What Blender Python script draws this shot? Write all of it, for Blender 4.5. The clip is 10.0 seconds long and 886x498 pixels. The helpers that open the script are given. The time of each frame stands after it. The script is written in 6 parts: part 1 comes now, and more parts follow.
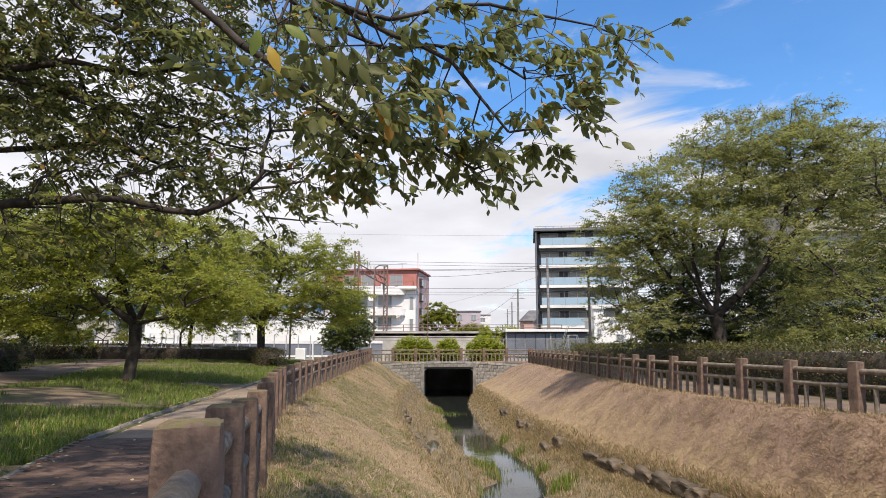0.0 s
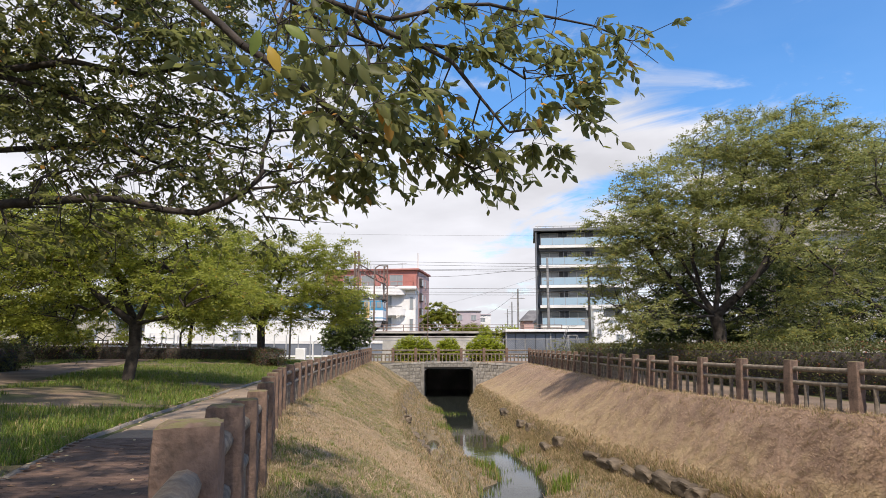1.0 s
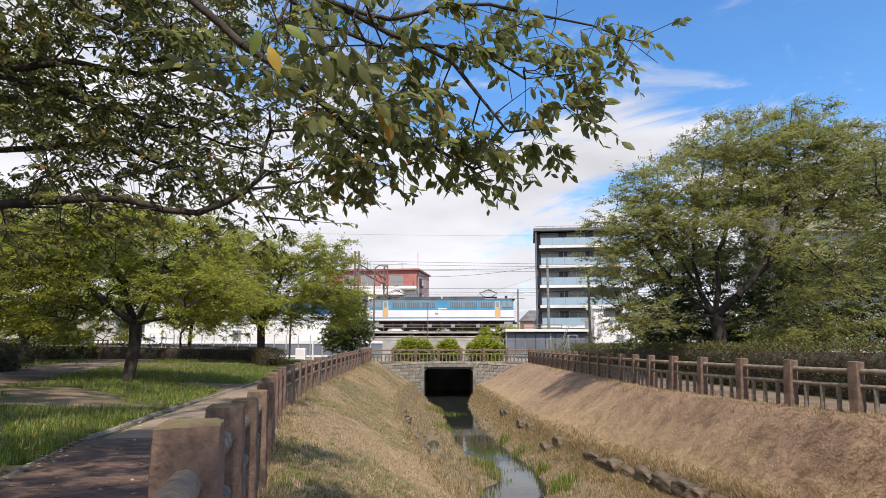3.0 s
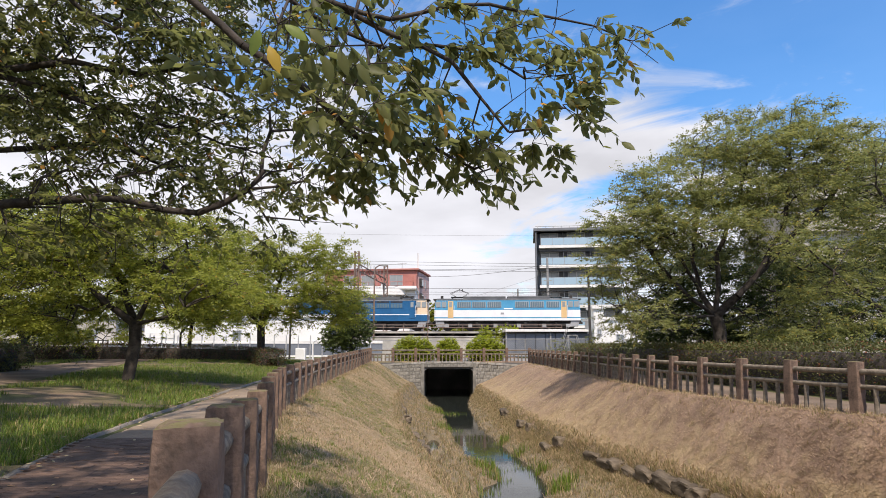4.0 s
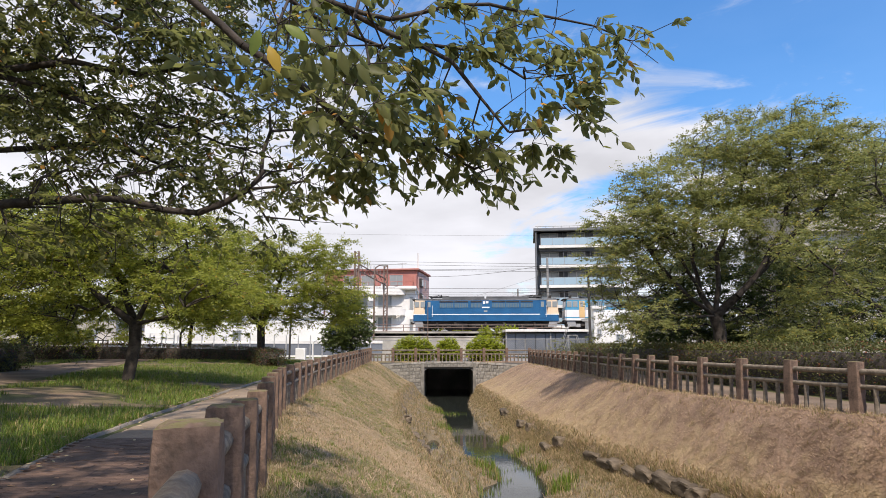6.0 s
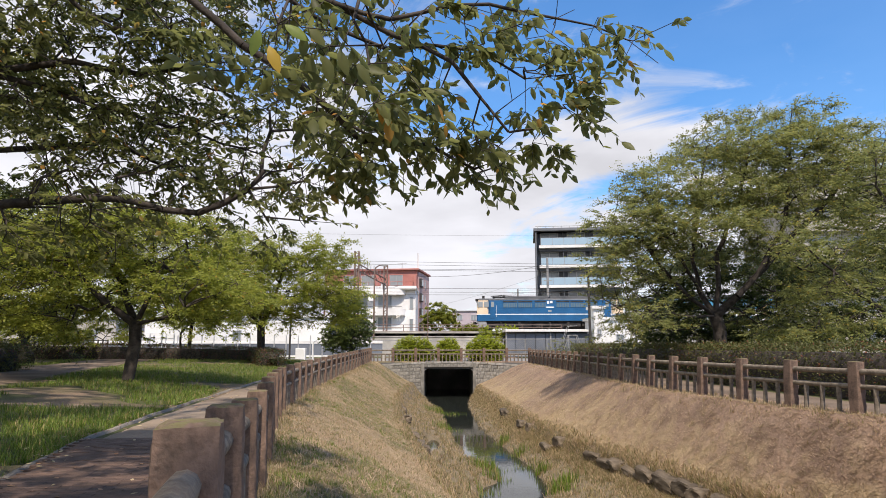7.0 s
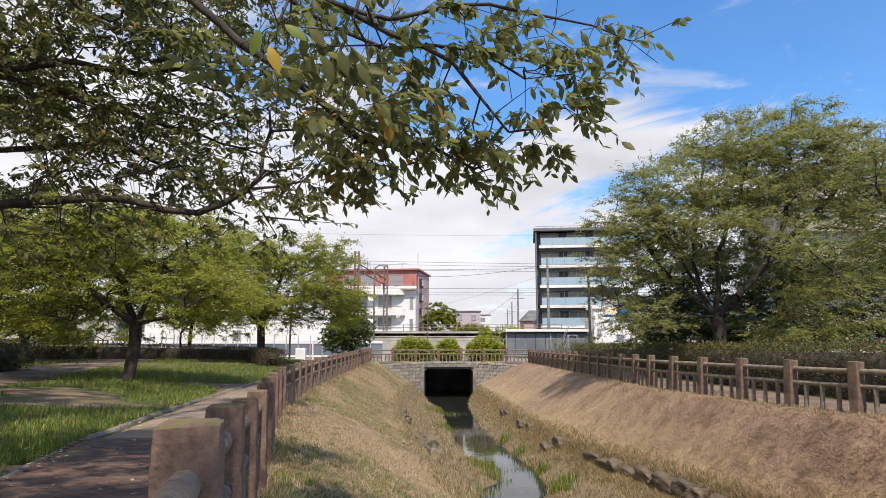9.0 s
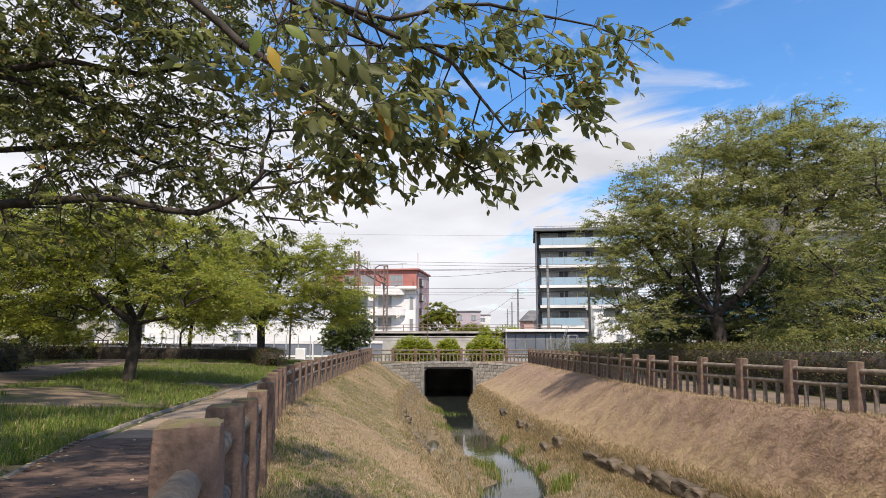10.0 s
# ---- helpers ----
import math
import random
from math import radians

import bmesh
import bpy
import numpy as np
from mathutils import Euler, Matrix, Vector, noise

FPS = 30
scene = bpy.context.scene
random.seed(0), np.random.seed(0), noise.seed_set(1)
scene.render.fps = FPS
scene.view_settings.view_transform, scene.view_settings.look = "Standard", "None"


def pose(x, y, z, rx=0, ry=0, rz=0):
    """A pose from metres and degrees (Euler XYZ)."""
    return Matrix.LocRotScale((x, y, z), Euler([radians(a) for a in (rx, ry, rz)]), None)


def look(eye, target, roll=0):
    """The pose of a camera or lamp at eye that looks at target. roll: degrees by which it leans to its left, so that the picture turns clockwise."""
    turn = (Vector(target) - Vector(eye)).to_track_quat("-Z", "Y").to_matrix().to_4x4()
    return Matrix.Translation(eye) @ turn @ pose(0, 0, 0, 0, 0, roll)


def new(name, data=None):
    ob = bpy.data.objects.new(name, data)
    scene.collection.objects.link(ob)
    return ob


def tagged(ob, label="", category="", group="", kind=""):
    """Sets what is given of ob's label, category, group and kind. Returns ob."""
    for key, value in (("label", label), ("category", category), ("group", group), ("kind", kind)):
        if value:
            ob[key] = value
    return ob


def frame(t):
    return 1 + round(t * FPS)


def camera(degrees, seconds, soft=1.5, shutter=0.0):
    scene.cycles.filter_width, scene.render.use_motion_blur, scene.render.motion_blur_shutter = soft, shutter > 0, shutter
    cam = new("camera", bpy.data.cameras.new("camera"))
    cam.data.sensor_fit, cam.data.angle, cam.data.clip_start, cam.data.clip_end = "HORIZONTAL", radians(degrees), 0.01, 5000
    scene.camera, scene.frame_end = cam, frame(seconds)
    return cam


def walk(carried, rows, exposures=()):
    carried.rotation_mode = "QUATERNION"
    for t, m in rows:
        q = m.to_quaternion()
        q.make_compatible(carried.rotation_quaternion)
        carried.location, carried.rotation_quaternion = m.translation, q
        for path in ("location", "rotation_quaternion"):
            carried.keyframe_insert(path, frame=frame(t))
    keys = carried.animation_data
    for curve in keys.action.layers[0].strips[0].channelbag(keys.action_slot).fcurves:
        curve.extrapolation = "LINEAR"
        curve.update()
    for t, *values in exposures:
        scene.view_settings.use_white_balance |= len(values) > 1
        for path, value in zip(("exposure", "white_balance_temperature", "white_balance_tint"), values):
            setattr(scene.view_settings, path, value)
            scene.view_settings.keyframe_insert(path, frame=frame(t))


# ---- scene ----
cam = camera(68.57, 10.0, soft=0.9)
walk(cam, [(0.0, pose(0, 0, 1.16, 98.409, 0, 0)), (10.0, pose(0, 0, 1.16, 98.409, 0, 0))], exposures=[(0.0, 0.42, 6450, 15), (10.0, 0.42, 6450, 15)])

# ---- world and sun ----
SUN_UP, SUN_AZ = radians(56), radians(168)   # azimuth clockwise from +y: behind the camera
world = bpy.data.worlds.new("world")
scene.world = world
world.use_nodes = True


def build_world():
    nt = world.node_tree
    nt.nodes.clear()
    out = nt.nodes.new("ShaderNodeOutputWorld")
    sky = nt.nodes.new("ShaderNodeTexSky")
    sky.sky_type, sky.sun_disc = "NISHITA", False
    sky.sun_elevation, sky.sun_rotation = SUN_UP, SUN_AZ
    sky.air_density, sky.dust_density, sky.ozone_density = 1.0, 0.6, 2.0
    blue = nt.nodes.new("ShaderNodeBackground")
    blue.inputs["Strength"].default_value = 0.165
    hs = nt.nodes.new("ShaderNodeHueSaturation")
    hs.inputs["Saturation"].default_value = 1.42
    nt.links.new(sky.outputs[0], hs.inputs["Color"])
    nt.links.new(hs.outputs[0], blue.inputs["Color"])
    cloud = nt.nodes.new("ShaderNodeBackground")
    cloud.inputs["Color"].default_value = (0.95, 0.97, 1.0, 1)
    tc = nt.nodes.new("ShaderNodeTexCoord")
    shade = nt.nodes.new("ShaderNodeTexNoise")
    shade.inputs["Scale"].default_value, shade.inputs["Detail"].default_value = 3.5, 5
    tone = nt.nodes.new("ShaderNodeMapRange")
    tone.inputs["From Min"].default_value, tone.inputs["From Max"].default_value = 0.35, 0.65
    tone.inputs["To Min"].default_value, tone.inputs["To Max"].default_value = 0.54, 0.76
    squash = nt.nodes.new("ShaderNodeMapping")
    squash.inputs["Scale"].default_value = (1, 1, 3)
    nt.links.new(tc.outputs["Generated"], squash.inputs["Vector"])
    nt.links.new(squash.outputs[0], shade.inputs["Vector"])
    nt.links.new(shade.outputs["Fac"], tone.inputs["Value"])
    nt.links.new(tone.outputs[0], cloud.inputs["Strength"])
    sep = nt.nodes.new("ShaderNodeSeparateXYZ")
    nt.links.new(tc.outputs["Generated"], sep.inputs[0])
    # clouds lie on a flat layer: direction divided by its height
    zz = nt.nodes.new("ShaderNodeMath")
    zz.operation = "MAXIMUM"
    zz.inputs[1].default_value = 0.03
    nt.links.new(sep.outputs["Z"], zz.inputs[0])
    zo = nt.nodes.new("ShaderNodeMath")
    zo.operation = "ADD"
    zo.inputs[1].default_value = 0.12
    nt.links.new(zz.outputs[0], zo.inputs[0])
    div = nt.nodes.new("ShaderNodeVectorMath")
    div.operation = "DIVIDE"
    comb = nt.nodes.new("ShaderNodeCombineXYZ")
    for k in range(3):
        nt.links.new(zo.outputs[0], comb.inputs[k])
    nt.links.new(tc.outputs["Generated"], div.inputs[0])
    nt.links.new(comb.outputs[0], div.inputs[1])
    # the wind draws the clouds out in long streaks
    mp = nt.nodes.new("ShaderNodeMapping")
    mp.vector_type = "TEXTURE"
    mp.inputs["Rotation"].default_value = (0, 0, radians(-60.6))
    nt.links.new(div.outputs[0], mp.inputs["Vector"])
    drawn = nt.nodes.new("ShaderNodeVectorMath")
    drawn.operation = "MULTIPLY_ADD"
    drawn.inputs[1].default_value, drawn.inputs[2].default_value = (1.0, 1.2, 1.0), (2.9, 0.4, 0.0)
    nt.links.new(mp.outputs[0], drawn.inputs[0])
    n = nt.nodes.new("ShaderNodeTexNoise")
    n.inputs["Scale"].default_value = 1.9
    n.inputs["Detail"].default_value = 8
    n.inputs["Roughness"].default_value = 0.62
    n.inputs["Distortion"].default_value = 0.5
    nt.links.new(drawn.outputs[0], n.inputs["Vector"])
    flow = nt.nodes.new("ShaderNodeSeparateXYZ")
    nt.links.new(mp.outputs[0], flow.inputs[0])

    def ramp_of(src, a, b, lo, hi):
        q = nt.nodes.new("ShaderNodeMapRange")
        q.interpolation_type = "SMOOTHSTEP"
        for key, val in (("From Min", a), ("From Max", b), ("To Min", lo), ("To Max", hi)):
            q.inputs[key].default_value = val
        nt.links.new(src, q.inputs["Value"])
        return q.outputs[0]

    def maths(op, a, b):
        q = nt.nodes.new("ShaderNodeMath")
        q.operation = op
        nt.links.new(a, q.inputs[0])
        nt.links.new(b, q.inputs[1])
        return q.outputs[0]

    # one long wisp, thinning out upwards
    wisp = maths("MULTIPLY", ramp_of(flow.outputs["Y"], 1.15, 1.55, 0.0, 1.0), ramp_of(flow.outputs["Y"], 1.58, 1.95, 1.0, 0.0))
    wisp = maths("MULTIPLY", wisp, ramp_of(flow.outputs["X"], -1.70, -1.10, 0.27, 0.0))
    # more cloud towards the horizon
    low = nt.nodes.new("ShaderNodeMapRange")
    low.inputs["From Min"].default_value, low.inputs["From Max"].default_value = 0.13, 0.40
    low.inputs["To Min"].default_value, low.inputs["To Max"].default_value = 0.30, -0.06
    nt.links.new(sep.outputs["Z"], low.inputs["Value"])
    add = nt.nodes.new("ShaderNodeMath")
    add.operation = "ADD"
    nt.links.new(maths("ADD", n.outputs["Fac"], wisp), add.inputs[0])
    nt.links.new(low.outputs[0], add.inputs[1])
    west = nt.nodes.new("ShaderNodeMapRange")
    west.inputs["From Min"].default_value, west.inputs["From Max"].default_value = -0.34, 0.12
    west.inputs["To Min"].default_value, west.inputs["To Max"].default_value = 0.24, -0.09
    nt.links.new(sep.outputs["X"], west.inputs["Value"])
    more = nt.nodes.new("ShaderNodeMath")
    more.operation = "ADD"
    nt.links.new(add.outputs[0], more.inputs[0])
    nt.links.new(west.outputs[0], more.inputs[1])
    ramp = nt.nodes.new("ShaderNodeMapRange")
    ramp.interpolation_type = "SMOOTHSTEP"
    ramp.inputs["From Min"].default_value, ramp.inputs["From Max"].default_value = 0.46, 0.70
    ramp.inputs["To Min"].default_value = 0.09
    nt.links.new(more.outputs[0], ramp.inputs["Value"])
    mix = nt.nodes.new("ShaderNodeMixShader")
    nt.links.new(ramp.outputs[0], mix.inputs["Fac"])
    nt.links.new(blue.outputs[0], mix.inputs[1])
    nt.links.new(cloud.outputs[0], mix.inputs[2])
    nt.links.new(mix.outputs[0], out.inputs["Surface"])


build_world()
sun = new("sun", bpy.data.lights.new("sun", "SUN"))
sun.data.energy, sun.data.angle, sun.data.color = 4.2, radians(1.5), (1.0, 0.89, 0.73)
sun.matrix_world = look((math.sin(SUN_AZ) * 50, math.cos(SUN_AZ) * 50, math.tan(SUN_UP) * 50), (0, 0, 0))

# ---- materials ----


def mat(name, c1, c2, scale=3.0, fine=40.0, rough=0.8, bump=0.3, metal=0.0, coords="Object", spec=0.4, piece=0.0, lo=0.35, hi=0.65):
    """A surface of two colours, mottled at two scales, with fine relief."""
    m = bpy.data.materials.new(name)
    m.use_nodes = True
    nt = m.node_tree
    b = nt.nodes["Principled BSDF"]
    tc = nt.nodes.new("ShaderNodeTexCoord")
    a = nt.nodes.new("ShaderNodeTexNoise")
    a.inputs["Scale"].default_value, a.inputs["Detail"].default_value = scale, 5
    f = nt.nodes.new("ShaderNodeTexNoise")
    f.inputs["Scale"].default_value, f.inputs["Detail"].default_value = fine, 4
    for q in (a, f):
        nt.links.new(tc.outputs[coords], q.inputs["Vector"])
    s = nt.nodes.new("ShaderNodeMath")
    s.operation = "MULTIPLY_ADD"
    s.inputs[1].default_value, s.inputs[2].default_value = 0.4, -0.2
    nt.links.new(f.outputs["Fac"], s.inputs[0])
    t = nt.nodes.new("ShaderNodeMath")
    t.operation = "ADD"
    nt.links.new(a.outputs["Fac"], t.inputs[0])
    nt.links.new(s.outputs[0], t.inputs[1])
    r = nt.nodes.new("ShaderNodeMapRange")
    r.inputs["From Min"].default_value, r.inputs["From Max"].default_value = lo, hi
    nt.links.new(t.outputs[0], r.inputs["Value"])
    mix = nt.nodes.new("ShaderNodeMix")
    mix.data_type = "RGBA"
    mix.inputs["A"].default_value, mix.inputs["B"].default_value = (*c1, 1), (*c2, 1)
    nt.links.new(r.outputs[0], mix.inputs["Factor"])
    col = mix.outputs["Result"]
    if piece:
        oi = nt.nodes.new("ShaderNodeObjectInfo")
        mr = nt.nodes.new("ShaderNodeMapRange")
        mr.inputs["To Min"].default_value, mr.inputs["To Max"].default_value = 1 - piece, 1 + piece
        nt.links.new(oi.outputs["Random"], mr.inputs["Value"])
        hs = nt.nodes.new("ShaderNodeHueSaturation")
        nt.links.new(mr.outputs[0], hs.inputs["Value"])
        nt.links.new(col, hs.inputs["Color"])
        col = hs.outputs[0]
    nt.links.new(col, b.inputs["Base Color"])
    b.inputs["Roughness"].default_value, b.inputs["Metallic"].default_value = rough, metal
    b.inputs["Specular IOR Level"].default_value = spec
    if bump:
        bp = nt.nodes.new("ShaderNodeBump")
        bp.inputs["Strength"].default_value, bp.inputs["Distance"].default_value = bump, 0.02
        nt.links.new(t.outputs[0], bp.inputs["Height"])
        nt.links.new(bp.outputs[0], b.inputs["Normal"])
    return m


def leaf_mat(name, c1, c2, accent=None, share=0.03, through_light=0.35, rough=0.5):
    """Leaves: colour varies leaf by leaf; thin enough to let light through."""
    m = bpy.data.materials.new(name)
    m.use_nodes = True
    nt = m.node_tree
    b = nt.nodes["Principled BSDF"]
    g = nt.nodes.new("ShaderNodeNewGeometry")
    ramp = nt.nodes.new("ShaderNodeValToRGB")
    e = ramp.color_ramp.elements
    e[0].position, e[0].color = 0.0, (*c1, 1)
    e[1].position, e[1].color = 1.0 - share - 0.01, (*c2, 1)
    if accent:
        k = ramp.color_ramp.elements.new(1.0 - share)
        k.color = (*accent, 1)
    nt.links.new(g.outputs["Random Per Island"], ramp.inputs["Fac"])
    nt.links.new(ramp.outputs[0], b.inputs["Base Color"])
    b.inputs["Roughness"].default_value = rough
    b.inputs["Specular IOR Level"].default_value = 0.3
    tr = nt.nodes.new("ShaderNodeBsdfTranslucent")
    hs = nt.nodes.new("ShaderNodeHueSaturation")
    hs.inputs["Saturation"].default_value, hs.inputs["Value"].default_value = 1.0, 1.8
    nt.links.new(ramp.outputs[0], hs.inputs["Color"])
    nt.links.new(hs.outputs[0], tr.inputs["Color"])
    mx = nt.nodes.new("ShaderNodeMixShader")
    mx.inputs["Fac"].default_value = through_light
    nt.links.new(b.outputs[0], mx.inputs[1])
    nt.links.new(tr.outputs[0], mx.inputs[2])
    nt.links.new(mx.outputs[0], nt.nodes["Material Output"].inputs["Surface"])
    return m


def glass_mat(name, tint, rough=0.05):
    m = bpy.data.materials.new(name)
    m.use_nodes = True
    b = m.node_tree.nodes["Principled BSDF"]
    b.inputs["Base Color"].default_value = (*tint, 1)
    b.inputs["Roughness"].default_value, b.inputs["Specular IOR Level"].default_value = rough, 0.8
    return m


BARK = mat("bark", (0.022, 0.018, 0.015), (0.062, 0.051, 0.043), 6, 40, 0.9, 0.8)
BARK_GREY = mat("grey_bark", (0.05, 0.045, 0.04), (0.16, 0.14, 0.12), 9, 60, 0.85, 0.6)
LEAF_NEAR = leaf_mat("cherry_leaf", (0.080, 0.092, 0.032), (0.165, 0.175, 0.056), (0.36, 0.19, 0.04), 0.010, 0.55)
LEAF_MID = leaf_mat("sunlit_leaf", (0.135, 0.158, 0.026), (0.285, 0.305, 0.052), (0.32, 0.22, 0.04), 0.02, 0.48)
LEAF_RIGHT = leaf_mat("olive_leaf", (0.116, 0.132, 0.045), (0.242, 0.254, 0.084), (0.30, 0.24, 0.05), 0.05, 0.48)
# shade over the background trees is put into this dark leaf colour
LEAF_DARK = leaf_mat("shade_toned_leaf", (0.034, 0.050, 0.014), (0.085, 0.108, 0.026), None, 0.02, 0.3)
LEAF_BUSH = leaf_mat("azalea_leaf", (0.18, 0.220, 0.018), (0.36, 0.390, 0.034), None, 0.02, 0.35)
LEAF_SHRUB = leaf_mat("shrub_leaf", (0.060, 0.086, 0.028), (0.135, 0.170, 0.048), None, 0.02, 0.35)
LEAF_HEDGE = leaf_mat("hedge_leaf", (0.052, 0.060, 0.018), (0.120, 0.122, 0.036), (0.16, 0.06, 0.03), 0.06, 0.2)
LEAF_HEDGE_LEFT = leaf_mat("reddish_hedge_leaf", (0.030, 0.045, 0.015), (0.080, 0.085, 0.030), (0.13, 0.05, 0.035), 0.25, 0.2)
GRASS = leaf_mat("grass_blade", (0.064, 0.105, 0.014), (0.170, 0.235, 0.032), (0.30, 0.24, 0.09), 0.15, 0.3)
WEED = leaf_mat("weed_blade", (0.120, 0.120, 0.038), (0.250, 0.205, 0.085), (0.38, 0.28, 0.17), 0.5, 0.3)
STRAW = leaf_mat("dry_grass_blade", (0.27, 0.195, 0.120), (0.50, 0.385, 0.26), (0.20, 0.19, 0.07), 0.2, 0.3)
POST = mat("brown_concrete", (0.072, 0.050, 0.037), (0.215, 0.143, 0.104), 5, 48, 0.9, 0.9, lo=0.28, hi=0.66)


def moss(m):
    """Moss and lichen on what faces the sky."""
    nt = m.node_tree
    b = nt.nodes["Principled BSDF"]
    below = b.inputs["Base Color"].links[0].from_socket
    g, sep, n = nt.nodes.new("ShaderNodeNewGeometry"), nt.nodes.new("ShaderNodeSeparateXYZ"), nt.nodes.new("ShaderNodeTexNoise")
    n.inputs["Scale"].default_value, n.inputs["Detail"].default_value = 18.0, 5
    nt.links.new(g.outputs["Position"], n.inputs["Vector"])
    nt.links.new(g.outputs["True Normal"], sep.inputs[0])
    s = nt.nodes.new("ShaderNodeMath")
    s.operation = "MULTIPLY"
    nt.links.new(sep.outputs["Z"], s.inputs[0])
    nt.links.new(n.outputs["Fac"], s.inputs[1])
    r = nt.nodes.new("ShaderNodeMapRange")
    r.inputs["From Min"].default_value, r.inputs["From Max"].default_value, r.inputs["To Max"].default_value = 0.34, 0.55, 0.85
    nt.links.new(s.outputs[0], r.inputs["Value"])
    mx = nt.nodes.new("ShaderNodeMix")
    mx.data_type = "RGBA"
    mx.inputs["B"].default_value = (0.150, 0.138, 0.055, 1)
    nt.links.new(r.outputs[0], mx.inputs["Factor"])
    nt.links.new(below, mx.inputs["A"])
    nt.links.new(mx.outputs["Result"], b.inputs["Base Color"])


moss(POST)
RAIL = mat("rail_concrete", (0.105, 0.084, 0.062), (0.250, 0.210, 0.160), 8, 55, 0.9, 0.9, lo=0.3, hi=0.68)
CONCRETE = mat("weathered_concrete", (0.27, 0.26, 0.235), (0.48, 0.465, 0.425), 0.6, 14, 0.9, 0.3)
STONE = mat("revetment_stone", (0.080, 0.061, 0.040), (0.160, 0.126, 0.086), 2.5, 30, 0.9, 0.7, piece=0.25)
BLOCK = mat("masonry_block", (0.15, 0.142, 0.122), (0.30, 0.285, 0.25), 2.0, 26, 0.9, 0.5, piece=0.2)
# serves masonry joints and, below the railway ledge, painted gap shadow
DARK = mat("dark_concrete_and_gap_shade", (0.075, 0.073, 0.07), (0.14, 0.137, 0.13), 1, 12, 0.9, 0.2)
PAVER = mat("brick_paver", (0.078, 0.048, 0.036), (0.150, 0.100, 0.075), 5, 60, 0.85, 0.4, piece=0.22)
JOINT = mat("sandy_joint", (0.14, 0.125, 0.105), (0.25, 0.225, 0.19), 2, 60, 0.95, 0.4)
PATH = mat("path_paving", (0.165, 0.125, 0.088), (0.285, 0.222, 0.160), 0.5, 25, 0.9, 0.3)
# dirt brown, taken darker to hold the shade over both paths
DIRT = mat("shaded_trodden_dirt", (0.105, 0.077, 0.054), (0.190, 0.143, 0.102), 0.7, 25, 0.95, 0.4)
BEIGE = mat("beige_render", (0.36, 0.34, 0.30), (0.47, 0.445, 0.40), 0.3, 8, 0.85, 0.1)

# ---- tools ----


def mesh_of(name, bm, material=None, smooth=False):
    me = bpy.data.meshes.new(name)
    bm.normal_update()
    bm.to_mesh(me)
    bm.free()
    if material:
        me.materials.append(material)
    if smooth:
        me.polygons.foreach_set("use_smooth", [True] * len(me.polygons))
        me.set_sharp_from_angle(angle=radians(38))
    return me


def thing(name, label, category, at=None, group="", kind=""):
    """An empty at a thing's base."""
    ob = new(name)
    ob.empty_display_size = 0.2
    if at is not None:
        ob.matrix_basis = at if isinstance(at, Matrix) else Matrix.Translation(at)
    return tagged(ob, label, category, group, kind)


def part(name, bm, material, parent=None, label="", smooth=False, m=None, kind=""):
    ob = new(name, mesh_of(name, bm, material, smooth))
    if parent:
        ob.parent = parent
    if m is not None:
        ob.matrix_basis = m
    return tagged(ob, label, kind=kind)


def share(name, me, parent, m):
    """Another piece on the same mesh."""
    ob = new(name, me)
    ob.parent = parent
    ob.matrix_basis = m
    return ob


def box(bm, c, s, m=None, bevel=0.0):
    """A box with centre c and size s."""
    g = bmesh.ops.create_cube(bm, size=1.0, matrix=(m or Matrix()) @ Matrix.Translation(c) @ Matrix.Diagonal((*s, 1)))
    if bevel:
        es = list({e for v in g["verts"] for e in v.link_edges})
        bmesh.ops.bevel(bm, geom=es, offset=bevel, segments=2, affect="EDGES", profile=0.6)
    return bm


def boxes(*items, bevel=0.0):
    bm = bmesh.new()
    for c, s in items:
        box(bm, c, s, bevel=bevel)
    return bm


def tube(bm, pts, radii, sides=8, caps=True):
    """A round bar along a line of points."""
    pts = [Vector(p) for p in pts]
    if not hasattr(radii, "__len__"):
        radii = [radii] * len(pts)
    rings = []
    side = None
    for i, p in enumerate(pts):
        way = (pts[min(i + 1, len(pts) - 1)] - pts[max(i - 1, 0)]).normalized()
        if side is None or abs(side.dot(way)) > 0.95:
            side = way.orthogonal().normalized()
        side = (side - way * side.dot(way)).normalized()
        up = way.cross(side)
        rings.append([bm.verts.new(p + (side * math.cos(a) + up * math.sin(a)) * radii[i])
                      for a in (2 * math.pi * k / sides for k in range(sides))])
    for a, b in zip(rings, rings[1:]):
        for k in range(sides):
            bm.faces.new((a[k], a[(k + 1) % sides], b[(k + 1) % sides], b[k]))
    if caps:
        bm.faces.new(rings[0][::-1])
        bm.faces.new(rings[-1])
    return bm


def rod(pts, radii, sides=8):
    return tube(bmesh.new(), pts, radii, sides)


def line(xs, ys):
    """A smooth function through a few plan points."""
    xs, ys = np.array(xs, float), np.array(ys, float)
    return lambda t: np.interp(t, xs, ys)


def raw_mesh(name, verts, faces, material, smooth=False):
    """A mesh from arrays; all faces have the same count of corners."""
    verts, faces = np.asarray(verts, np.float32), np.asarray(faces, np.int32)
    me = bpy.data.meshes.new(name)
    me.vertices.add(len(verts))
    me.vertices.foreach_set("co", verts.ravel())
    n, k = faces.shape
    me.loops.add(n * k)
    me.loops.foreach_set("vertex_index", faces.ravel())
    me.polygons.add(n)
    me.polygons.foreach_set("loop_start", np.arange(0, n * k, k, dtype=np.int32))
    me.polygons.foreach_set("loop_total", np.full(n, k, np.int32))
    if smooth:
        me.polygons.foreach_set("use_smooth", np.ones(n, bool))
    me.update(calc_edges=True)
    me.materials.append(material)
    return me


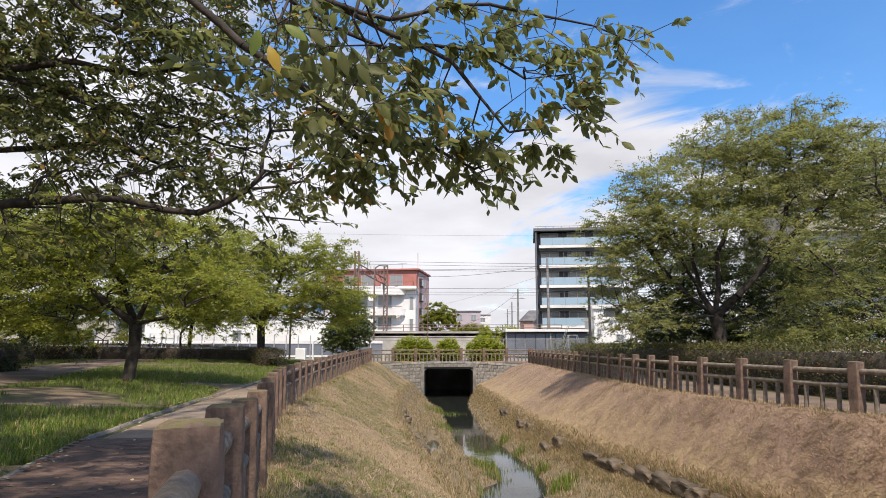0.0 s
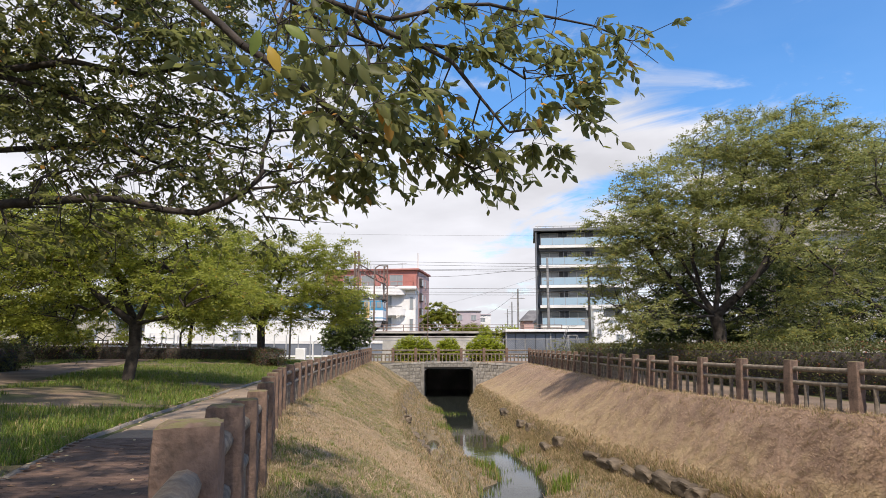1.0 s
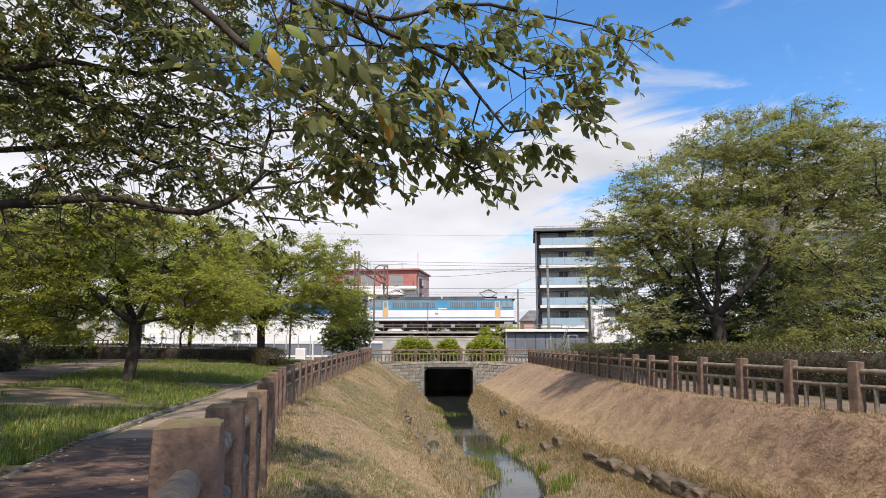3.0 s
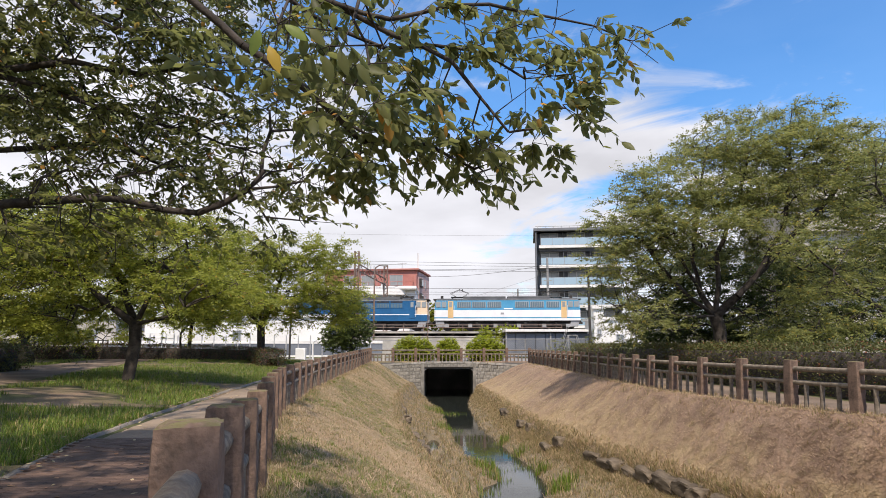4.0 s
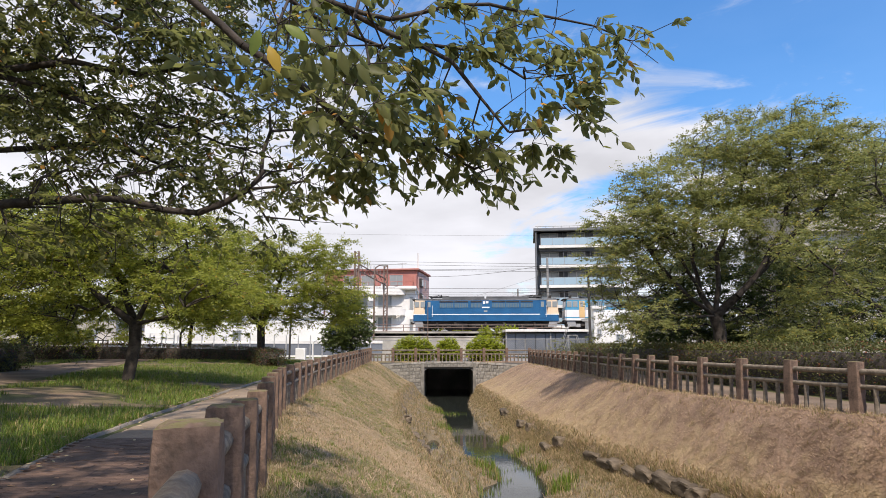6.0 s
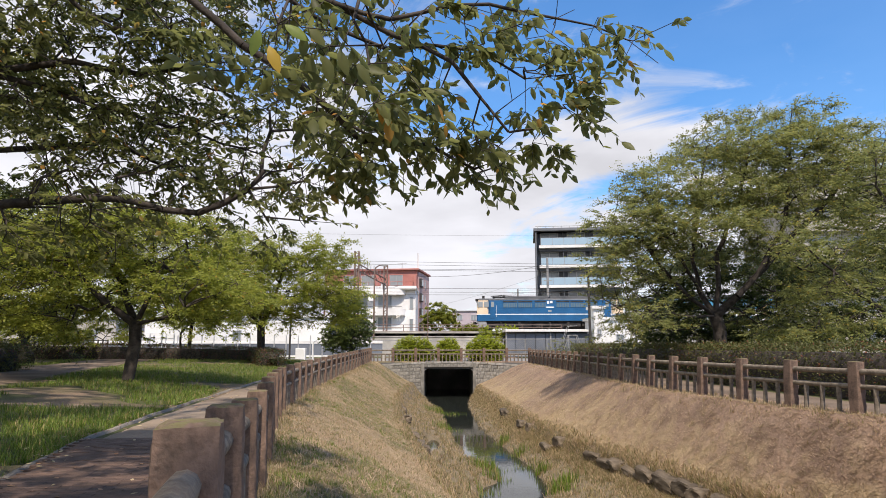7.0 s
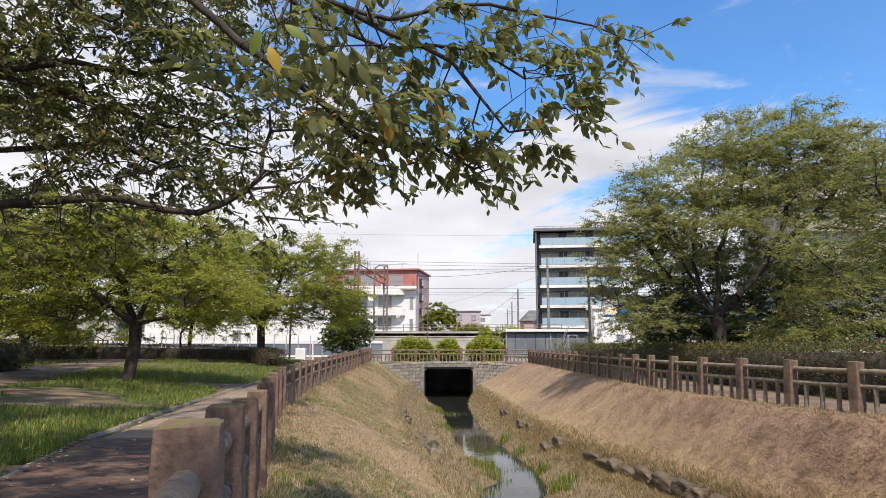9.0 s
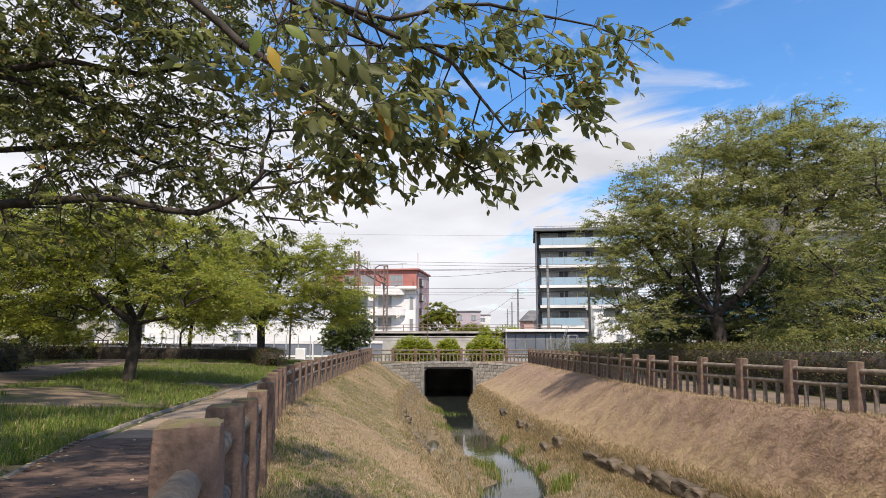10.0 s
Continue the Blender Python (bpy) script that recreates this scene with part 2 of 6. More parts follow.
def unit(v):
    return v / np.maximum(np.linalg.norm(v, axis=-1, keepdims=True), 1e-9)


LEAF_SHAPE = np.array([(0, 0, 0), (0.16, 0.13, -0.02), (0.16, -0.13, -0.02), (0.45, 0.23, -0.05), (0.45, -0.23, -0.05), (0.45, 0, 0.04), (0.76, 0.145, -0.10), (0.76, -0.145, -0.10), (1.0, 0, -0.13)])
LEAF_FACES = np.array([(0, 1, 5), (0, 5, 2), (1, 3, 5), (5, 4, 2), (3, 6, 5), (5, 7, 4), (6, 8, 5), (5, 8, 7)])
SIMPLE_SHAPE = np.array([(0, 0, 0), (0.48, 0.24, -0.04), (0.48, -0.24, -0.04), (1.0, 0, -0.06)])
SIMPLE_FACES = np.array([(0, 1, 2), (1, 3, 2)])


def leaves(name, at, ways, sizes, material, rng, fine=True, flat=0.6, face=(0.0, 0.0, 1.0)):
    """One mesh of many leaves: each starts at a point, runs along its way and faces mostly up."""
    shape, faces = (LEAF_SHAPE, LEAF_FACES) if fine else (SIMPLE_SHAPE, SIMPLE_FACES)
    n = len(at)
    x = unit(ways)
    up = np.broadcast_to(face, (n, 3)) + rng.normal(0, 1 - flat, (n, 3))
    y = unit(np.cross(up, x))
    z = np.cross(x, y)
    s = sizes[:, None, None]
    v = at[:, None, :] + s * (shape[None, :, 0:1] * x[:, None] + shape[None, :, 1:2] * y[:, None] + shape[None, :, 2:3] * z[:, None])
    f = faces[None] + (np.arange(n) * len(shape))[:, None, None]
    return raw_mesh(name, v.reshape(-1, 3), f.reshape(-1, 3), material)


def grow(seeds, parents, targets, step=0.5, lift=0.0):
    """Grows a skeleton from seed nodes towards target points: each target, nearest first, joins the nearest node."""
    nodes, par = [np.array(p, float) for p in seeds], list(parents)
    cost = [0.0] * len(nodes)
    for i in range(1, len(nodes)):
        cost[i] = cost[par[i]] + np.linalg.norm(nodes[i] - nodes[par[i]])
    root = nodes[0]
    targets = np.array(targets)
    seeds_arr = np.array(nodes)
    order = np.argsort([np.min(np.linalg.norm(seeds_arr - t, axis=1)) for t in targets])
    tips = []
    for k in order:
        t = targets[k]
        arr = np.array(nodes)
        d = np.linalg.norm(arr - t, axis=1) + 0.12 * np.array(cost)
        j = int(np.argmin(d))
        a = nodes[j]
        length = np.linalg.norm(t - a)
        m = max(1, int(length / step))
        bend = np.array((0, 0, lift * length))
        last = j
        for q in range(1, m + 1):
            u = q / m
            p = a + (t - a) * u + bend * u * (1 - u)
            nodes.append(p)
            par.append(last)
            cost.append(cost[last] + length / m)
            last = len(nodes) - 1
        tips.append(last)
    return np.array(nodes), np.array(par), tips


def skeleton_mesh(name, nodes, par, tip_r, power, material, cap=None, sides=6, seed_r=None):
    """Tapered limbs along the skeleton; a limb is as thick as all that it carries."""
    n = len(nodes)
    area = np.full(n, 0.0)
    kids = [[] for _ in range(n)]
    for i in range(n):
        if par[i] >= 0:
            kids[par[i]].append(i)
    for i in range(n - 1, -1, -1):
        area[i] = max(area[i], 0) if kids[i] else tip_r ** power
        if par[i] >= 0:
            area[par[i]] += area[i]
    r = area ** (1 / power)
    if cap:
        r = np.minimum(r, cap)
    verts, faces = [], []
    ang = np.arange(sides) * 2 * np.pi / sides
    for i in range(n):
        if par[i] < 0:
            continue
        a, b = nodes[par[i]], nodes[i]
        w = unit(b - a)
        s = unit(np.cross(w, (0.31, 0.77, 0.55)))
        u = np.cross(w, s)
        ring = np.cos(ang)[:, None] * s + np.sin(ang)[:, None] * u
        ra = min(r[par[i]], r[i] * 1.25)
        base = len(verts) * sides
        verts.append(a + ring * ra)
        verts.append(b + ring * r[i])
        k = np.arange(sides)
        faces.append(np.stack([base + k, base + (k + 1) % sides, base + sides + (k + 1) % sides, base + sides + k], 1))
    return raw_mesh(name, np.concatenate(verts), np.concatenate(faces), material, smooth=True), r


def in_blobs(rng, blobs, n, plates=0):
    """Points in a set of ellipsoids (x, y, z, rx, ry, rz), more of them near the rims, gathered in flat tiers of foliage."""
    k = n // plates if plates else n
    w = np.array([b[3] * b[4] * b[5] for b in blobs]) ** 0.78
    pick = rng.choice(len(blobs), k, p=w / w.sum())
    d = unit(rng.normal(0, 1, (k, 3)))
    bl = np.array(blobs)[pick]
    p = bl[:, :3] + d * (rng.uniform(0, 1, k) ** 0.42)[:, None] * bl[:, 3:]
    if not plates:
        return p
    size = np.minimum(bl[:, 3:], 1.6) * np.array((0.36, 0.36, 0.10)) + np.array((0.08, 0.08, 0.02))
    tilt = rng.normal(0, 0.25, (k, 2))
    q = np.repeat(np.arange(k), plates)
    off = rng.normal(0, 1, (len(q), 3)) * size[q]
    off[:, 2] += (off[:, :2] * tilt[q]).sum(1) - 0.18 * np.linalg.norm(off[:, :2], axis=1)
    return p[q] + off


def sprays(name, at, ways, n_leaves, per, length, leaf_size, leaf, rng, fine, droop, flat):
    """Short arching twigs with leaves set alternately along both sides."""
    n = max(1, n_leaves // per)
    pick = rng.integers(0, len(at), n)
    d = ways[pick] + rng.normal(0, 0.55, (n, 3))
    d[:, 2] = d[:, 2] * 0.5 + 0.12
    d = unit(d)
    side = unit(np.cross((0, 0, 1.0), d) + rng.normal(0, 0.15, (n, 3)))
    ln = length * rng.uniform(0.5, 1.3, (n, 1))
    u = (np.arange(per) + rng.uniform(0.2, 0.8, (n, per))) / per
    sag = rng.uniform(0.25, 1.0, (n, 1)) * droop
    p = at[pick][:, None] + d[:, None] * (ln * u)[..., None]
    p[..., 2] -= sag * ln * u ** 2
    sign = np.where((np.arange(per) + rng.integers(0, 2, (n, 1))) % 2, 1.0, -1.0)[..., None]
    way = d[:, None] * 0.55 + side[:, None] * sign * 0.75 + rng.normal(0, 0.28, (n, per, 3))
    way[..., 2] -= droop * rng.uniform(0.4, 1.1, (n, per))
    m = n * per
    me = leaves(name, p.reshape(m, 3), way.reshape(m, 3), leaf_size * rng.uniform(0.55, 1.15, m), leaf, rng, fine, flat)
    mid = at[pick] + d * ln * 0.55 - np.array((0, 0, 1.0)) * sag * ln * 0.3
    end = at[pick] + d * ln - np.array((0, 0, 1.0)) * sag * ln
    return me, (at[pick], mid, end)


def twig_mesh(name, lines, r, material):
    """Thin three-sided twigs, each through three points."""
    n = len(lines[0])
    w = unit(lines[2] - lines[0])
    s = unit(np.cross(w, (0.31, 0.77, 0.55)))
    t = np.cross(w, s)
    rings = [np.stack([p + (s * math.cos(a) + t * math.sin(a)) * q for a in (0, 2.09, 4.19)], 1) for p, q in zip(lines, (r, r * 0.8, r * 0.45))]
    v = np.concatenate(rings, 1).reshape(-1, 3)
    f = np.array([(b + k, b + (k + 1) % 3, b + 3 + (k + 1) % 3, b + 3 + k) for b in (0, 3) for k in range(3)])
    return raw_mesh(name, v, (f[None] + (np.arange(n) * 9)[:, None, None]).reshape(-1, 4), material)


def tree(name, label, base, limbs, blobs, n_twigs, n_leaves, leaf, leaf_size, bark, rng, tip_r=0.006, trunk_r=0.2, fine=False, step=0.5, droop=0.4, spread=0.45, category="tree", flat=0.55, lift=0.12, trunk_name="trunk", per=9, plates=8):
    """A tree: the given limbs carry twigs that reach into the crown's tiers; sprays of leaves sit on the thin wood."""
    seeds, par, joints = [np.array(base, float)], [-1], [0]
    for limb in limbs:                   # each limb: the joint it starts from, then its points, which become joints
        last = joints[limb[0]]
        for p in limb[1:]:
            a, b = seeds[last], np.array(p, float)
            m = max(1, int(np.linalg.norm(b - a) / step))
            for q in range(1, m + 1):
                wob = rng.normal(0, 0.06, 3) * step * (q < m)
                seeds.append(a + (b - a) * q / m + wob)
                par.append(last)
                last = len(seeds) - 1
            joints.append(last)
    nodes, par, tips = grow(seeds, par, in_blobs(rng, blobs, n_twigs, plates), step, lift)
    o = np.array(base, float)
    ob = thing(name, label, category, Vector(base))
    power = math.log(n_twigs) / math.log(trunk_r / tip_r)
    me, r = skeleton_mesh(trunk_name, nodes - o, par, tip_r, power, bark, trunk_r)
    t = new(trunk_name, me)
    t.parent = ob
    thin = np.array([i for i in range(len(nodes)) if par[i] >= 0 and r[i] < tip_r * 2.2])
    a, b = nodes[par[thin]], nodes[thin]
    out = unit((b - o) * np.array((1, 1, 0.4)))
    me, lines = sprays("crown", b - o, unit(b - a) * 0.7 + out * 0.5, n_leaves, per, spread, leaf_size, leaf, rng, fine, droop, flat)
    c = new("crown", me)
    c.parent = ob
    if fine:
        w = new("twig_growth", twig_mesh("twig_growth", lines, tip_r * 0.8, bark))
        w.parent = ob
        tagged(w, kind="stuff")
    return ob

# ---- the land: a park on both sides of a sunken stream ----
left_fence = line([-8, -3, 0, 1.7, 3.15, 4.6, 7.6, 10, 13.6, 19.5, 26.5, 37, 44], [1.9, 0.6, -0.2, -0.66, -1.035, -1.38, -2.03, -2.60, -3.33, -3.97, -4.24, -4.63, -4.93])
left_top = line([-8, 1.7, 3.15, 4.6, 6.5, 13.6, 19.5, 26.5, 37, 44, 60], [0.06, 0.055, -0.02, -0.12, -0.17, -0.19, -0.17, -0.09, 0.0, 0.06, 0.06])
right_fence = line([-8, 0, 4, 8, 10, 11.5, 12.8, 14.4, 15.7, 17.25, 18.8, 26, 44], [16, 12.6, 10.6, 8.6, 7.72, 7.16, 6.80, 6.50, 6.24, 6.05, 5.92, 5.88, 5.85])
left_toe = line([-8, 0, 3, 6, 9, 11.2, 12.5, 13.8, 16, 17.8, 21.6, 28.7, 33.5, 44], [9, 4.9, 3.4, 2.1, 1.0, 0.3, 0.06, -0.2, -0.47, -0.76, -1.35, -1.93, -2.15, -2.0])
right_toe = line([-8, 0, 4, 8, 11, 12, 12.8, 13.8, 15.2, 16.6, 18, 21, 25, 33.7, 38, 44], [15, 11.4, 9.4, 7.5, 5.9, 5.42, 5.19, 4.96, 4.66, 4.40, 4.05, 3.56, 3.11, 2.72, 2.45, 2.3])
water_mid = line([-8, 0, 8, 12, 15.6, 16.5, 18, 19.4, 21.3, 24, 29.6, 36.5, 40, 44, 60], [11, 7.8, 4.2, 2.2, 1.63, 1.73, 2.08, 2.0, 1.5, 1.22, 0.85, 0.69, 0.35, 0.4, 0.4])
water_half = line([-8, 8, 12, 15.6, 16.5, 18, 19.4, 21.3, 24, 29.6, 36.5, 40, 44, 60], [0.7, 0.7, 0.8, 0.78, 0.76, 0.52, 0.56, 0.80, 0.75, 0.72, 0.82, 1.2, 1.55, 1.6])
RIGHT_TOP = -0.02
WALL_Y = 44.3          # face of the culvert's headwall
WATER_Z = -2.34


def smooth(a, b, t):
    t = np.clip((t - a) / (b - a), 0, 1)
    return t * t * (3 - 2 * t)


_r = np.random.default_rng(3)
_waves = [(_r.uniform(0.15, 2.4), _r.uniform(0, 6.28), _r.uniform(0, 6.28)) for _ in range(16)]


def rough_field(x, y):
    """A gentle unevenness, about -1 to 1."""
    s = 0
    for k, (q, a, p) in enumerate(_waves):
        s = s + np.sin((x * math.cos(a) + y * math.sin(a)) * q * 2.2 + p) / (1 + q)
    return s / 4.0


def land(x, y):
    """Height of the ground, and its zones: green lawn, dry slope, weedy bed."""
    x, y = np.asarray(x, float), np.asarray(y, float)
    xl, xr = left_fence(y), right_fence(y)
    tl, tr = left_toe(y), right_toe(y)
    zl = left_top(y)
    n = rough_field(x, y)
    lawn = zl + smooth(2.3, 7, xl - x) * 0.24 + 0.03 * n
    # left bank: falls from the fence to the toe
    ul = np.clip((x - xl - 0.35) / np.maximum(tl - xl - 0.35, 0.2), 0, 1)
    bank_l = zl + (-1.35 - zl) * (0.55 * ul + 0.45 * smooth(0, 1, ul)) + 0.04 * n
    ur = np.clip((xr - 0.35 - x) / np.maximum(xr - 0.35 - tr, 0.2), 0, 1)
    bank_r = RIGHT_TOP + (-1.45 - RIGHT_TOP) * (0.6 * ur + 0.4 * smooth(0, 1, ur)) + 0.04 * n
    # the bed: weedy shelves fall gently from the stone edgings to the water
    wm, wh = water_mid(y), water_half(y)
    wob = 0.10 * np.sin(y * 2.3) + 0.07 * np.sin(y * 5.1 + 1)
    fl = np.clip((wm - wh + wob - x) / np.maximum(wm - wh + wob - tl - 0.3, 0.3), 0, 1)
    fr = np.clip((x - wm - wh - wob) / np.maximum(tr - 0.3 - wm - wh - wob, 0.3), 0, 1)
    bed = -2.29 + 0.50 * fl ** 1.3 + 0.40 * fr ** 1.15 + 0.035 * n
    bed = bed - 0.25 * (1 - smooth(-0.12, 0.10, np.abs(x - wm - wob * 0.3) - wh + 0.5 * np.abs(wob)))
    pool = np.minimum(((x + 0.36) / 0.24) ** 2 + ((y - 23.6) / 1.5) ** 2, ((x + 0.26) / 0.2) ** 2 + ((y - 19.8) / 1.1) ** 2)
    bed = np.where(pool < 3, np.minimum(bed, -2.46 + 0.13 * pool), bed)
    wall_l = smooth(0.0, 0.4, x - tl)
    wall_r = smooth(0.0, 0.35, tr - x)
    z = np.where(x < xl + 0.35, lawn, bank_l)
    z = np.where(x > tl, bank_l + (bed - bank_l) * wall_l, z)
    z_r = np.where(x > xr - 0.35, RIGHT_TOP + 0.03 * n, bank_r)
    z_r = np.where(x < tr, bank_r + (bed - bank_r) * wall_r, z_r)
    z = np.where(x > wm, z_r, z)
    # beyond the headwall: level street, but for the culvert's slot
    slot = (x > -1.27) & (x < 2.03) & (y < 54)
    z = np.where(y > WALL_Y + 0.15, np.where(slot, -2.55, 0.05), z)
    green = smooth(-0.2, 0.5, xl - x) + smooth(0.3, 1.2, x - xr)
    green = np.maximum(green, np.where((x < tl) & (x > xl), 0.42 + 0.30 * rough_field(x * 0.8 + 4, y * 0.5), 0))
    green = green - 0.55 * smooth(0.25, 0.45, -rough_field(x * 0.5, y * 0.5)) * (x < xl)
    weedy = np.where((x > tl - 0.1) & (x < tr - 0.1), 1.0, 0.0)
    return z, green, weedy


def ground_material():
    m = mat("ground_earth", (0.180, 0.120, 0.083), (0.310, 0.215, 0.148), 0.9, 16, 0.95, 0.6)
    nt = m.node_tree
    b = nt.nodes["Principled BSDF"]
    earth = b.inputs["Base Color"].links[0].from_socket
    tc = nt.nodes.new("ShaderNodeTexCoord")

    def layer(below, zone, c1, c2, scale, hard=0.35):
        a = nt.nodes.new("ShaderNodeAttribute")
        a.attribute_name = zone
        n = nt.nodes.new("ShaderNodeTexNoise")
        n.inputs["Scale"].default_value, n.inputs["Detail"].default_value = scale, 6
        nt.links.new(tc.outputs["Object"], n.inputs["Vector"])
        c = nt.nodes.new("ShaderNodeMix")
        c.data_type = "RGBA"
        c.inputs["A"].default_value, c.inputs["B"].default_value = (*c1, 1), (*c2, 1)
        nt.links.new(n.outputs["Fac"], c.inputs["Factor"])
        s = nt.nodes.new("ShaderNodeMath")
        s.operation = "MULTIPLY_ADD"
        s.inputs[1].default_value = 1.0
        nt.links.new(a.outputs["Fac"], s.inputs[0])
        nt.links.new(n.outputs["Fac"], s.inputs[2])
        r = nt.nodes.new("ShaderNodeMapRange")
        r.inputs["From Min"].default_value, r.inputs["From Max"].default_value = 1.0 - hard / 2, 1.0 + hard / 2
        nt.links.new(s.outputs[0], r.inputs["Value"])
        mx = nt.nodes.new("ShaderNodeMix")
        mx.data_type = "RGBA"
        nt.links.new(r.outputs[0], mx.inputs["Factor"])
        nt.links.new(below, mx.inputs["A"])
        nt.links.new(c.outputs["Result"], mx.inputs["B"])
        return mx.outputs["Result"]

    col = layer(earth, "straw", (0.30, 0.21, 0.115), (0.43, 0.33, 0.19), 3.0, 0.5)
    col = layer(col, "weedy", (0.125, 0.100, 0.058), (0.235, 0.185, 0.115), 3.5, 0.4)
    col = layer(col, "green", (0.042, 0.062, 0.015), (0.115, 0.105, 0.042), 1.3, 0.5)
    # loose crumbs and thatch
    n = nt.nodes.new("ShaderNodeTexNoise")
    n.inputs["Scale"].default_value, n.inputs["Detail"].default_value, n.inputs["Roughness"].default_value = 22.0, 8, 0.75
    nt.links.new(tc.outputs["Object"], n.inputs["Vector"])
    r = nt.nodes.new("ShaderNodeMapRange")
    r.inputs["From Min"].default_value, r.inputs["From Max"].default_value = 0.3, 0.7
    r.inputs["To Min"].default_value, r.inputs["To Max"].default_value = 0.72, 1.22
    nt.links.new(n.outputs["Fac"], r.inputs["Value"])
    hs = nt.nodes.new("ShaderNodeHueSaturation")
    nt.links.new(r.outputs[0], hs.inputs["Value"])
    nt.links.new(col, hs.inputs["Color"])
    nt.links.new(hs.outputs[0], b.inputs["Base Color"])
    bp = nt.nodes.new("ShaderNodeBump")
    bp.inputs["Strength"].default_value, bp.inputs["Distance"].default_value = 0.7, 0.05
    nt.links.new(n.outputs["Fac"], bp.inputs["Height"])
    nt.links.new(bp.outputs[0], b.inputs["Normal"])
    return m


def build_ground():
    far = [60, 75, 95, 130, 180, 260, 400, 700, 1300, 3000]
    xs = np.unique(np.concatenate([[-v for v in far], np.arange(-48, -8, 1.0), np.arange(-8, 14, 0.14), np.arange(14, 48, 1.0), [-1.28, -1.26, 2.02, 2.04], far]))
    ys = np.unique(np.concatenate([[-3000, -900, -300, -100, -50, -30, -20, -14], np.arange(-8, 8, 0.35), np.arange(8, 30, 0.2), np.arange(30, 44.3, 0.3),
                                   [WALL_Y + 0.1, WALL_Y + 0.2, 46, 48, 50, 53.9, 54.1, 57], far]))
    gx, gy = np.meshgrid(xs, ys)
    z, green, weedy = land(gx, gy)
    v = np.stack([gx, gy, z], -1).reshape(-1, 3)
    i = np.arange(len(xs) * len(ys)).reshape(len(ys), len(xs))
    f = np.stack([i[:-1, :-1], i[:-1, 1:], i[1:, 1:], i[1:, :-1]], -1).reshape(-1, 4)
    me = raw_mesh("ground", v, f, ground_material(), smooth=True)
    straw = 0.45 + 0.25 * rough_field(gx * 0.6 + 9, gy * 0.6) + 0.25 * (gx < left_toe(gy)) + np.where(gx > right_toe(gy), 0.30 - 0.75 * np.clip((gx - right_toe(gy)) / np.maximum(right_fence(gy) - right_toe(gy), 0.3), 0, 1), 0)
    straw = np.where(gx < left_fence(gy), 0.0, straw)
    for name, val in (("green", green), ("weedy", weedy * 0.9), ("straw", straw)):
        at = me.attributes.new(name, "FLOAT", "POINT")
        at.data.foreach_set("value", np.clip(val, 0, 1).astype(np.float32).ravel())
    ob = new("ground", me)
    tagged(ob, "bare earth, dry mown banks and green lawn beside a stream", "ground", kind="structure")


def strip(name, mid, half, ys, lift, material, label, category, zf=None):
    """A paved strip that follows the land."""
    verts, faces = [], []
    cols = 9
    for y in ys:
        for k in range(cols):
            x = mid(y) + half(y) * (2 * k / (cols - 1) - 1)
            verts.append((x, y, (zf(x, y) if zf else float(land(x, y)[0])) + (lift if 0 < k < cols - 1 else -0.03)))
    for j in range(len(ys) - 1):
        for k in range(cols - 1):
            a = j * cols + k
            faces.append((a, a + 1, a + cols + 1, a + cols))
    ob = new(name, raw_mesh(name, verts, faces, material, True))
    return tagged(ob, label, category, kind="structure")


def build_water():
    m = bpy.data.materials.new("stream_water")
    m.use_nodes = True
    nt = m.node_tree
    b = nt.nodes["Principled BSDF"]
    b.inputs["Base Color"].default_value = (0.022, 0.026, 0.022, 1)
    b.inputs["Roughness"].default_value = 0.04
    b.inputs["IOR"].default_value = 1.33
    b.inputs["Specular IOR Level"].default_value = 0.8
    n = nt.nodes.new("ShaderNodeTexNoise")
    n.inputs["Scale"].default_value, n.inputs["Detail"].default_value = 3.0, 3
    tc = nt.nodes.new("ShaderNodeTexCoord")
    nt.links.new(tc.outputs["Object"], n.inputs["Vector"])
    bp = nt.nodes.new("ShaderNodeBump")
    bp.inputs["Strength"].default_value, bp.inputs["Distance"].default_value = 0.15, 0.01
    nt.links.new(n.outputs["Fac"], bp.inputs["Height"])
    nt.links.new(bp.outputs[0], b.inputs["Normal"])
    bm = bmesh.new()
    rows = []
    for y in np.arange(-8, 53.5, 1.0):
        a, c = (float(left_toe(y)) + 0.5, float(right_toe(y)) - 0.3) if y < WALL_Y else (-1.25, 2.0)
        rows.append((bm.verts.new((a, y, WATER_Z)), bm.verts.new((c, y, WATER_Z))))
    for p, q in zip(rows, rows[1:]):
        bm.faces.new((p[0], p[1], q[1], q[0]))
    part("stream_water", bm, m)
    tagged(bpy.data.objects["stream_water"], "shallow dark stream water reflecting the sky", "water", kind="structure")


build_ground()
build_water()
left_path_mid = line([-8, 0, 4, 6, 9, 15, 21, 27, 36, 43], [-0.6, -2.1, -2.75, -3.05, -3.75, -4.75, -5.25, -5.45, -5.85, -6.2])
left_path_half = line([-8, 0, 6, 9, 15, 43], [1.2, 1.1, 1.15, 1.2, 1.1, 1.0])
strip("park_path", left_path_mid, left_path_half, np.arange(-8, 43.6, 0.5), 0.035, PATH, "pale paved park path along the fence", "path")
strip("path_kerb", lambda y: left_path_mid(y) - left_path_half(y) - 0.02, lambda y: 0.04, np.arange(3, 43, 0.4), 0.045, JOINT, "worn pale concrete path edging", "kerb")
strip("side_path", line([12, 22, 30, 41], [-11.5, -14.8, -17, -19.5]), line([12, 41], [1.3, 2.2]), np.arange(12, 41.1, 0.7), 0.035, DIRT, "brown trodden side path through the lawn", "path")
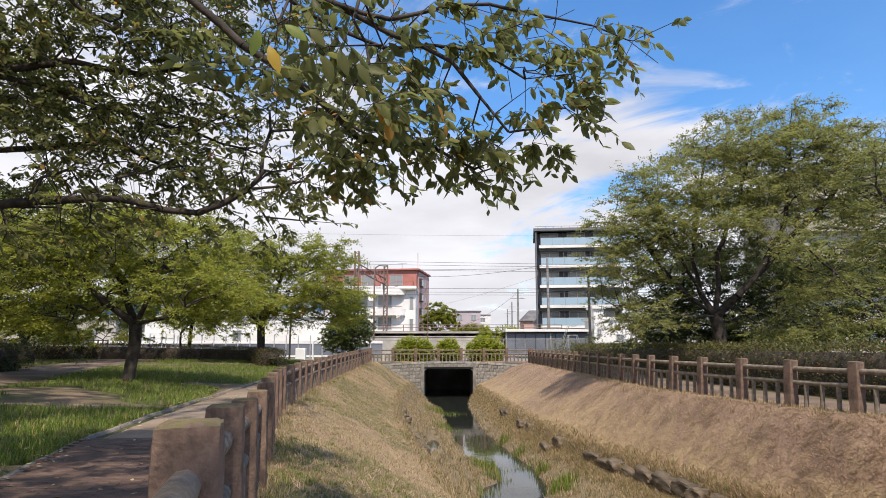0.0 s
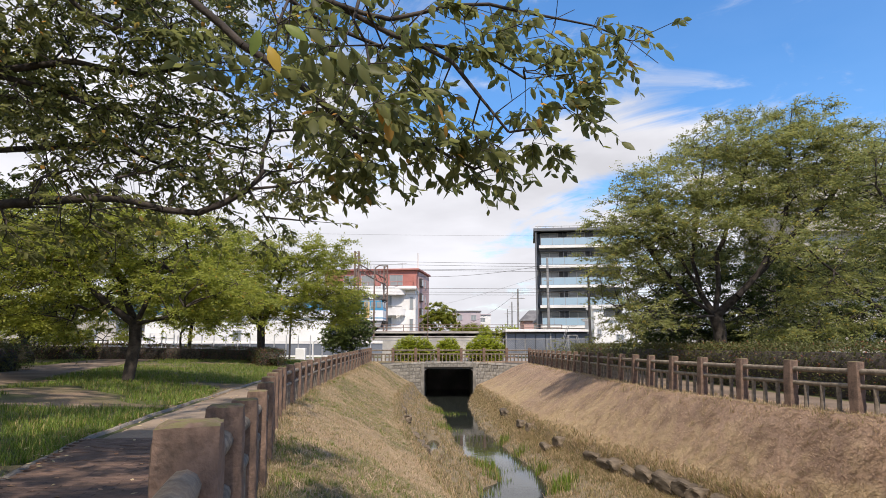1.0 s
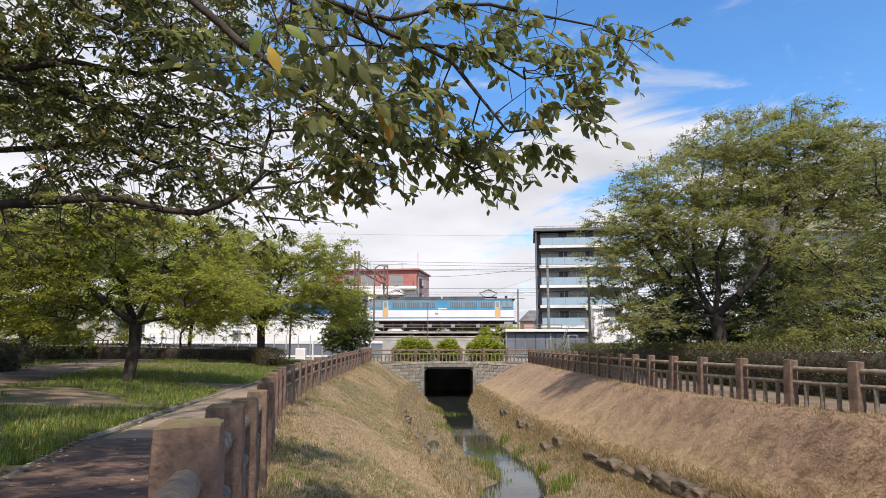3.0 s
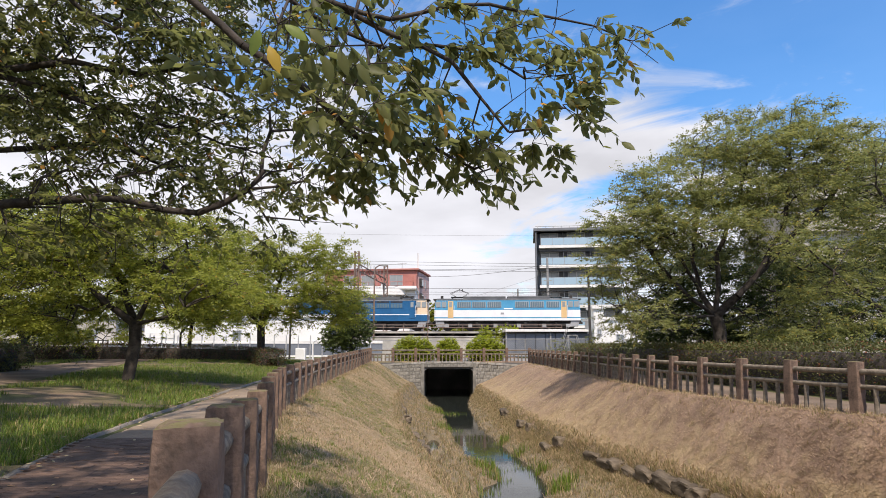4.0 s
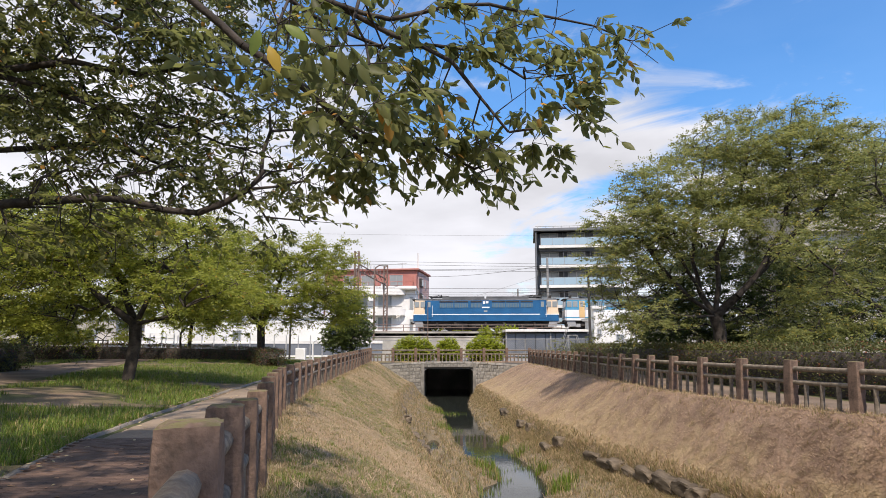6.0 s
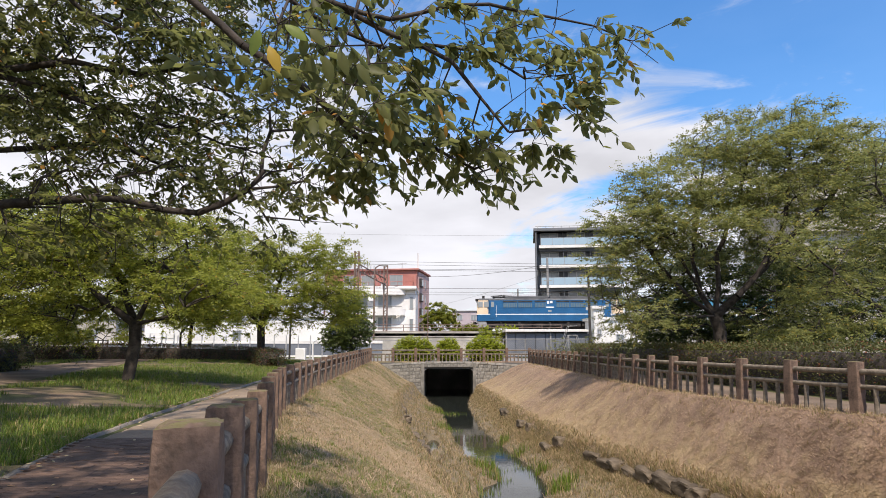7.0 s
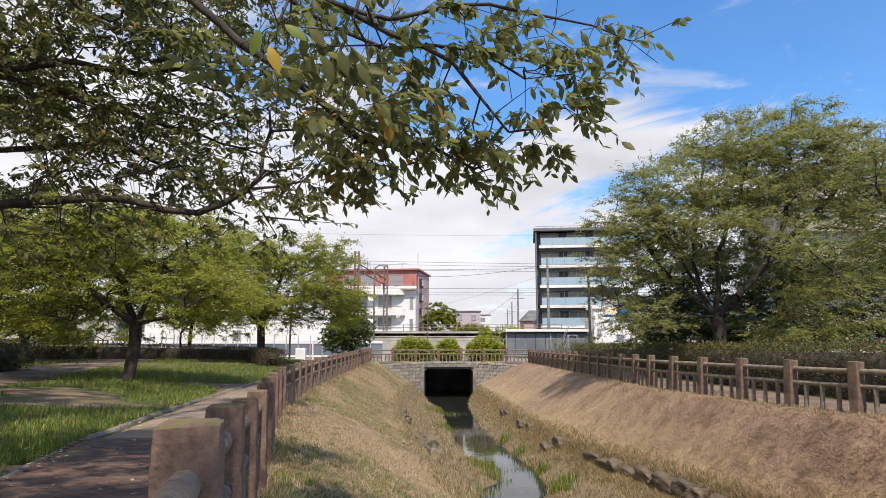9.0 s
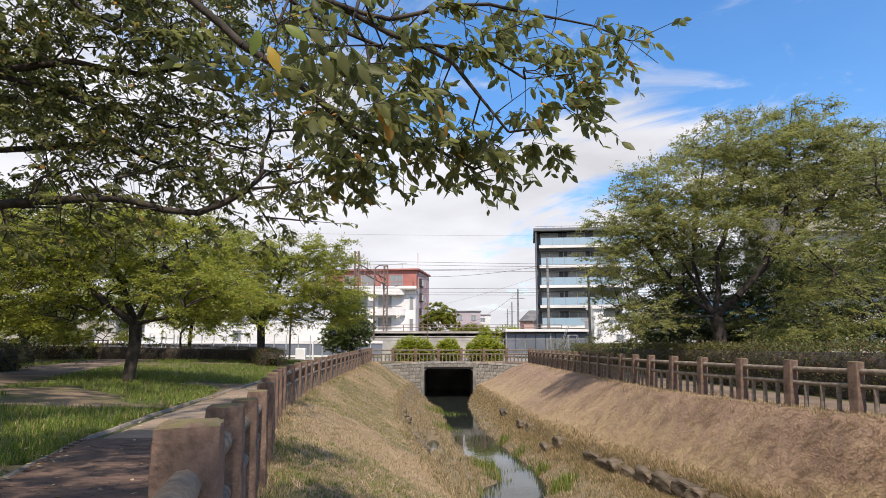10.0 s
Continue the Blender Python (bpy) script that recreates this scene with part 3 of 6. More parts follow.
# the darker dirt tone paints partial shade onto this paler path
strip("far_path", lambda y: right_fence(y) + 1.3, lambda y: 0.85, np.arange(-8, 43.6, 0.7), 0.03, DIRT, "path between a fence and a hedge, shade put into its brown", "path")

# ---- fences of brown concrete cast to look like timber ----


def post_mesh(w, h):
    """A square post with chipped edges, mossy wear left to the material."""
    bm = bmesh.new()
    box(bm, (0, 0, h / 2 - 0.15), (w, w, h + 0.3))
    up = [e for e in bm.edges if abs(e.verts[0].co.z - e.verts[1].co.z) > 0.1]
    bmesh.ops.subdivide_edges(bm, edges=up, cuts=17, use_grid_fill=True)
    bmesh.ops.subdivide_edges(bm, edges=[e for e in bm.edges if abs(e.verts[0].co.z - e.verts[1].co.z) < 0.01], cuts=7, use_grid_fill=True)
    half = w / 2
    for v in bm.verts:
        c = v.co
        # round the corners, then hew the faces
        ex, ey, ez = abs(c.x) / half, abs(c.y) / half, max(0.0, (c.z - (h - half)) / half)
        near = sorted((ex, ey, ez))[1]
        k = max(0.0, near - 0.82) / 0.18
        chip = max(0.0, noise.noise(Vector((c.x * 14, c.y * 14, c.z * 9)))) * 0.012 * k + 0.003 * k * k
        d = noise.noise(c * 7) * 0.005 + noise.noise(c * 28) * 0.003
        s = 1 - (chip - d) / half
        c.x *= s
        c.y *= s
        if c.z > h - 0.01:
            c.z -= 0.012 * max(ex, ey) ** 4 + max(0.0, noise.noise(c * 18)) * 0.006
    return mesh_of("post", bm, POST, True)


def fence(name, label, points, z_of, lean, n_slats=3, h=0.9):
    """Square posts at the given plan points, two round rails and short pickets under the lower rail."""
    fe = thing(name, label, "fence", Vector((*points[0], z_of(*points[0]))))
    o = fe.matrix_basis.translation
    pm = post_mesh(0.19, h)
    bm = bmesh.new()
    tube(bm, [(0, 0, -0.1), (0, 0, 0.25), (0, 0, 0.49)], [0.043, 0.04, 0.042], 8)
    sm = mesh_of("picket", bm, RAIL, True)
    spots = []
    for i, (x, y) in enumerate(points):
        z = z_of(x, y)
        a, b = points[max(i - 1, 0)], points[min(i + 1, len(points) - 1)]
        turn = math.atan2(b[1] - a[1], b[0] - a[0])
        m = Matrix.Translation(Vector((x, y, z)) - o) @ Matrix.Rotation(turn, 4, "Z") @ Matrix.Rotation(lean + random.uniform(-0.008, 0.008), 4, "X")
        share("post", pm, fe, m)
        spots.append((m, turn))
    for (m, _), (q, _) in zip(spots, spots[1:]):
        for hgt, rad in ((h - 0.175, 0.050), (h - 0.43, 0.045)):
            a, b = m @ Vector((0, 0, hgt)), q @ Vector((0, 0, hgt))
            pts = [a + (b - a) * k / 4 for k in range(5)]
            part("rail", rod(pts, [rad * random.uniform(0.93, 1.05) for _ in pts], 10), RAIL, fe, smooth=True)
        for k in range(n_slats):
            u = (k + 1) / (n_slats + 1)
            t = m.translation.lerp(q.translation, u)
            mm = m.copy()
            mm.translation = t
            share("picket", sm, fe, mm @ Matrix.Rotation(random.uniform(-0.02, 0.02), 4, "Y"))
    return fe


def along(curve, y0, y1, gap):
    """Plan points a fixed gap apart along a curve x = curve(y)."""
    pts, y = [(float(curve(y0)), y0)], y0
    while True:
        s, yy = 0.0, y
        while s < gap:
            yy += 0.02
            s = math.hypot(curve(yy) - pts[-1][0], yy - pts[-1][1])
        if yy > y1:
            return pts
        y = yy
        pts.append((float(curve(y)), y))


lp = along(left_fence, 2.0, 44.5, 1.5)
d = (lp[0][0] - lp[1][0], lp[0][1] - lp[1][1])
lp = [(lp[0][0] + d[0] * k, lp[0][1] + d[1] * k) for k in (2, 1)] + lp
fence("stream_fence", "brown timber-look concrete fence along the stream path", lp, lambda x, y: float(left_top(y)), -0.02)
rp = [(float(right_fence(y)), y) for y in (7.6, 8.9, 10.2)] + along(right_fence, 11.5, 44.5, 1.49)
fence("stream_fence", "brown timber-look concrete fence on the opposite bank", rp, lambda x, y: RIGHT_TOP, 0.055)
cp = [(lp[-1][0] + (rp[-1][0] - lp[-1][0]) * k / 7, WALL_Y + 0.25) for k in range(8)]
fence("bridge_fence", "brown timber-look concrete fence over the culvert", cp, lambda x, y: 0.06, 0.0, n_slats=5, h=0.92)

# ---- culvert, embankment, buildings ----


def build_culvert():
    cu = thing("culvert", "grey masonry culvert headwall with a dark square opening", "culvert", (0, WALL_Y, 0), kind="structure")
    x0, x1, o0, o1, top, bot = -5.3, 6.1, -1.25, 2.0, -0.42, -2.6
    bm = boxes(((( x0 + o0) / 2, 0.25, -1.3), (o0 - x0, 0.3, 2.6)), (((x1 + o1) / 2, 0.25, -1.3), (x1 - o1, 0.3, 2.6)), (((o0 + o1) / 2, 0.25, top / 2), (o1 - o0, 0.3, -top)))
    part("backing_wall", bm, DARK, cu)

    def arch(x):
        return -0.30 * ((x - 0.4) / 5.6) ** 2

    n = 22
    for k in range(n):
        a, b = x0 + (x1 - x0) * k / n, x0 + (x1 - x0) * (k + 1) / n
        m = Matrix.Translation(((a + b) / 2, 0.16, 0.0 + arch((a + b) / 2))) @ Matrix.Rotation(-math.atan((arch(b) - arch(a)) / (b - a)), 4, "Y")
        part("coping_stone", boxes(((0, 0, 0), (b - a - 0.01, 0.42, 0.13)), bevel=0.015), BLOCK, cu, m=m)
    bm = boxes(((o0 - 0.1, 5, -1.4), (0.2, 9.4, 2.6)), ((o1 + 0.1, 5, -1.4), (0.2, 9.4, 2.6)), (((o0 + o1) / 2, 5, top + 0.12), (o1 - o0 + 0.4, 9.4, 0.2)),
               (((o0 + o1) / 2, 9.6, -1.3), (o1 - o0 + 0.4, 0.2, 2.6)))
    part("tunnel_lining", bm, mat("tunnel_concrete", (0.17, 0.165, 0.155), (0.30, 0.29, 0.27), 1, 12, 0.9, 0.2), cu)
    for sx in (o0 - 0.11, o1 + 0.11):
        part("jamb", boxes(((sx, 0.03, -1.2), (0.22, 0.22, 2.4)), bevel=0.02), BLOCK, cu)
    bm = bmesh.new()
    for sx, s in ((o0, 1), (o1, -1)):
        vs = [bm.verts.new((sx, y, z)) for y in (0.0, 9) for z in (top, top - 0.16)] + [bm.verts.new((sx + s * 0.16, y, top)) for y in (0.0, 9)]
        bm.faces.new((vs[1], vs[4], vs[5], vs[3]))
        bm.faces.new((vs[0], vs[1], vs[4]))
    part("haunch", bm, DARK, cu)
    # masonry blocks
    bm = boxes(((0, 0, 0), (1, 1, 1)), bevel=0.06)
    me = mesh_of("block", bm, BLOCK)
    rng = random.Random(5)
    z, row = -0.06, 0
    while z > -2.4:
        h = 0.24
        x = x0 - rng.uniform(0, 0.4)
        while x < x1:
            w = rng.uniform(0.25, 0.5)
            a, b = max(x, x0), min(x + w, x1)
            for p, q in ((a, min(b, o0)), (max(a, o1), b)) if z - h < top + 0.02 else ((a, b),):
                hh = h if z - h > top or p < o0 or p >= o1 else z - top
                if q - p > 0.08 and hh > 0.06:
                    m = Matrix.Translation(((p + q) / 2, 0.06 - rng.uniform(0, 0.025), z - hh / 2 + arch((p + q) / 2))) @ Matrix.Diagonal((q - p - 0.014, 0.14, hh - 0.014, 1))
                    share("block", me, cu, m)
            x += w
        z -= h


build_culvert()
street = part("road", boxes(((0, 50.2, 0.02), (120, 9.0, 0.1))), mat("street_asphalt", (0.16, 0.155, 0.15), (0.24, 0.235, 0.225), 0.4, 20, 0.9, 0.2))
tagged(street, "pale grey asphalt street behind the culvert", "road", kind="structure")

WHITE = mat("white_render", (0.62, 0.62, 0.60), (0.80, 0.80, 0.78), 0.25, 6, 0.85, 0.1)
RED = mat("red_tile", (0.34, 0.135, 0.115), (0.44, 0.185, 0.155), 0.4, 12, 0.7, 0.2)
PINK = mat("pink_tile", (0.44, 0.29, 0.27), (0.56, 0.39, 0.36), 0.4, 12, 0.75, 0.2)
CHAR = mat("charcoal_cladding", (0.105, 0.115, 0.130), (0.165, 0.178, 0.195), 0.3, 8, 0.6, 0.1)
# pale opaque base stands in for sky mirrored in the panes
PANE = glass_mat("sky_toned_window_glass", (0.24, 0.27, 0.28))
# blue glass, with a bright reflection mixed into its base colour
BLUEPANE = glass_mat("sky_toned_blue_balcony_glass", (0.30, 0.43, 0.53), 0.12)
ALU = mat("aluminium", (0.45, 0.46, 0.47), (0.60, 0.61, 0.62), 3, 30, 0.45, 0.05, metal=0.6)
STEEL = mat("galvanised_steel", (0.22, 0.22, 0.215), (0.34, 0.34, 0.33), 2, 30, 0.55, 0.1, metal=0.4)
RUST = mat("brown_painted_steel", (0.12, 0.082, 0.066), (0.20, 0.14, 0.115), 2, 30, 0.7, 0.2)
BLACK = mat("black_rubber", (0.012, 0.012, 0.012), (0.03, 0.03, 0.03), 3, 30, 0.6, 0.1)
ROOFGREY = mat("grey_roof", (0.10, 0.10, 0.105), (0.17, 0.17, 0.175), 0.8, 12, 0.8, 0.2)
LILAC = mat("lilac_render", (0.36, 0.31, 0.34), (0.45, 0.40, 0.43), 0.3, 8, 0.85, 0.1)
NAVY = mat("slate_panel", (0.10, 0.115, 0.14), (0.16, 0.18, 0.21), 0.5, 12, 0.6, 0.1)
BALLAST = mat("track_ballast", (0.11, 0.09, 0.075), (0.24, 0.20, 0.17), 3, 25, 0.95, 0.8)


def build_embankment():
    em = thing("rail_embankment", "weathered concrete railway embankment with a walkway ledge", "embankment", (0, 66, 0), kind="structure")
    part("retaining_wall", boxes(((-20, -0.9, 0.95), (90, 0.5, 1.9))), CONCRETE, em)
    part("lower_ledge", boxes(((-20, -0.75, 1.98), (90, 0.9, 0.12)), bevel=0.02), CONCRETE, em)
    # dark tone paints the gap's shadow under the ledge onto this wall
    part("shade_toned_recess_wall", boxes(((-20, 0.1, 2.15), (90, 0.2, 0.5))), DARK, em)
    for x in np.arange(-34, 14, 1.4):
        part("stub_post", boxes(((x, -0.5, 2.15), (0.12, 0.12, 0.36))), RUST, em)
    part("wall_ledge", boxes(((-20, -0.3, 2.40), (90, 1.1, 0.18)), bevel=0.03), CONCRETE, em)
    part("track_bed", boxes(((0, 6.5, 1.25), (260, 13, 2.5))), BALLAST, em)
    for y in (5.05, 6.12):
        part("rail", boxes(((0, y, 2.585), (260, 0.07, 0.15))), RUST, em)


build_embankment()

# ---- two electric locomotives ----
SKYBLUE = mat("sky_blue_paint", (0.055, 0.25, 0.43), (0.075, 0.30, 0.50), 0.8, 14, 0.4, 0.05)
DEEPBLUE = mat("deep_blue_paint", (0.010, 0.085, 0.21), (0.016, 0.11, 0.26), 0.8, 14, 0.4, 0.05)
LOCOWHITE = mat("off_white_paint", (0.66, 0.68, 0.69), (0.78, 0.79, 0.79), 0.8, 10, 0.45, 0.05)
CREAM = mat("cream_paint", (0.66, 0.52, 0.36), (0.74, 0.60, 0.43), 0.8, 10, 0.45, 0.05)
TAN = mat("tan_door_paint", (0.55, 0.37, 0.17), (0.64, 0.45, 0.22), 0.8, 10, 0.5, 0.05)
UNDER = mat("sooty_underframe", (0.020, 0.019, 0.018), (0.055, 0.050, 0.045), 1.5, 20, 0.8, 0.3)
ROOFDARK = mat("dark_roof_paint", (0.05, 0.055, 0.06), (0.10, 0.105, 0.11), 1.0, 14, 0.7, 0.1)
GREY = mat("grey_skirt_paint", (0.24, 0.25, 0.26), (0.33, 0.34, 0.35), 1.0, 14, 0.6, 0.1)
LOUVRE = glass_mat("dusty_side_glass", (0.10, 0.16, 0.20), 0.2)


def slab(x0, x1, z0, z1, half, tuck=0.0):
    """A length of car body; tuck: how far its ends lean in at the top."""
    bm = bmesh.new()
    v = [bm.verts.new((x + s * tuck * k, y, z)) for k, z in ((0, z0), (1, z1)) for x, s in ((x0, 1 if tuck else 0), (x1, -1 if tuck else 0)) for y in (-half, half)]
    for f in ((0, 1, 3, 2), (4, 6, 7, 5), (0, 2, 6, 4), (1, 5, 7, 3), (0, 4, 5, 1), (2, 3, 7, 6)):
        bm.faces.new([v[i] for i in f])
    bmesh.ops.bevel(bm, geom=[e for e in bm.edges if abs(e.verts[0].co.z - e.verts[1].co.z) > 0.1], offset=0.12, segments=3, affect="EDGES")
    bmesh.ops.recalc_face_normals(bm, faces=bm.faces)
    return bm


def pantograph(lo, x, up):
    pa = part("pantograph", boxes(((x, 0, 3.68), (1.9, 1.5, 0.06)), ((x - 0.8, 0, 3.58), (0.12, 1.2, 0.18)), ((x + 0.8, 0, 3.58), (0.12, 1.2, 0.18))), ROOFDARK, lo)
    h = 0.78 if up else 0.14
    for s in (-1, 1):
        for y in (-0.55, 0.55):
            part("arm", rod([(x + s * 0.35, y, 3.7), (x + s * (1.0 if up else 1.15), y, 3.7 + h * 0.5), (x + s * 0.08, y * 0.8, 3.7 + h)], 0.03, 6), UNDER, pa)
    part("contact_bar", rod([(x, -0.9, 3.66 + h), (x, -0.6, 3.74 + h), (x, 0.6, 3.74 + h), (x, 0.9, 3.66 + h)], 0.045, 6), UNDER, pa)
    part("contact_bar", rod([(x + 0.3, -0.9, 3.66 + h), (x + 0.3, -0.6, 3.74 + h), (x + 0.3, 0.6, 3.74 + h), (x + 0.3, 0.9, 3.66 + h)], 0.045, 6), UNDER, pa)


def wheel_mesh():
    bm = bmesh.new()
    tube(bm, [(0, -0.06, 0), (0, 0.06, 0)], 0.56, 20)
    tube(bm, [(0, -0.1, 0), (0, -0.05, 0)], 0.42, 20)
    tube(bm, [(0, -0.16, 0), (0, -0.09, 0)], 0.16, 12)
    return mesh_of("wheel", bm, UNDER)


def locomotive(label, pale):
    lo = thing("locomotive", label, "locomotive", (0, 0, 0))
    L, W = 7.8, 1.4
    upper, lower = (SKYBLUE, LOCOWHITE) if pale else (DEEPBLUE, DEEPBLUE)
    zb, zs, zt = 1.06, (2.22 if pale else 1.74), 3.32
    part("lower_body", slab(-L, L, zb, zs, W), lower, lo)
    if pale:
        part("stripe", slab(-L - 0.01, L + 0.01, 1.34, 1.46, W + 0.008), SKYBLUE, lo, "thin blue stripe")
        part("stripe", slab(-L - 0.01, L + 0.01, 1.06, 1.14, W + 0.008), GREY, lo, "grey sole bar stripe")
        part("upper_body", slab(-L, L, zs, zt, W, 0.18), upper, lo)
    else:
        part("stripe", slab(-L - 0.01, L + 0.01, zs - 0.03, zs + 0.06, W + 0.008), LOCOWHITE, lo, "thin white waist stripe")
        part("upper_body", slab(-L + 1.25, L - 1.25, zs, zt, W), upper, lo)
        for s in (-1, 1):
            bm = slab(-L, -L + 1.26, zs + 0.05, zt, W)
            for v in bm.verts:
                if v.co.x < -L + 0.6 and v.co.z > 2:
                    v.co.x += 0.18
                if s > 0:
                    v.co.x *= -1
            bmesh.ops.recalc_face_normals(bm, faces=bm.faces)
            part("cab_end", bm, CREAM, lo, "cream painted cab end")
    # roof and its gear
    bm = bmesh.new()
    box(bm, (0, 0, zt + 0.07), (2 * L - 0.5, 2 * W - 0.12, 0.16), bevel=0.06)
    part("roof", bm, ROOFDARK, lo)
    for x, ln in ((-2.4, 4.6), (2.4, 4.6)):
        part("roof_hatch", boxes(((x, 0, zt + 0.28), (ln, 1.7, 0.26)), bevel=0.04), ROOFDARK, lo)
    for s in (-1, 1):
        part("horn_box", boxes(((s * (L - 0.75), 0.2, zt + 0.32), (0.28, 0.3, 0.42)), bevel=0.02), UNDER, lo)
        part("cab_visor", boxes(((s * (L - 0.12), 0, zt + 0.06), (0.5, 2 * W - 0.3, 0.12)), bevel=0.03), UNDER, lo)
        pantograph(lo, s * (L - 2.7), pale)
    for y in (-W - 0.005, W + 0.005):
        part("gutter", boxes(((0, y, zt - 0.02), (2 * L - 0.4, 0.03, 0.05))), GREY, lo)
    # side windows, louvres and doors on both sides
    for y in (-1, 1):
        f = y * (W + 0.012)
        for s in (-1, 1):
            for k, wx in enumerate((0.40, 1.0)):
                w = part("cab_window", boxes(((s * (L - 0.42 - k * 0.62), f, 2.82), (0.50, 0.03, 0.62)), bevel=0.008), GREY, lo)
                part("pane", boxes(((s * (L - 0.42 - k * 0.62), f + y * 0.012, 2.82), (0.41, 0.03, 0.53))), PANE, w)
            dx = s * (L - 1.75) if pale else s * (L - 1.72)
            d = part("cab_door", boxes(((dx, f, 2.25 if not pale else 2.28), (0.58, 0.04, 1.78)), bevel=0.01), TAN if pale else upper, lo, "tan cab door" if pale else "")
            part("pane", boxes(((dx, f + y * 0.02, 2.82), (0.32, 0.03, 0.56))), PANE, d)
            part("handrail", rod([(dx + 0.38, f + y * 0.06, 1.5), (dx + 0.38, f + y * 0.06, 2.7)], 0.02, 6), LOCOWHITE, d)
        groups = ((-4.6, 1.4), (-3.0, 1.4), (-1.35, 1.4), (1.6, 1.4), (3.2, 1.4), (4.9, 1.3)) if pale else ((-4.2, 1.5), (-2.6, 1.5), (-1.0, 1.2), (1.4, 1.4), (2.9, 1.4), (4.4, 1.3))
        for x, ln in groups:
            z = 2.80 if pale else 2.72
            hgt = 0.56 if pale else 0.46
            w = part("filter_window", boxes(((x, f, z), (ln + 0.08, 0.03, hgt + 0.08)), bevel=0.006), GREY if pale else DEEPBLUE, lo)
            n = 7 if pale else 8
            for k in range(n):
                part("louvre", boxes(((x - ln / 2 + (k + 0.5) * ln / n, f + y * 0.02, z), (ln / n - 0.05, 0.02, hgt))), LOUVRE, w)
            if not pale:
                part("intake_grille", boxes(((x, f, 3.12), (ln, 0.03, 0.14))), UNDER, lo)
        # plain bars where numbers and emblem stand
        if pale:
            part("number_plate", boxes(((0.15, f, 2.36), (0.95, 0.02, 0.12))), LOCOWHITE, lo, "pale raised number bar")
            part("maker_plate", boxes(((-0.5, f, 1.85), (0.36, 0.02, 0.2))), GREY, lo)
        else:
            part("emblem", boxes(((-0.17, f, 3.02), (0.22, 0.02, 0.3)), ((0.17, f, 3.05), (0.28, 0.02, 0.24)), bevel=0.0), LOCOWHITE, lo, "white railway emblem shape")
            part("number_plate", boxes(((0, f, 2.5), (0.85, 0.02, 0.13))), LOCOWHITE, lo, "white number bar")
            part("maker_plate", boxes(((0, f, 2.1), (0.36, 0.02, 0.16))), GREY, lo)
    # ends
    for s in (-1, 1):
        for y in (-0.62, 0.62):
            part("windscreen", boxes(((s * (L - 0.09), y, 2.85), (0.12, 0.95, 0.60)), bevel=0.02), PANE, lo)
            part("headlight", rod([(s * (L - 0.1), y * 0.45, 3.22), (s * (L + 0.03), y * 0.45, 3.22)], 0.1, 10), LOCOWHITE, lo)
        part("buffer_beam", boxes(((s * (L - 0.02), 0, 1.0), (0.2, 2.5, 0.28)), bevel=0.02), UNDER if pale else GREY, lo)
        part("coupler", boxes(((s * (L + 0.18), 0, 0.88), (0.42, 0.24, 0.26)), bevel=0.04), UNDER, lo)
        for y in (-1.25, 1.25):
            bm = boxes(((s * (L - 0.55), y, 0.74), (0.9, 0.12, 0.6)))
            for v in bm.verts:
                if v.co.z < 0.6:
                    v.co.x += s * -0.18
            part("skirt", bm, GREY, lo)
    # running gear
    wm = wheel_mesh()
    part("underframe", boxes(((0, 0, 0.98), (2 * L - 0.6, 2.2, 0.16))), UNDER, lo)
    for bx in (-5.2, 0, 5.2):
        bo = part("bogie", boxes(((bx, -1.12, 0.66), (3.6, 0.14, 0.3)), ((bx, 1.12, 0.66), (3.6, 0.14, 0.3)), ((bx, 0, 0.6), (0.7, 2.1, 0.5)), bevel=0.03), UNDER, lo)
        for k in (-1.25, 1.25):
            for y in (-0.86, 0.86):
                share("wheel", wm, bo, Matrix.Translation((bx + k, y, 0.56)) @ Matrix.Rotation(0 if y < 0 else math.pi, 4, "Z"))
            for y in (-1.22, 1.22):
                part("axle_box", boxes(((bx + k, y, 0.56), (0.42, 0.16, 0.36)), bevel=0.03), GREY if pale else UNDER, bo)
        for y in (-1.2, 1.2):
            part("coil_spring", rod([(bx, y, 0.45), (bx, y, 0.9)], 0.13, 10), UNDER, bo)
            part("sand_box", boxes(((bx + 1.95, y, 0.72), (0.25, 0.2, 0.45)), bevel=0.02), UNDER, bo)
    part("brake_rigging", boxes(((0, 0, 0.60), (2 * L - 1.2, 0.9, 0.62)), ((-2.6, 0, 0.5), (1.8, 1.5, 0.7)), ((2.6, 0, 0.5), (1.8, 1.5, 0.7)), bevel=0.03), UNDER, lo)
    for x in (-2.6, 2.6):
        for y in (-0.95, 0.95):
            part("equipment_box", boxes(((x, y, 0.66), (1.3, 0.5, 0.42)), bevel=0.03), UNDER, lo)
    return lo


loco_pale = locomotive("pale blue and white electric locomotive with raised pantographs", True)
loco_blue = locomotive("deep blue electric locomotive with cream cab ends", False)

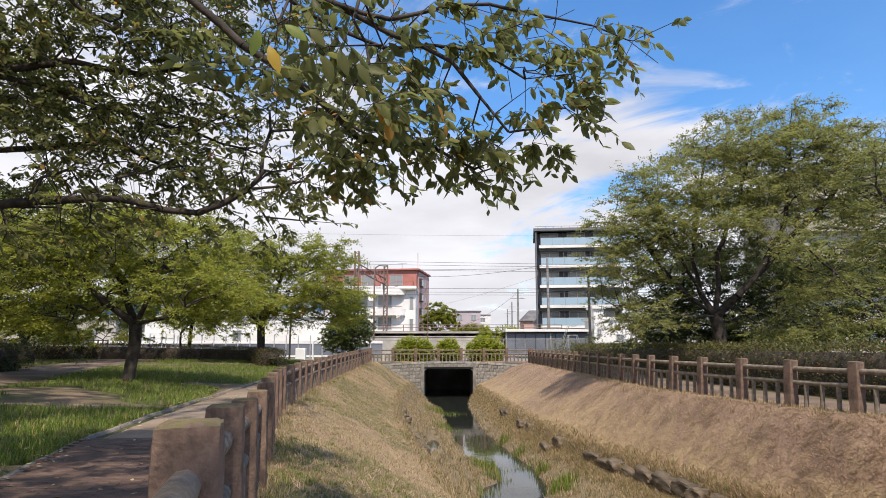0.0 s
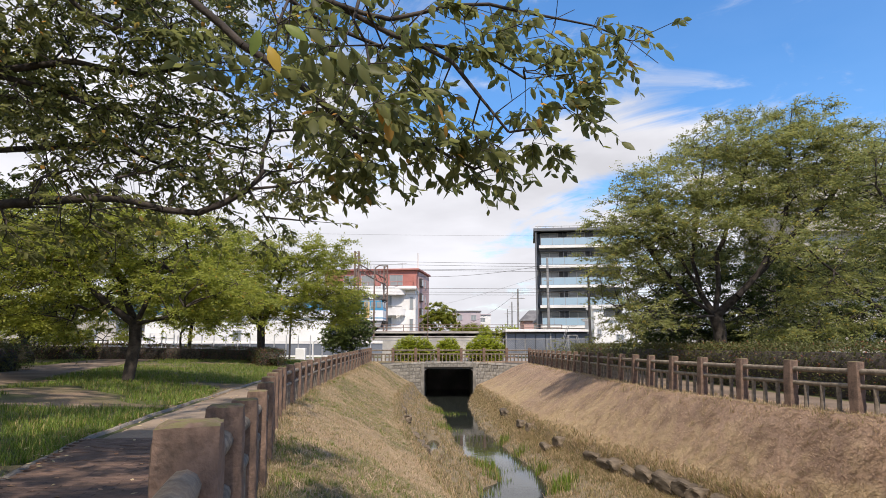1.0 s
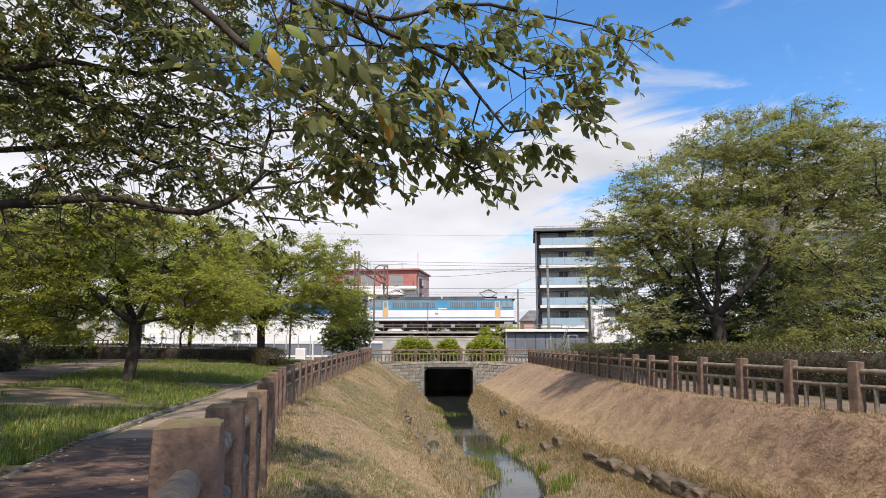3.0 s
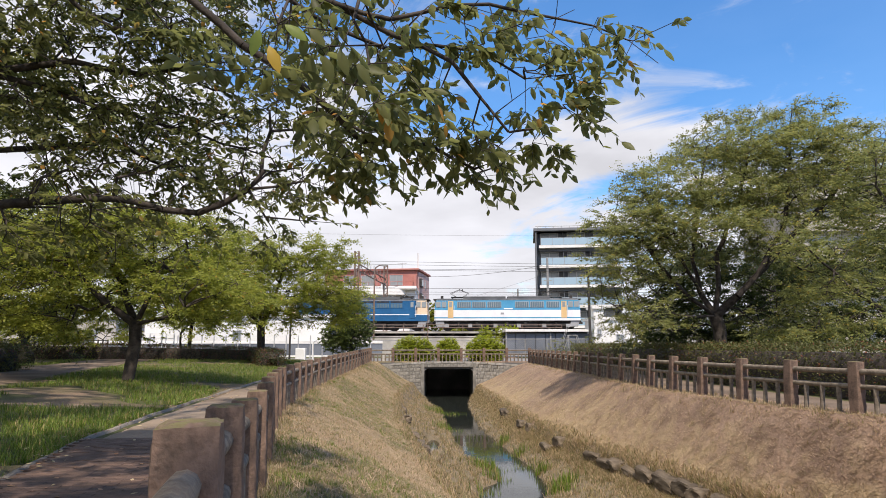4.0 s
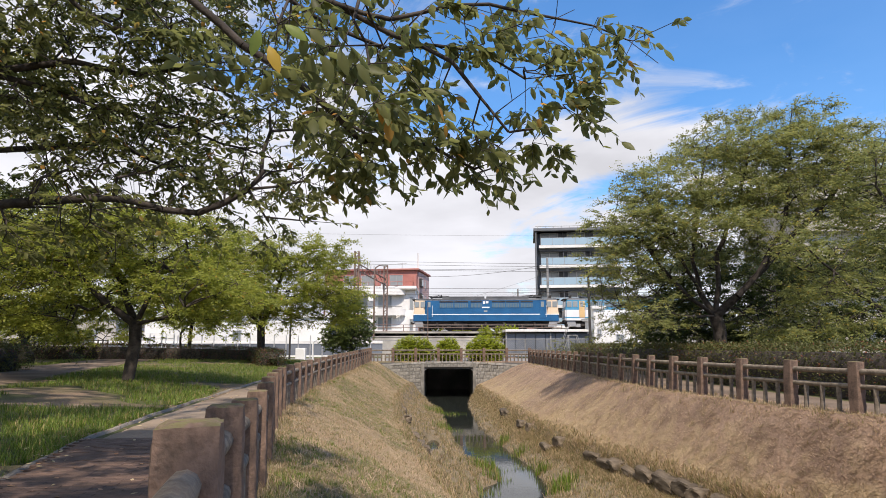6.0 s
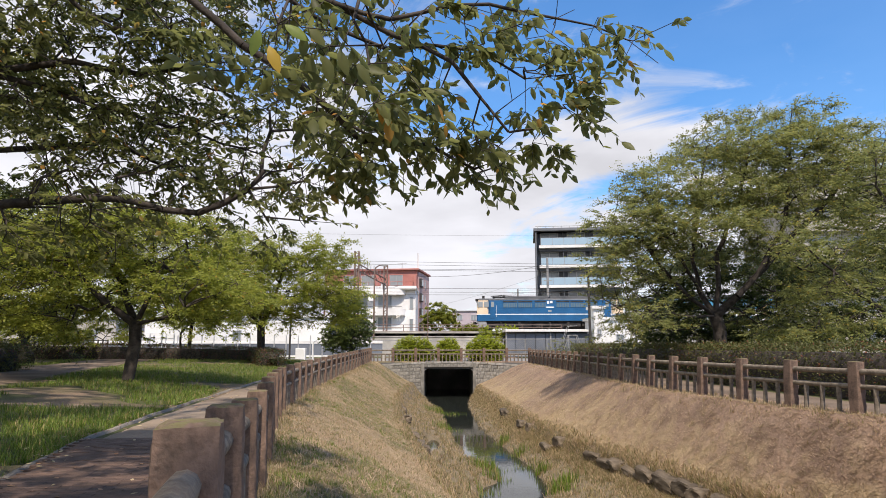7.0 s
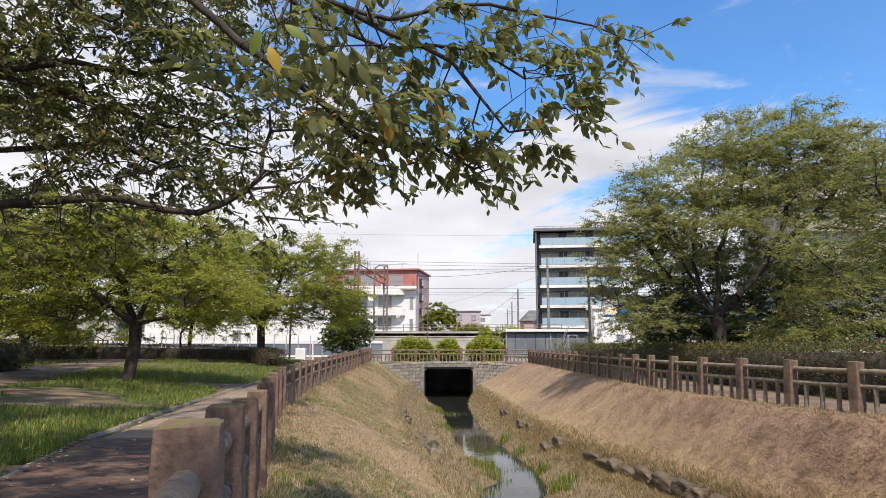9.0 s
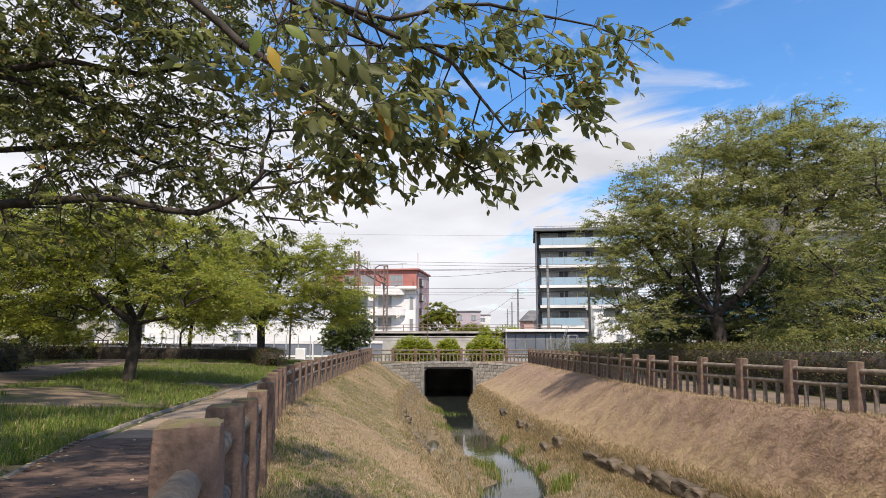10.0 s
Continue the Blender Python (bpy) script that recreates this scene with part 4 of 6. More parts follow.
# ---- trees ----
rng = np.random.default_rng(11)
tree("cherry_tree", "broad old cherry tree with olive leaves behind a hedge", (10.12, 24, -0.05),
     [(0, (10.15, 24.0, 1.69), (10.02, 24.0, 2.21)), (2, (9.01, 23.5, 2.80), (8.13, 23.2, 3.59), (7.21, 23.0, 4.79), (6.13, 23.0, 5.61)), (2, (9.64, 24.3, 3.06), (9.47, 24.5, 4.37), (9.74, 24.3, 6.52), (10.07, 24.0, 8.66)), (2, (10.20, 24.0, 3.25), (10.41, 24.5, 4.59), (11.46, 24.5, 6.79), (12.07, 24.5, 9.27)), (2, (10.69, 23.6, 2.91), (11.65, 23.5, 4.03), (12.87, 24.0, 5.80), (13.78, 25.0, 8.51), (14.02, 25.0, 10.50)), (2, (10.68, 23.0, 2.32), (12.02, 22.5, 2.38), (13.66, 22.5, 3.32)), (2, (8.58, 23.0, 2.16), (6.88, 22.3, 2.23), (5.75, 22.0, 2.50)), (7, (8.02, 23.5, 5.49), (7.45, 23.5, 6.77)), (15, (13.03, 24.0, 5.16), (15.25, 25.0, 6.90), (16.56, 25.0, 8.97))],
     [(6.72, 23.0, 5.40, 1.10, 1.60, 0.80), (6.23, 22.5, 3.91, 0.88, 1.50, 0.68), (6.43, 22.0, 2.22, 0.96, 1.40, 0.67), (7.67, 23.5, 6.88, 1.02, 1.80, 0.65), (7.83, 23.0, 4.99, 1.20, 2.00, 0.90), (7.51, 24.2, 3.37, 1.05, 1.60, 0.80), (10.05, 24.0, 8.33, 1.04, 2.00, 0.94), (9.32, 23.5, 6.45, 1.23, 2.20, 0.82), (12.04, 24.5, 8.82, 1.28, 2.20, 1.07), (11.24, 24.0, 6.78, 1.25, 2.20, 0.83), (12.36, 24.8, 5.18, 1.51, 2.00, 0.69), (13.91, 25.0, 9.56, 0.98, 2.00, 0.98), (13.46, 24.5, 7.23, 1.28, 2.20, 0.96), (14.96, 25.0, 8.62, 1.30, 2.00, 0.98), (16.53, 25.0, 8.62, 1.20, 2.00, 0.98), (15.68, 25.0, 6.67, 1.30, 2.00, 0.87), (14.63, 25.5, 4.05, 1.55, 1.60, 0.67), (8.77, 25.0, 1.93, 1.30, 1.00, 0.43), (13.09, 25.8, 2.29, 2.02, 1.20, 0.56), (10.40, 26.0, 4.68, 1.36, 1.40, 0.72), (17.28, 25.0, 7.13, 0.87, 2.00, 1.09), (14.05, 25.0, 10.81, 0.22, 0.40, 0.48), (15.40, 25.0, 10.67, 0.26, 0.50, 0.43), (10.24, 24.0, 9.79, 0.25, 0.50, 0.33), (12.13, 24.5, 10.08, 0.26, 0.50, 0.30), (9.55, 24.0, 9.15, 0.38, 0.60, 0.29), (17.10, 25.0, 9.96, 0.39, 0.60, 0.39), (7.24, 23.5, 7.37, 0.37, 0.60, 0.25), (16.31, 25.0, 9.96, 0.26, 0.50, 0.35), (6.18, 23.0, 6.13, 0.40, 0.60, 0.20), (5.60, 23.0, 5.51, 0.32, 0.60, 0.20), (13.28, 25.0, 10.26, 0.26, 0.50, 0.35), (8.76, 23.5, 7.81, 0.33, 0.60, 0.20), (11.22, 24.5, 9.85, 0.26, 0.50, 0.30), (9.56, 22.0, 5.38, 1.34, 1.20, 0.42), (7.70, 22.0, 5.32, 0.96, 1.00, 0.46), (11.40, 22.0, 5.32, 1.05, 1.10, 0.46)],
     3700, 195000, LEAF_RIGHT, 0.112, BARK, rng, tip_r=0.006, trunk_r=0.40, spread=0.5)
tree("cherry_tree", "sunlit cherry tree on the lawn with a dark trunk", (-9.76, 20.5, 0.09),
     [(0, (-9.61, 20.5, 1.35), (-9.64, 20.5, 1.79)), (2, (-10.13, 20, 2.29), (-11.06, 20, 3.08), (-12.36, 19.5, 3.54)), (2, (-10.42, 21, 3.17), (-10.97, 21, 4.28)), (2, (-9.3, 20.5, 2.59), (-8.87, 20.5, 3.66)),
      (2, (-8.17, 19.5, 2.01), (-7, 19, 2.48), (-6.03, 19, 2.98))],
     [(-12.11, 20, 3.08, 1.9, 2, 1.0), (-11.25, 20.5, 4.21, 2.0, 2.2, 1.0), (-8.89, 20.5, 4.03, 2.0, 2.2, 1.1), (-7.38, 19.5, 3.03, 1.5, 1.8, 0.8), (-10.28, 21, 5.03, 2, 2, 0.7), (-11.4, 21.6, 2.3, 1.3, 1.2, 0.6), (-13.92, 21, 4.28, 1.8, 2, 1.2), (-7.48, 21, 4.66, 1, 1, 0.6), (-6.86, 20, 2.73, 1.0, 1.4, 0.6), (-9.4, 21.8, 3.1, 2.4, 1.4, 0.6), (-12.66, 21, 4.66, 2.2, 2, 0.9), (-12.57, 20, 2.38, 1.4, 1.5, 0.6), (-12.8, 21.0, 1.75, 0.9, 1.0, 0.4), (-8.61, 21, 5.03, 1.6, 1.4, 0.6), (-7.9, 21.2, 2.5, 1.3, 1.0, 0.4), (-12.2, 20.2, 1.75, 0.9, 1.0, 0.35)],
     1700, 105000, LEAF_MID, 0.118, BARK, rng, trunk_r=0.34, spread=0.55)
tree("cherry_tree", "rounded bright green cherry tree beyond the hedge", (-9.97, 36, 0.05),
     [(0, (-10, 36, 1.81), (-10.02, 36, 2.27)), (2, (-10.73, 36, 2.89), (-10.95, 35, 4.21)), (2, (-9.49, 36, 3.2), (-8.94, 36, 5.24)), (2, (-10.27, 37, 4.06), (-10.51, 37, 6.01))],
     [(-8.97, 36, 5.88, 2.6, 2.6, 1.4), (-10.67, 35.5, 4.87, 2.2, 2.4, 1.4), (-7.65, 36, 4.29, 2.2, 2.4, 1.5), (-6.6, 36, 4.61, 1.5, 2, 1.6), (-9.54, 35, 3.29, 2, 2, 0.8), (-6.95, 37, 6.17, 1.3, 1.5, 0.8), (-12.03, 36, 3.98, 1.8, 2, 1.2), (-6.0, 37, 3.26, 1.0, 1.5, 1.2), (-11.83, 37, 6.5, 2.2, 2, 1.2), (-8.4, 36, 3.2, 1.6, 1.5, 0.7), (-11.97, 36, 2.73, 1.4, 1.5, 0.6), (-7.16, 36, 3.35, 1.3, 1.4, 0.8)],
     1500, 95000, LEAF_MID, 0.14, BARK, rng, trunk_r=0.42, spread=0.6)

tree("overhanging_cherry_tree", "cherry tree with grey limbs and drooping leaves overhanging the path", (-4.7, 1.4, 0.0),
     [(0, (-4.6, 1.5, 1.2), (-4.4, 1.8, 2.3)), (2, (-3.4, 3.0, 3.3), (-1.9, 4.2, 3.65), (-1.37, 4.2, 3.19), (-1.04, 4.3, 2.99), (-0.73, 4.4, 2.74), (-0.38, 4.5, 2.56)),
      (2, (-2.8, 3.0, 3.9), (-1.27, 3.7, 3.47), (-0.69, 3.8, 3.28), (-0.33, 3.8, 3.17), (0.06, 3.9, 3.32), (0.51, 4, 3.33), (0.99, 4, 3.23), (1.21, 4, 3.13), (1.4, 4, 2.97)),
      (11, (0.06, 4, 2.98), (0.24, 4, 2.74), (0.43, 4.1, 2.54)), (10, (-0.72, 4.2, 3.31), (-0.4, 4.2, 3.17), (-0.06, 4.3, 3.24), (0.3, 4.3, 3.18), (0.56, 4.2, 2.95), (0.85, 4.1, 2.94)),
      (6, (-1.12, 4.1, 2.99), (-1.06, 4.1, 2.75), (-0.98, 4.2, 2.51)), (7, (-0.6, 4.6, 2.64), (-0.1, 4.6, 2.61), (0.23, 4.6, 2.43)), (9, (-0.67, 2.7, 2.73), (-0.69, 2.55, 2.49)), (9, (-0.38, 2.8, 2.77), (-0.42, 2.6, 2.44))],
     [(1.15, 4.0, 3.23, 0.10, 0.15, 0.06), (1.23, 4.0, 2.91, 0.05, 0.08, 0.05), (0.98, 4.0, 3.18, 0.20, 0.30, 0.16), (0.84, 4.0, 2.92, 0.20, 0.30, 0.20), (0.83, 4.0, 2.72, 0.14, 0.25, 0.14),
      (0.60, 4.0, 3.18, 0.28, 0.40, 0.24), (0.56, 4.1, 2.93, 0.22, 0.30, 0.20), (0.60, 4.1, 2.71, 0.16, 0.30, 0.12), (0.49, 4.1, 2.55, 0.16, 0.25, 0.17), (0.33, 4.1, 3.25, 0.32, 0.40, 0.26),
      (-0.02, 4.1, 3.29, 0.26, 0.40, 0.20), (-0.36, 4.2, 3.23, 0.30, 0.50, 0.28), (-0.15, 4.2, 2.91, 0.14, 0.30, 0.20), (-0.33, 4.4, 2.74, 0.26, 0.40, 0.25), (-0.06, 4.5, 2.62, 0.24, 0.40, 0.20),
      (-0.28, 4.6, 2.53, 0.22, 0.40, 0.16), (0.07, 4.6, 2.51, 0.20, 0.40, 0.14), (0.38, 4.5, 2.48, 0.20, 0.30, 0.17), (0.26, 4.3, 2.65, 0.19, 0.30, 0.19), (-0.61, 4.7, 2.57, 0.26, 0.40, 0.28),
      (-0.66, 4.4, 2.82, 0.26, 0.40, 0.25), (0.72, 4.1, 2.65, 0.16, 0.30, 0.10), (0.89, 4.0, 2.69, 0.10, 0.20, 0.10), (0.93, 4.0, 3.02, 0.12, 0.20, 0.14),
      (0.54, 4.2, 2.51, 0.08, 0.15, 0.08), (0.45, 4.4, 2.32, 0.10, 0.20, 0.08), (-0.26, 4.6, 2.38, 0.12, 0.20, 0.10), (-0.62, 3.0, 2.67, 0.25, 0.25, 0.20), (-0.71, 2.7, 2.63, 0.20, 0.20, 0.12), (-0.43, 2.7, 2.36, 0.14, 0.15, 0.12), (-0.82, 4.0, 2.90, 0.25, 0.30, 0.25), (-0.09, 4.2, 3.03, 0.20, 0.30, 0.15)],
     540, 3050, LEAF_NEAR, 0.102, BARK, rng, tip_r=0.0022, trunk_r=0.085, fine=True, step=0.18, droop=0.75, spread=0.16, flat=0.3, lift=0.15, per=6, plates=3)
tree("cherry_tree", "shaded cherry tree with long low limbs and dense leaves", (-7.2, 4.2, 0.1),
     [(0, (-7.0, 4.4, 1.3), (-6.8, 4.6, 2.0)), (2, (-5.6, 5.4, 2.45), (-4.18, 6, 2.47), (-3.12, 6, 2.53), (-2.63, 6, 2.42), (-2.31, 6, 2.39), (-1.84, 6, 2.62), (-1.31, 6, 2.7)),
      (6, (-3.16, 5.8, 2.38), (-2.54, 5.6, 2.17)), (8, (-1.67, 6, 2.35), (-0.98, 6, 2.29)), (2, (-6.0, 6.3, 3.2), (-4.94, 7, 3.31), (-4.18, 7, 3.36), (-3.75, 7, 3.41), (-3.03, 7, 3.09)),
      (2, (-5.8, 6.0, 4.2), (-4.45, 6.2, 3.89), (-3.78, 6.3, 4.03), (-3.13, 6.4, 3.94), (-2.26, 6.4, 4.07)), (17, (-3.94, 6.2, 4.47), (-3.27, 6.2, 4.78)), (19, (-2.84, 6.5, 3.4), (-1.77, 6.5, 3.07)), (2, (-5.5, 5.5, 4.9), (-3.8, 5.6, 4.54), (-3.13, 5.8, 4.14), (-2.52, 6, 4.18))],
     [(-4.17, 6.4, 4.45, 0.65, 0.8, 0.6), (-3.21, 6.4, 4.32, 0.6, 0.8, 0.6), (-2.26, 6.2, 4.38, 0.5, 0.8, 0.4), (-2.42, 6.4, 3.83, 0.5, 0.8, 0.45), (-3.51, 6.6, 3.72, 0.7, 0.9, 0.6), (-4.4, 6.6, 3.66, 0.6, 0.9, 0.6),
      (-2.7, 6.6, 3.25, 0.6, 0.8, 0.5), (-1.76, 6.4, 3.37, 0.45, 0.7, 0.45), (-1.94, 6.3, 2.84, 0.45, 0.7, 0.35), (-3.06, 6.4, 2.86, 0.55, 0.8, 0.45), (-4.03, 6.5, 2.89, 0.6, 0.8, 0.5), (-1.33, 6.2, 2.87, 0.3, 0.5, 0.3),
      (-1.22, 6.1, 2.59, 0.28, 0.4, 0.22), (-1.03, 6, 2.31, 0.2, 0.3, 0.1), (-1.67, 6, 2.4, 0.3, 0.4, 0.18), (-3.05, 5.9, 2.33, 0.5, 0.5, 0.22), (-3.78, 5.9, 2.27, 0.45, 0.5, 0.25), (-1.45, 6.2, 4.04, 0.35, 0.5, 0.45), (-1.28, 6.3, 3.42, 0.35, 0.5, 0.35),
      (-4.22, 6, 4.01, 0.5, 0.7, 0.5), (-3.54, 6.2, 3.16, 0.6, 0.7, 0.4), (-2.52, 6, 4.18, 0.5, 0.6, 0.4)],
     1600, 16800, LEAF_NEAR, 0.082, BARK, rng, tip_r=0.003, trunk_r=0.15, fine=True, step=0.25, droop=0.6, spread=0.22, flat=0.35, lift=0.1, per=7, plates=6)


def shrub(name, label, base, blobs, n, leaf, size, rng, category="shrub", stems=5):
    """A bush: short stems under a dense mass of small leaves."""
    b = np.array(base, float)
    limbs = [(0, tuple(b + (rng.uniform(-0.3, 0.3), rng.uniform(-0.3, 0.3), 0.5 * (blobs[0][2] - b[2])))) for _ in range(stems)]
    return tree(name, label, base, limbs, blobs, max(80, n // 14), n, leaf, size, BARK, rng, tip_r=0.006, trunk_r=0.09, droop=0.0, spread=0.15, flat=0.5, category=category, trunk_name="woody_base", plates=0)


shrub("evergreen_shrub", "dense dark green conical evergreen beside the street", (-6.62, 47, 0.48), [(-6.57, 47, 2.2, 1.7, 1.6, 1.7), (-6.89, 47, 3.82, 1.2, 1.2, 1.3), (-7.45, 47, 1.6, 1.5, 1.4, 1.0)], 34000, LEAF_SHRUB, 0.16, rng)
for px, w, hh in ((733, 1.5, 1.08), (792, 0.85, 0.95), (856, 1.4, 1.12)):
    x = (px - 784) / 1137 * 46.3
    shrub("azalea_bush", "clipped yellow-green rounded azalea bush by the bridge fence", (x, 46.3, 0.06), [(x, 46.3, 0.72, w, 0.9, hh), (x - 0.3 * w, 46.2, 0.62, w * 0.65, 0.8, hh * 0.9), (x + 0.35 * w, 46.4, 0.58, w * 0.65, 0.8, hh * 0.85)], 36000, LEAF_BUSH, 0.10, rng)
for x, w, hh in ((3.7, 1.0, 1.0), (5.4, 1.5, 1.0), (6.3, 1.0, 0.9)):
    shrub("roadside_bush", "loose olive green bush in front of the railway wall", (x, 62.5, 0.05), [(x, 62.5, 1.6, w * 0.8, 1, hh), (x + 0.4, 62.4, 2.3, w * 0.7, 0.9, hh * 0.75)], 3600, LEAF_BUSH, 0.13, rng)
shrub("roadside_bush", "small round green bush behind the wire fence", (10.2, 56.5, 0.05), [(10.2, 56.5, 0.9, 1.2, 0.8, 0.8)], 1500, LEAF_RIGHT, 0.13, rng)
tree("small_tree", "small yellow-leaved tree in front of a white building", ((-19.16, 48, 1.16)[0], 48, 0.05), [(0, (-19.21, 48, 2.02)), (1, (-20.09, 48, 2.84)), (1, (-18.43, 48, 2.93))], [(-19.48, 48, 3.05, 2.0, 1.6, 0.9), (-16.99, 48, 3.05, 1.6, 1.6, 0.9), (-18.27, 48, 3.67, 1.8, 1.6, 0.8)], 220, 9000, LEAF_BUSH, 0.15, BARK, rng, trunk_r=0.16)
tree("dark_tree", "shaded dark green tree behind the side path", (-21.04, 33, 0.35), [(0, (-21.01, 33, 1.47), (-20.11, 33, 2.6)), (2, (-19.35, 33, 3.75)), (1, (-22.43, 33, 2.89), (-24.36, 33, 4.9))],
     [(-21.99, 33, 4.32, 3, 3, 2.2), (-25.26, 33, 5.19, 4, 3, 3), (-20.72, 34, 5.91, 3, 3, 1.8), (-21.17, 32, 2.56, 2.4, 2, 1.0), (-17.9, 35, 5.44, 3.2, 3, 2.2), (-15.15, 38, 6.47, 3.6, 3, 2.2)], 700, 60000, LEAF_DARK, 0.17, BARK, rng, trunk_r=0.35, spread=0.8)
tree("dark_tree", "large spreading green tree at the edge of the lawn", (-19.39, 24, 0.37), [(0, (-19.61, 24, 2.21)), (1, (-17.72, 24, 3.88)), (1, (-19.81, 24, 5.59))],
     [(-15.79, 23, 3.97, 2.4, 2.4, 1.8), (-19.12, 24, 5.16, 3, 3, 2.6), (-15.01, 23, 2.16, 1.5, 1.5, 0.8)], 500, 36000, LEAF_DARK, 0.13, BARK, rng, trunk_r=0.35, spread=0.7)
tree("far_tree", "rounded green tree beyond the railway", (-0.5, 112, 0.05), [(0, (-0.5, 112, 4))], [(-1.0, 112, 6.0, 2.5, 2.4, 2.4), (0.6, 112, 5.0, 2.6, 2.2, 2.6), (-1.9, 112, 4.5, 1.9, 2, 2.6)], 300, 26000, LEAF_MID, 0.32, BARK, rng, trunk_r=0.3, plates=0)
tree("cherry_tree", "yellow-green cherry tree leaning over a far path", (17.5, 21.0, -0.05), [(0, (17.2, 21, 1.2), (14.82, 21.0, 1.90)), (2, (13.19, 20.6, 2.77), (11.94, 20.3, 3.73), (11.36, 20.0, 4.13)), (2, (15.6, 21, 4.2), (14.35, 21.0, 6.37))],
     [(11.36, 20.0, 4.19, 0.87, 1.20, 0.24), (13.10, 20.5, 4.35, 1.07, 1.30, 0.29), (14.21, 21.0, 6.94, 0.73, 1.30, 0.55), (14.37, 21.0, 5.70, 0.73, 1.20, 0.40), (12.25, 20.5, 2.94, 1.07, 1.30, 0.36), (13.61, 20.5, 3.12, 0.89, 1.30, 0.45), (12.69, 20.5, 1.88, 1.25, 1.40, 0.36), (14.71, 21.0, 7.82, 0.51, 1.20, 0.40), (15.10, 21.0, 4.66, 1.10, 1.50, 1.46), (10.99, 20.5, 1.70, 0.89, 1.20, 0.25)], 700, 30000, LEAF_RIGHT, 0.11, BARK, rng, trunk_r=0.24, spread=0.55)

# added tree, mostly out of view, that keeps sun off the lawn
tree("cherry_tree", "leafy cherry tree added mostly out of view to shade the lawn", (-11.5, 8.0, 0.1), [(0, (-11.4, 8, 1.6), (-11.2, 8, 2.4)), (2, (-9.6, 8.6, 4.2)), (2, (-12.5, 6.8, 4.6)), (2, (-11, 10, 4.8))],
     [(-10, 8.5, 5.6, 2.2, 2.4, 1.0), (-12.5, 7, 5.8, 2.4, 2.4, 1.0), (-11.5, 10.5, 5.6, 2.4, 2.2, 0.9), (-9.4, 6.0, 5.4, 1.8, 1.8, 0.8), (-11.2, 12.4, 5.4, 1.8, 2, 0.8), (-13.5, 11.5, 5.6, 2, 2, 0.9), (-8.2, 9.5, 5.9, 2.0, 2.2, 0.7), (-8.6, 12.6, 6.2, 1.8, 1.8, 0.7)], 800, 62000, LEAF_NEAR, 0.13, BARK, rng, trunk_r=0.26)
tree("cherry_tree", "leafy tree in front of a low white building", ((-16.99, 44, 1.16)[0], 44, 0.05), [(0, (-16.96, 44, 1.95), (-16.89, 44, 2.7)), (2, (-18.51, 44, 4.22)), (2, (-15.45, 44, 4.22))],
     [(-18.96, 44, 5.37, 2.6, 2.2, 1.8), (-15.89, 44, 5.37, 2.6, 2.2, 1.8), (-21.98, 44, 4.61, 2.6, 2, 1.6), (-24.24, 42, 4.08, 2.6, 2, 1.8), (-16.93, 43, 3.6, 2.4, 2, 0.8), (-21.22, 42, 2.81, 2.0, 1.5, 0.8), (-19.16, 43, 3.41, 2.2, 1.5, 0.9), (-13.66, 41, 3.48, 2.0, 1.5, 0.9), (-25.25, 42, 3.18, 2.2, 1.5, 1.0), (-27.42, 42, 2.99, 2.2, 1.5, 1.0), (-23.26, 40, 1.95, 2.2, 1.2, 0.8), (-26.36, 40, 1.88, 2.2, 1.2, 0.8), (-21.01, 41, 1.89, 1.6, 1.0, 0.6)], 900, 90000, LEAF_MID, 0.17, BARK, rng, trunk_r=0.24, spread=0.7)
# dark backdrop: its leaf tone paints in the shade behind the hedge
tree("shade_tree", "leafy tree deep behind the long hedge, toned dark for shade", (19.5, 31, 0.0), [(0, (19.4, 31, 1.4), (19.2, 31, 2.4)), (2, (16.5, 30.5, 3.5)), (2, (22.5, 31, 3.8)), (2, (19.5, 31.5, 5.0))],
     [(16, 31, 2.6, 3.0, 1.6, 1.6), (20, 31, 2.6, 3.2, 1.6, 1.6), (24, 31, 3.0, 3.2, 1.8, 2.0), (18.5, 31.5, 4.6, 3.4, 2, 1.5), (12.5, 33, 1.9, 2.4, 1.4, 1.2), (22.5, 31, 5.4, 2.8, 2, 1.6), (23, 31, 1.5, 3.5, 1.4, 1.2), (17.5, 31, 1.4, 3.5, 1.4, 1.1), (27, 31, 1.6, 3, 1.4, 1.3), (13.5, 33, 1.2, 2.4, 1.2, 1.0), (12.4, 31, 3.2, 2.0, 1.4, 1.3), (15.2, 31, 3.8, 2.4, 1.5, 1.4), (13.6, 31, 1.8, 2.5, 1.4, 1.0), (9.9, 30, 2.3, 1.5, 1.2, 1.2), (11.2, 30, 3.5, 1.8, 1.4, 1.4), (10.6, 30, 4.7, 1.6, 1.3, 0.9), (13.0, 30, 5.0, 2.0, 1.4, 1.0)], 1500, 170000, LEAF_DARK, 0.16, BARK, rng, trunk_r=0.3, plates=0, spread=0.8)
shrub("roadside_bush", "yellow-green clipped bush at the hedge's far end", (9.6, 43.6, 0.0), [(9.6, 43.6, 0.55, 1.1, 0.7, 0.75), (11.2, 43.4, 0.55, 1.2, 0.7, 0.72)], 5000, LEAF_BUSH, 0.09, rng)

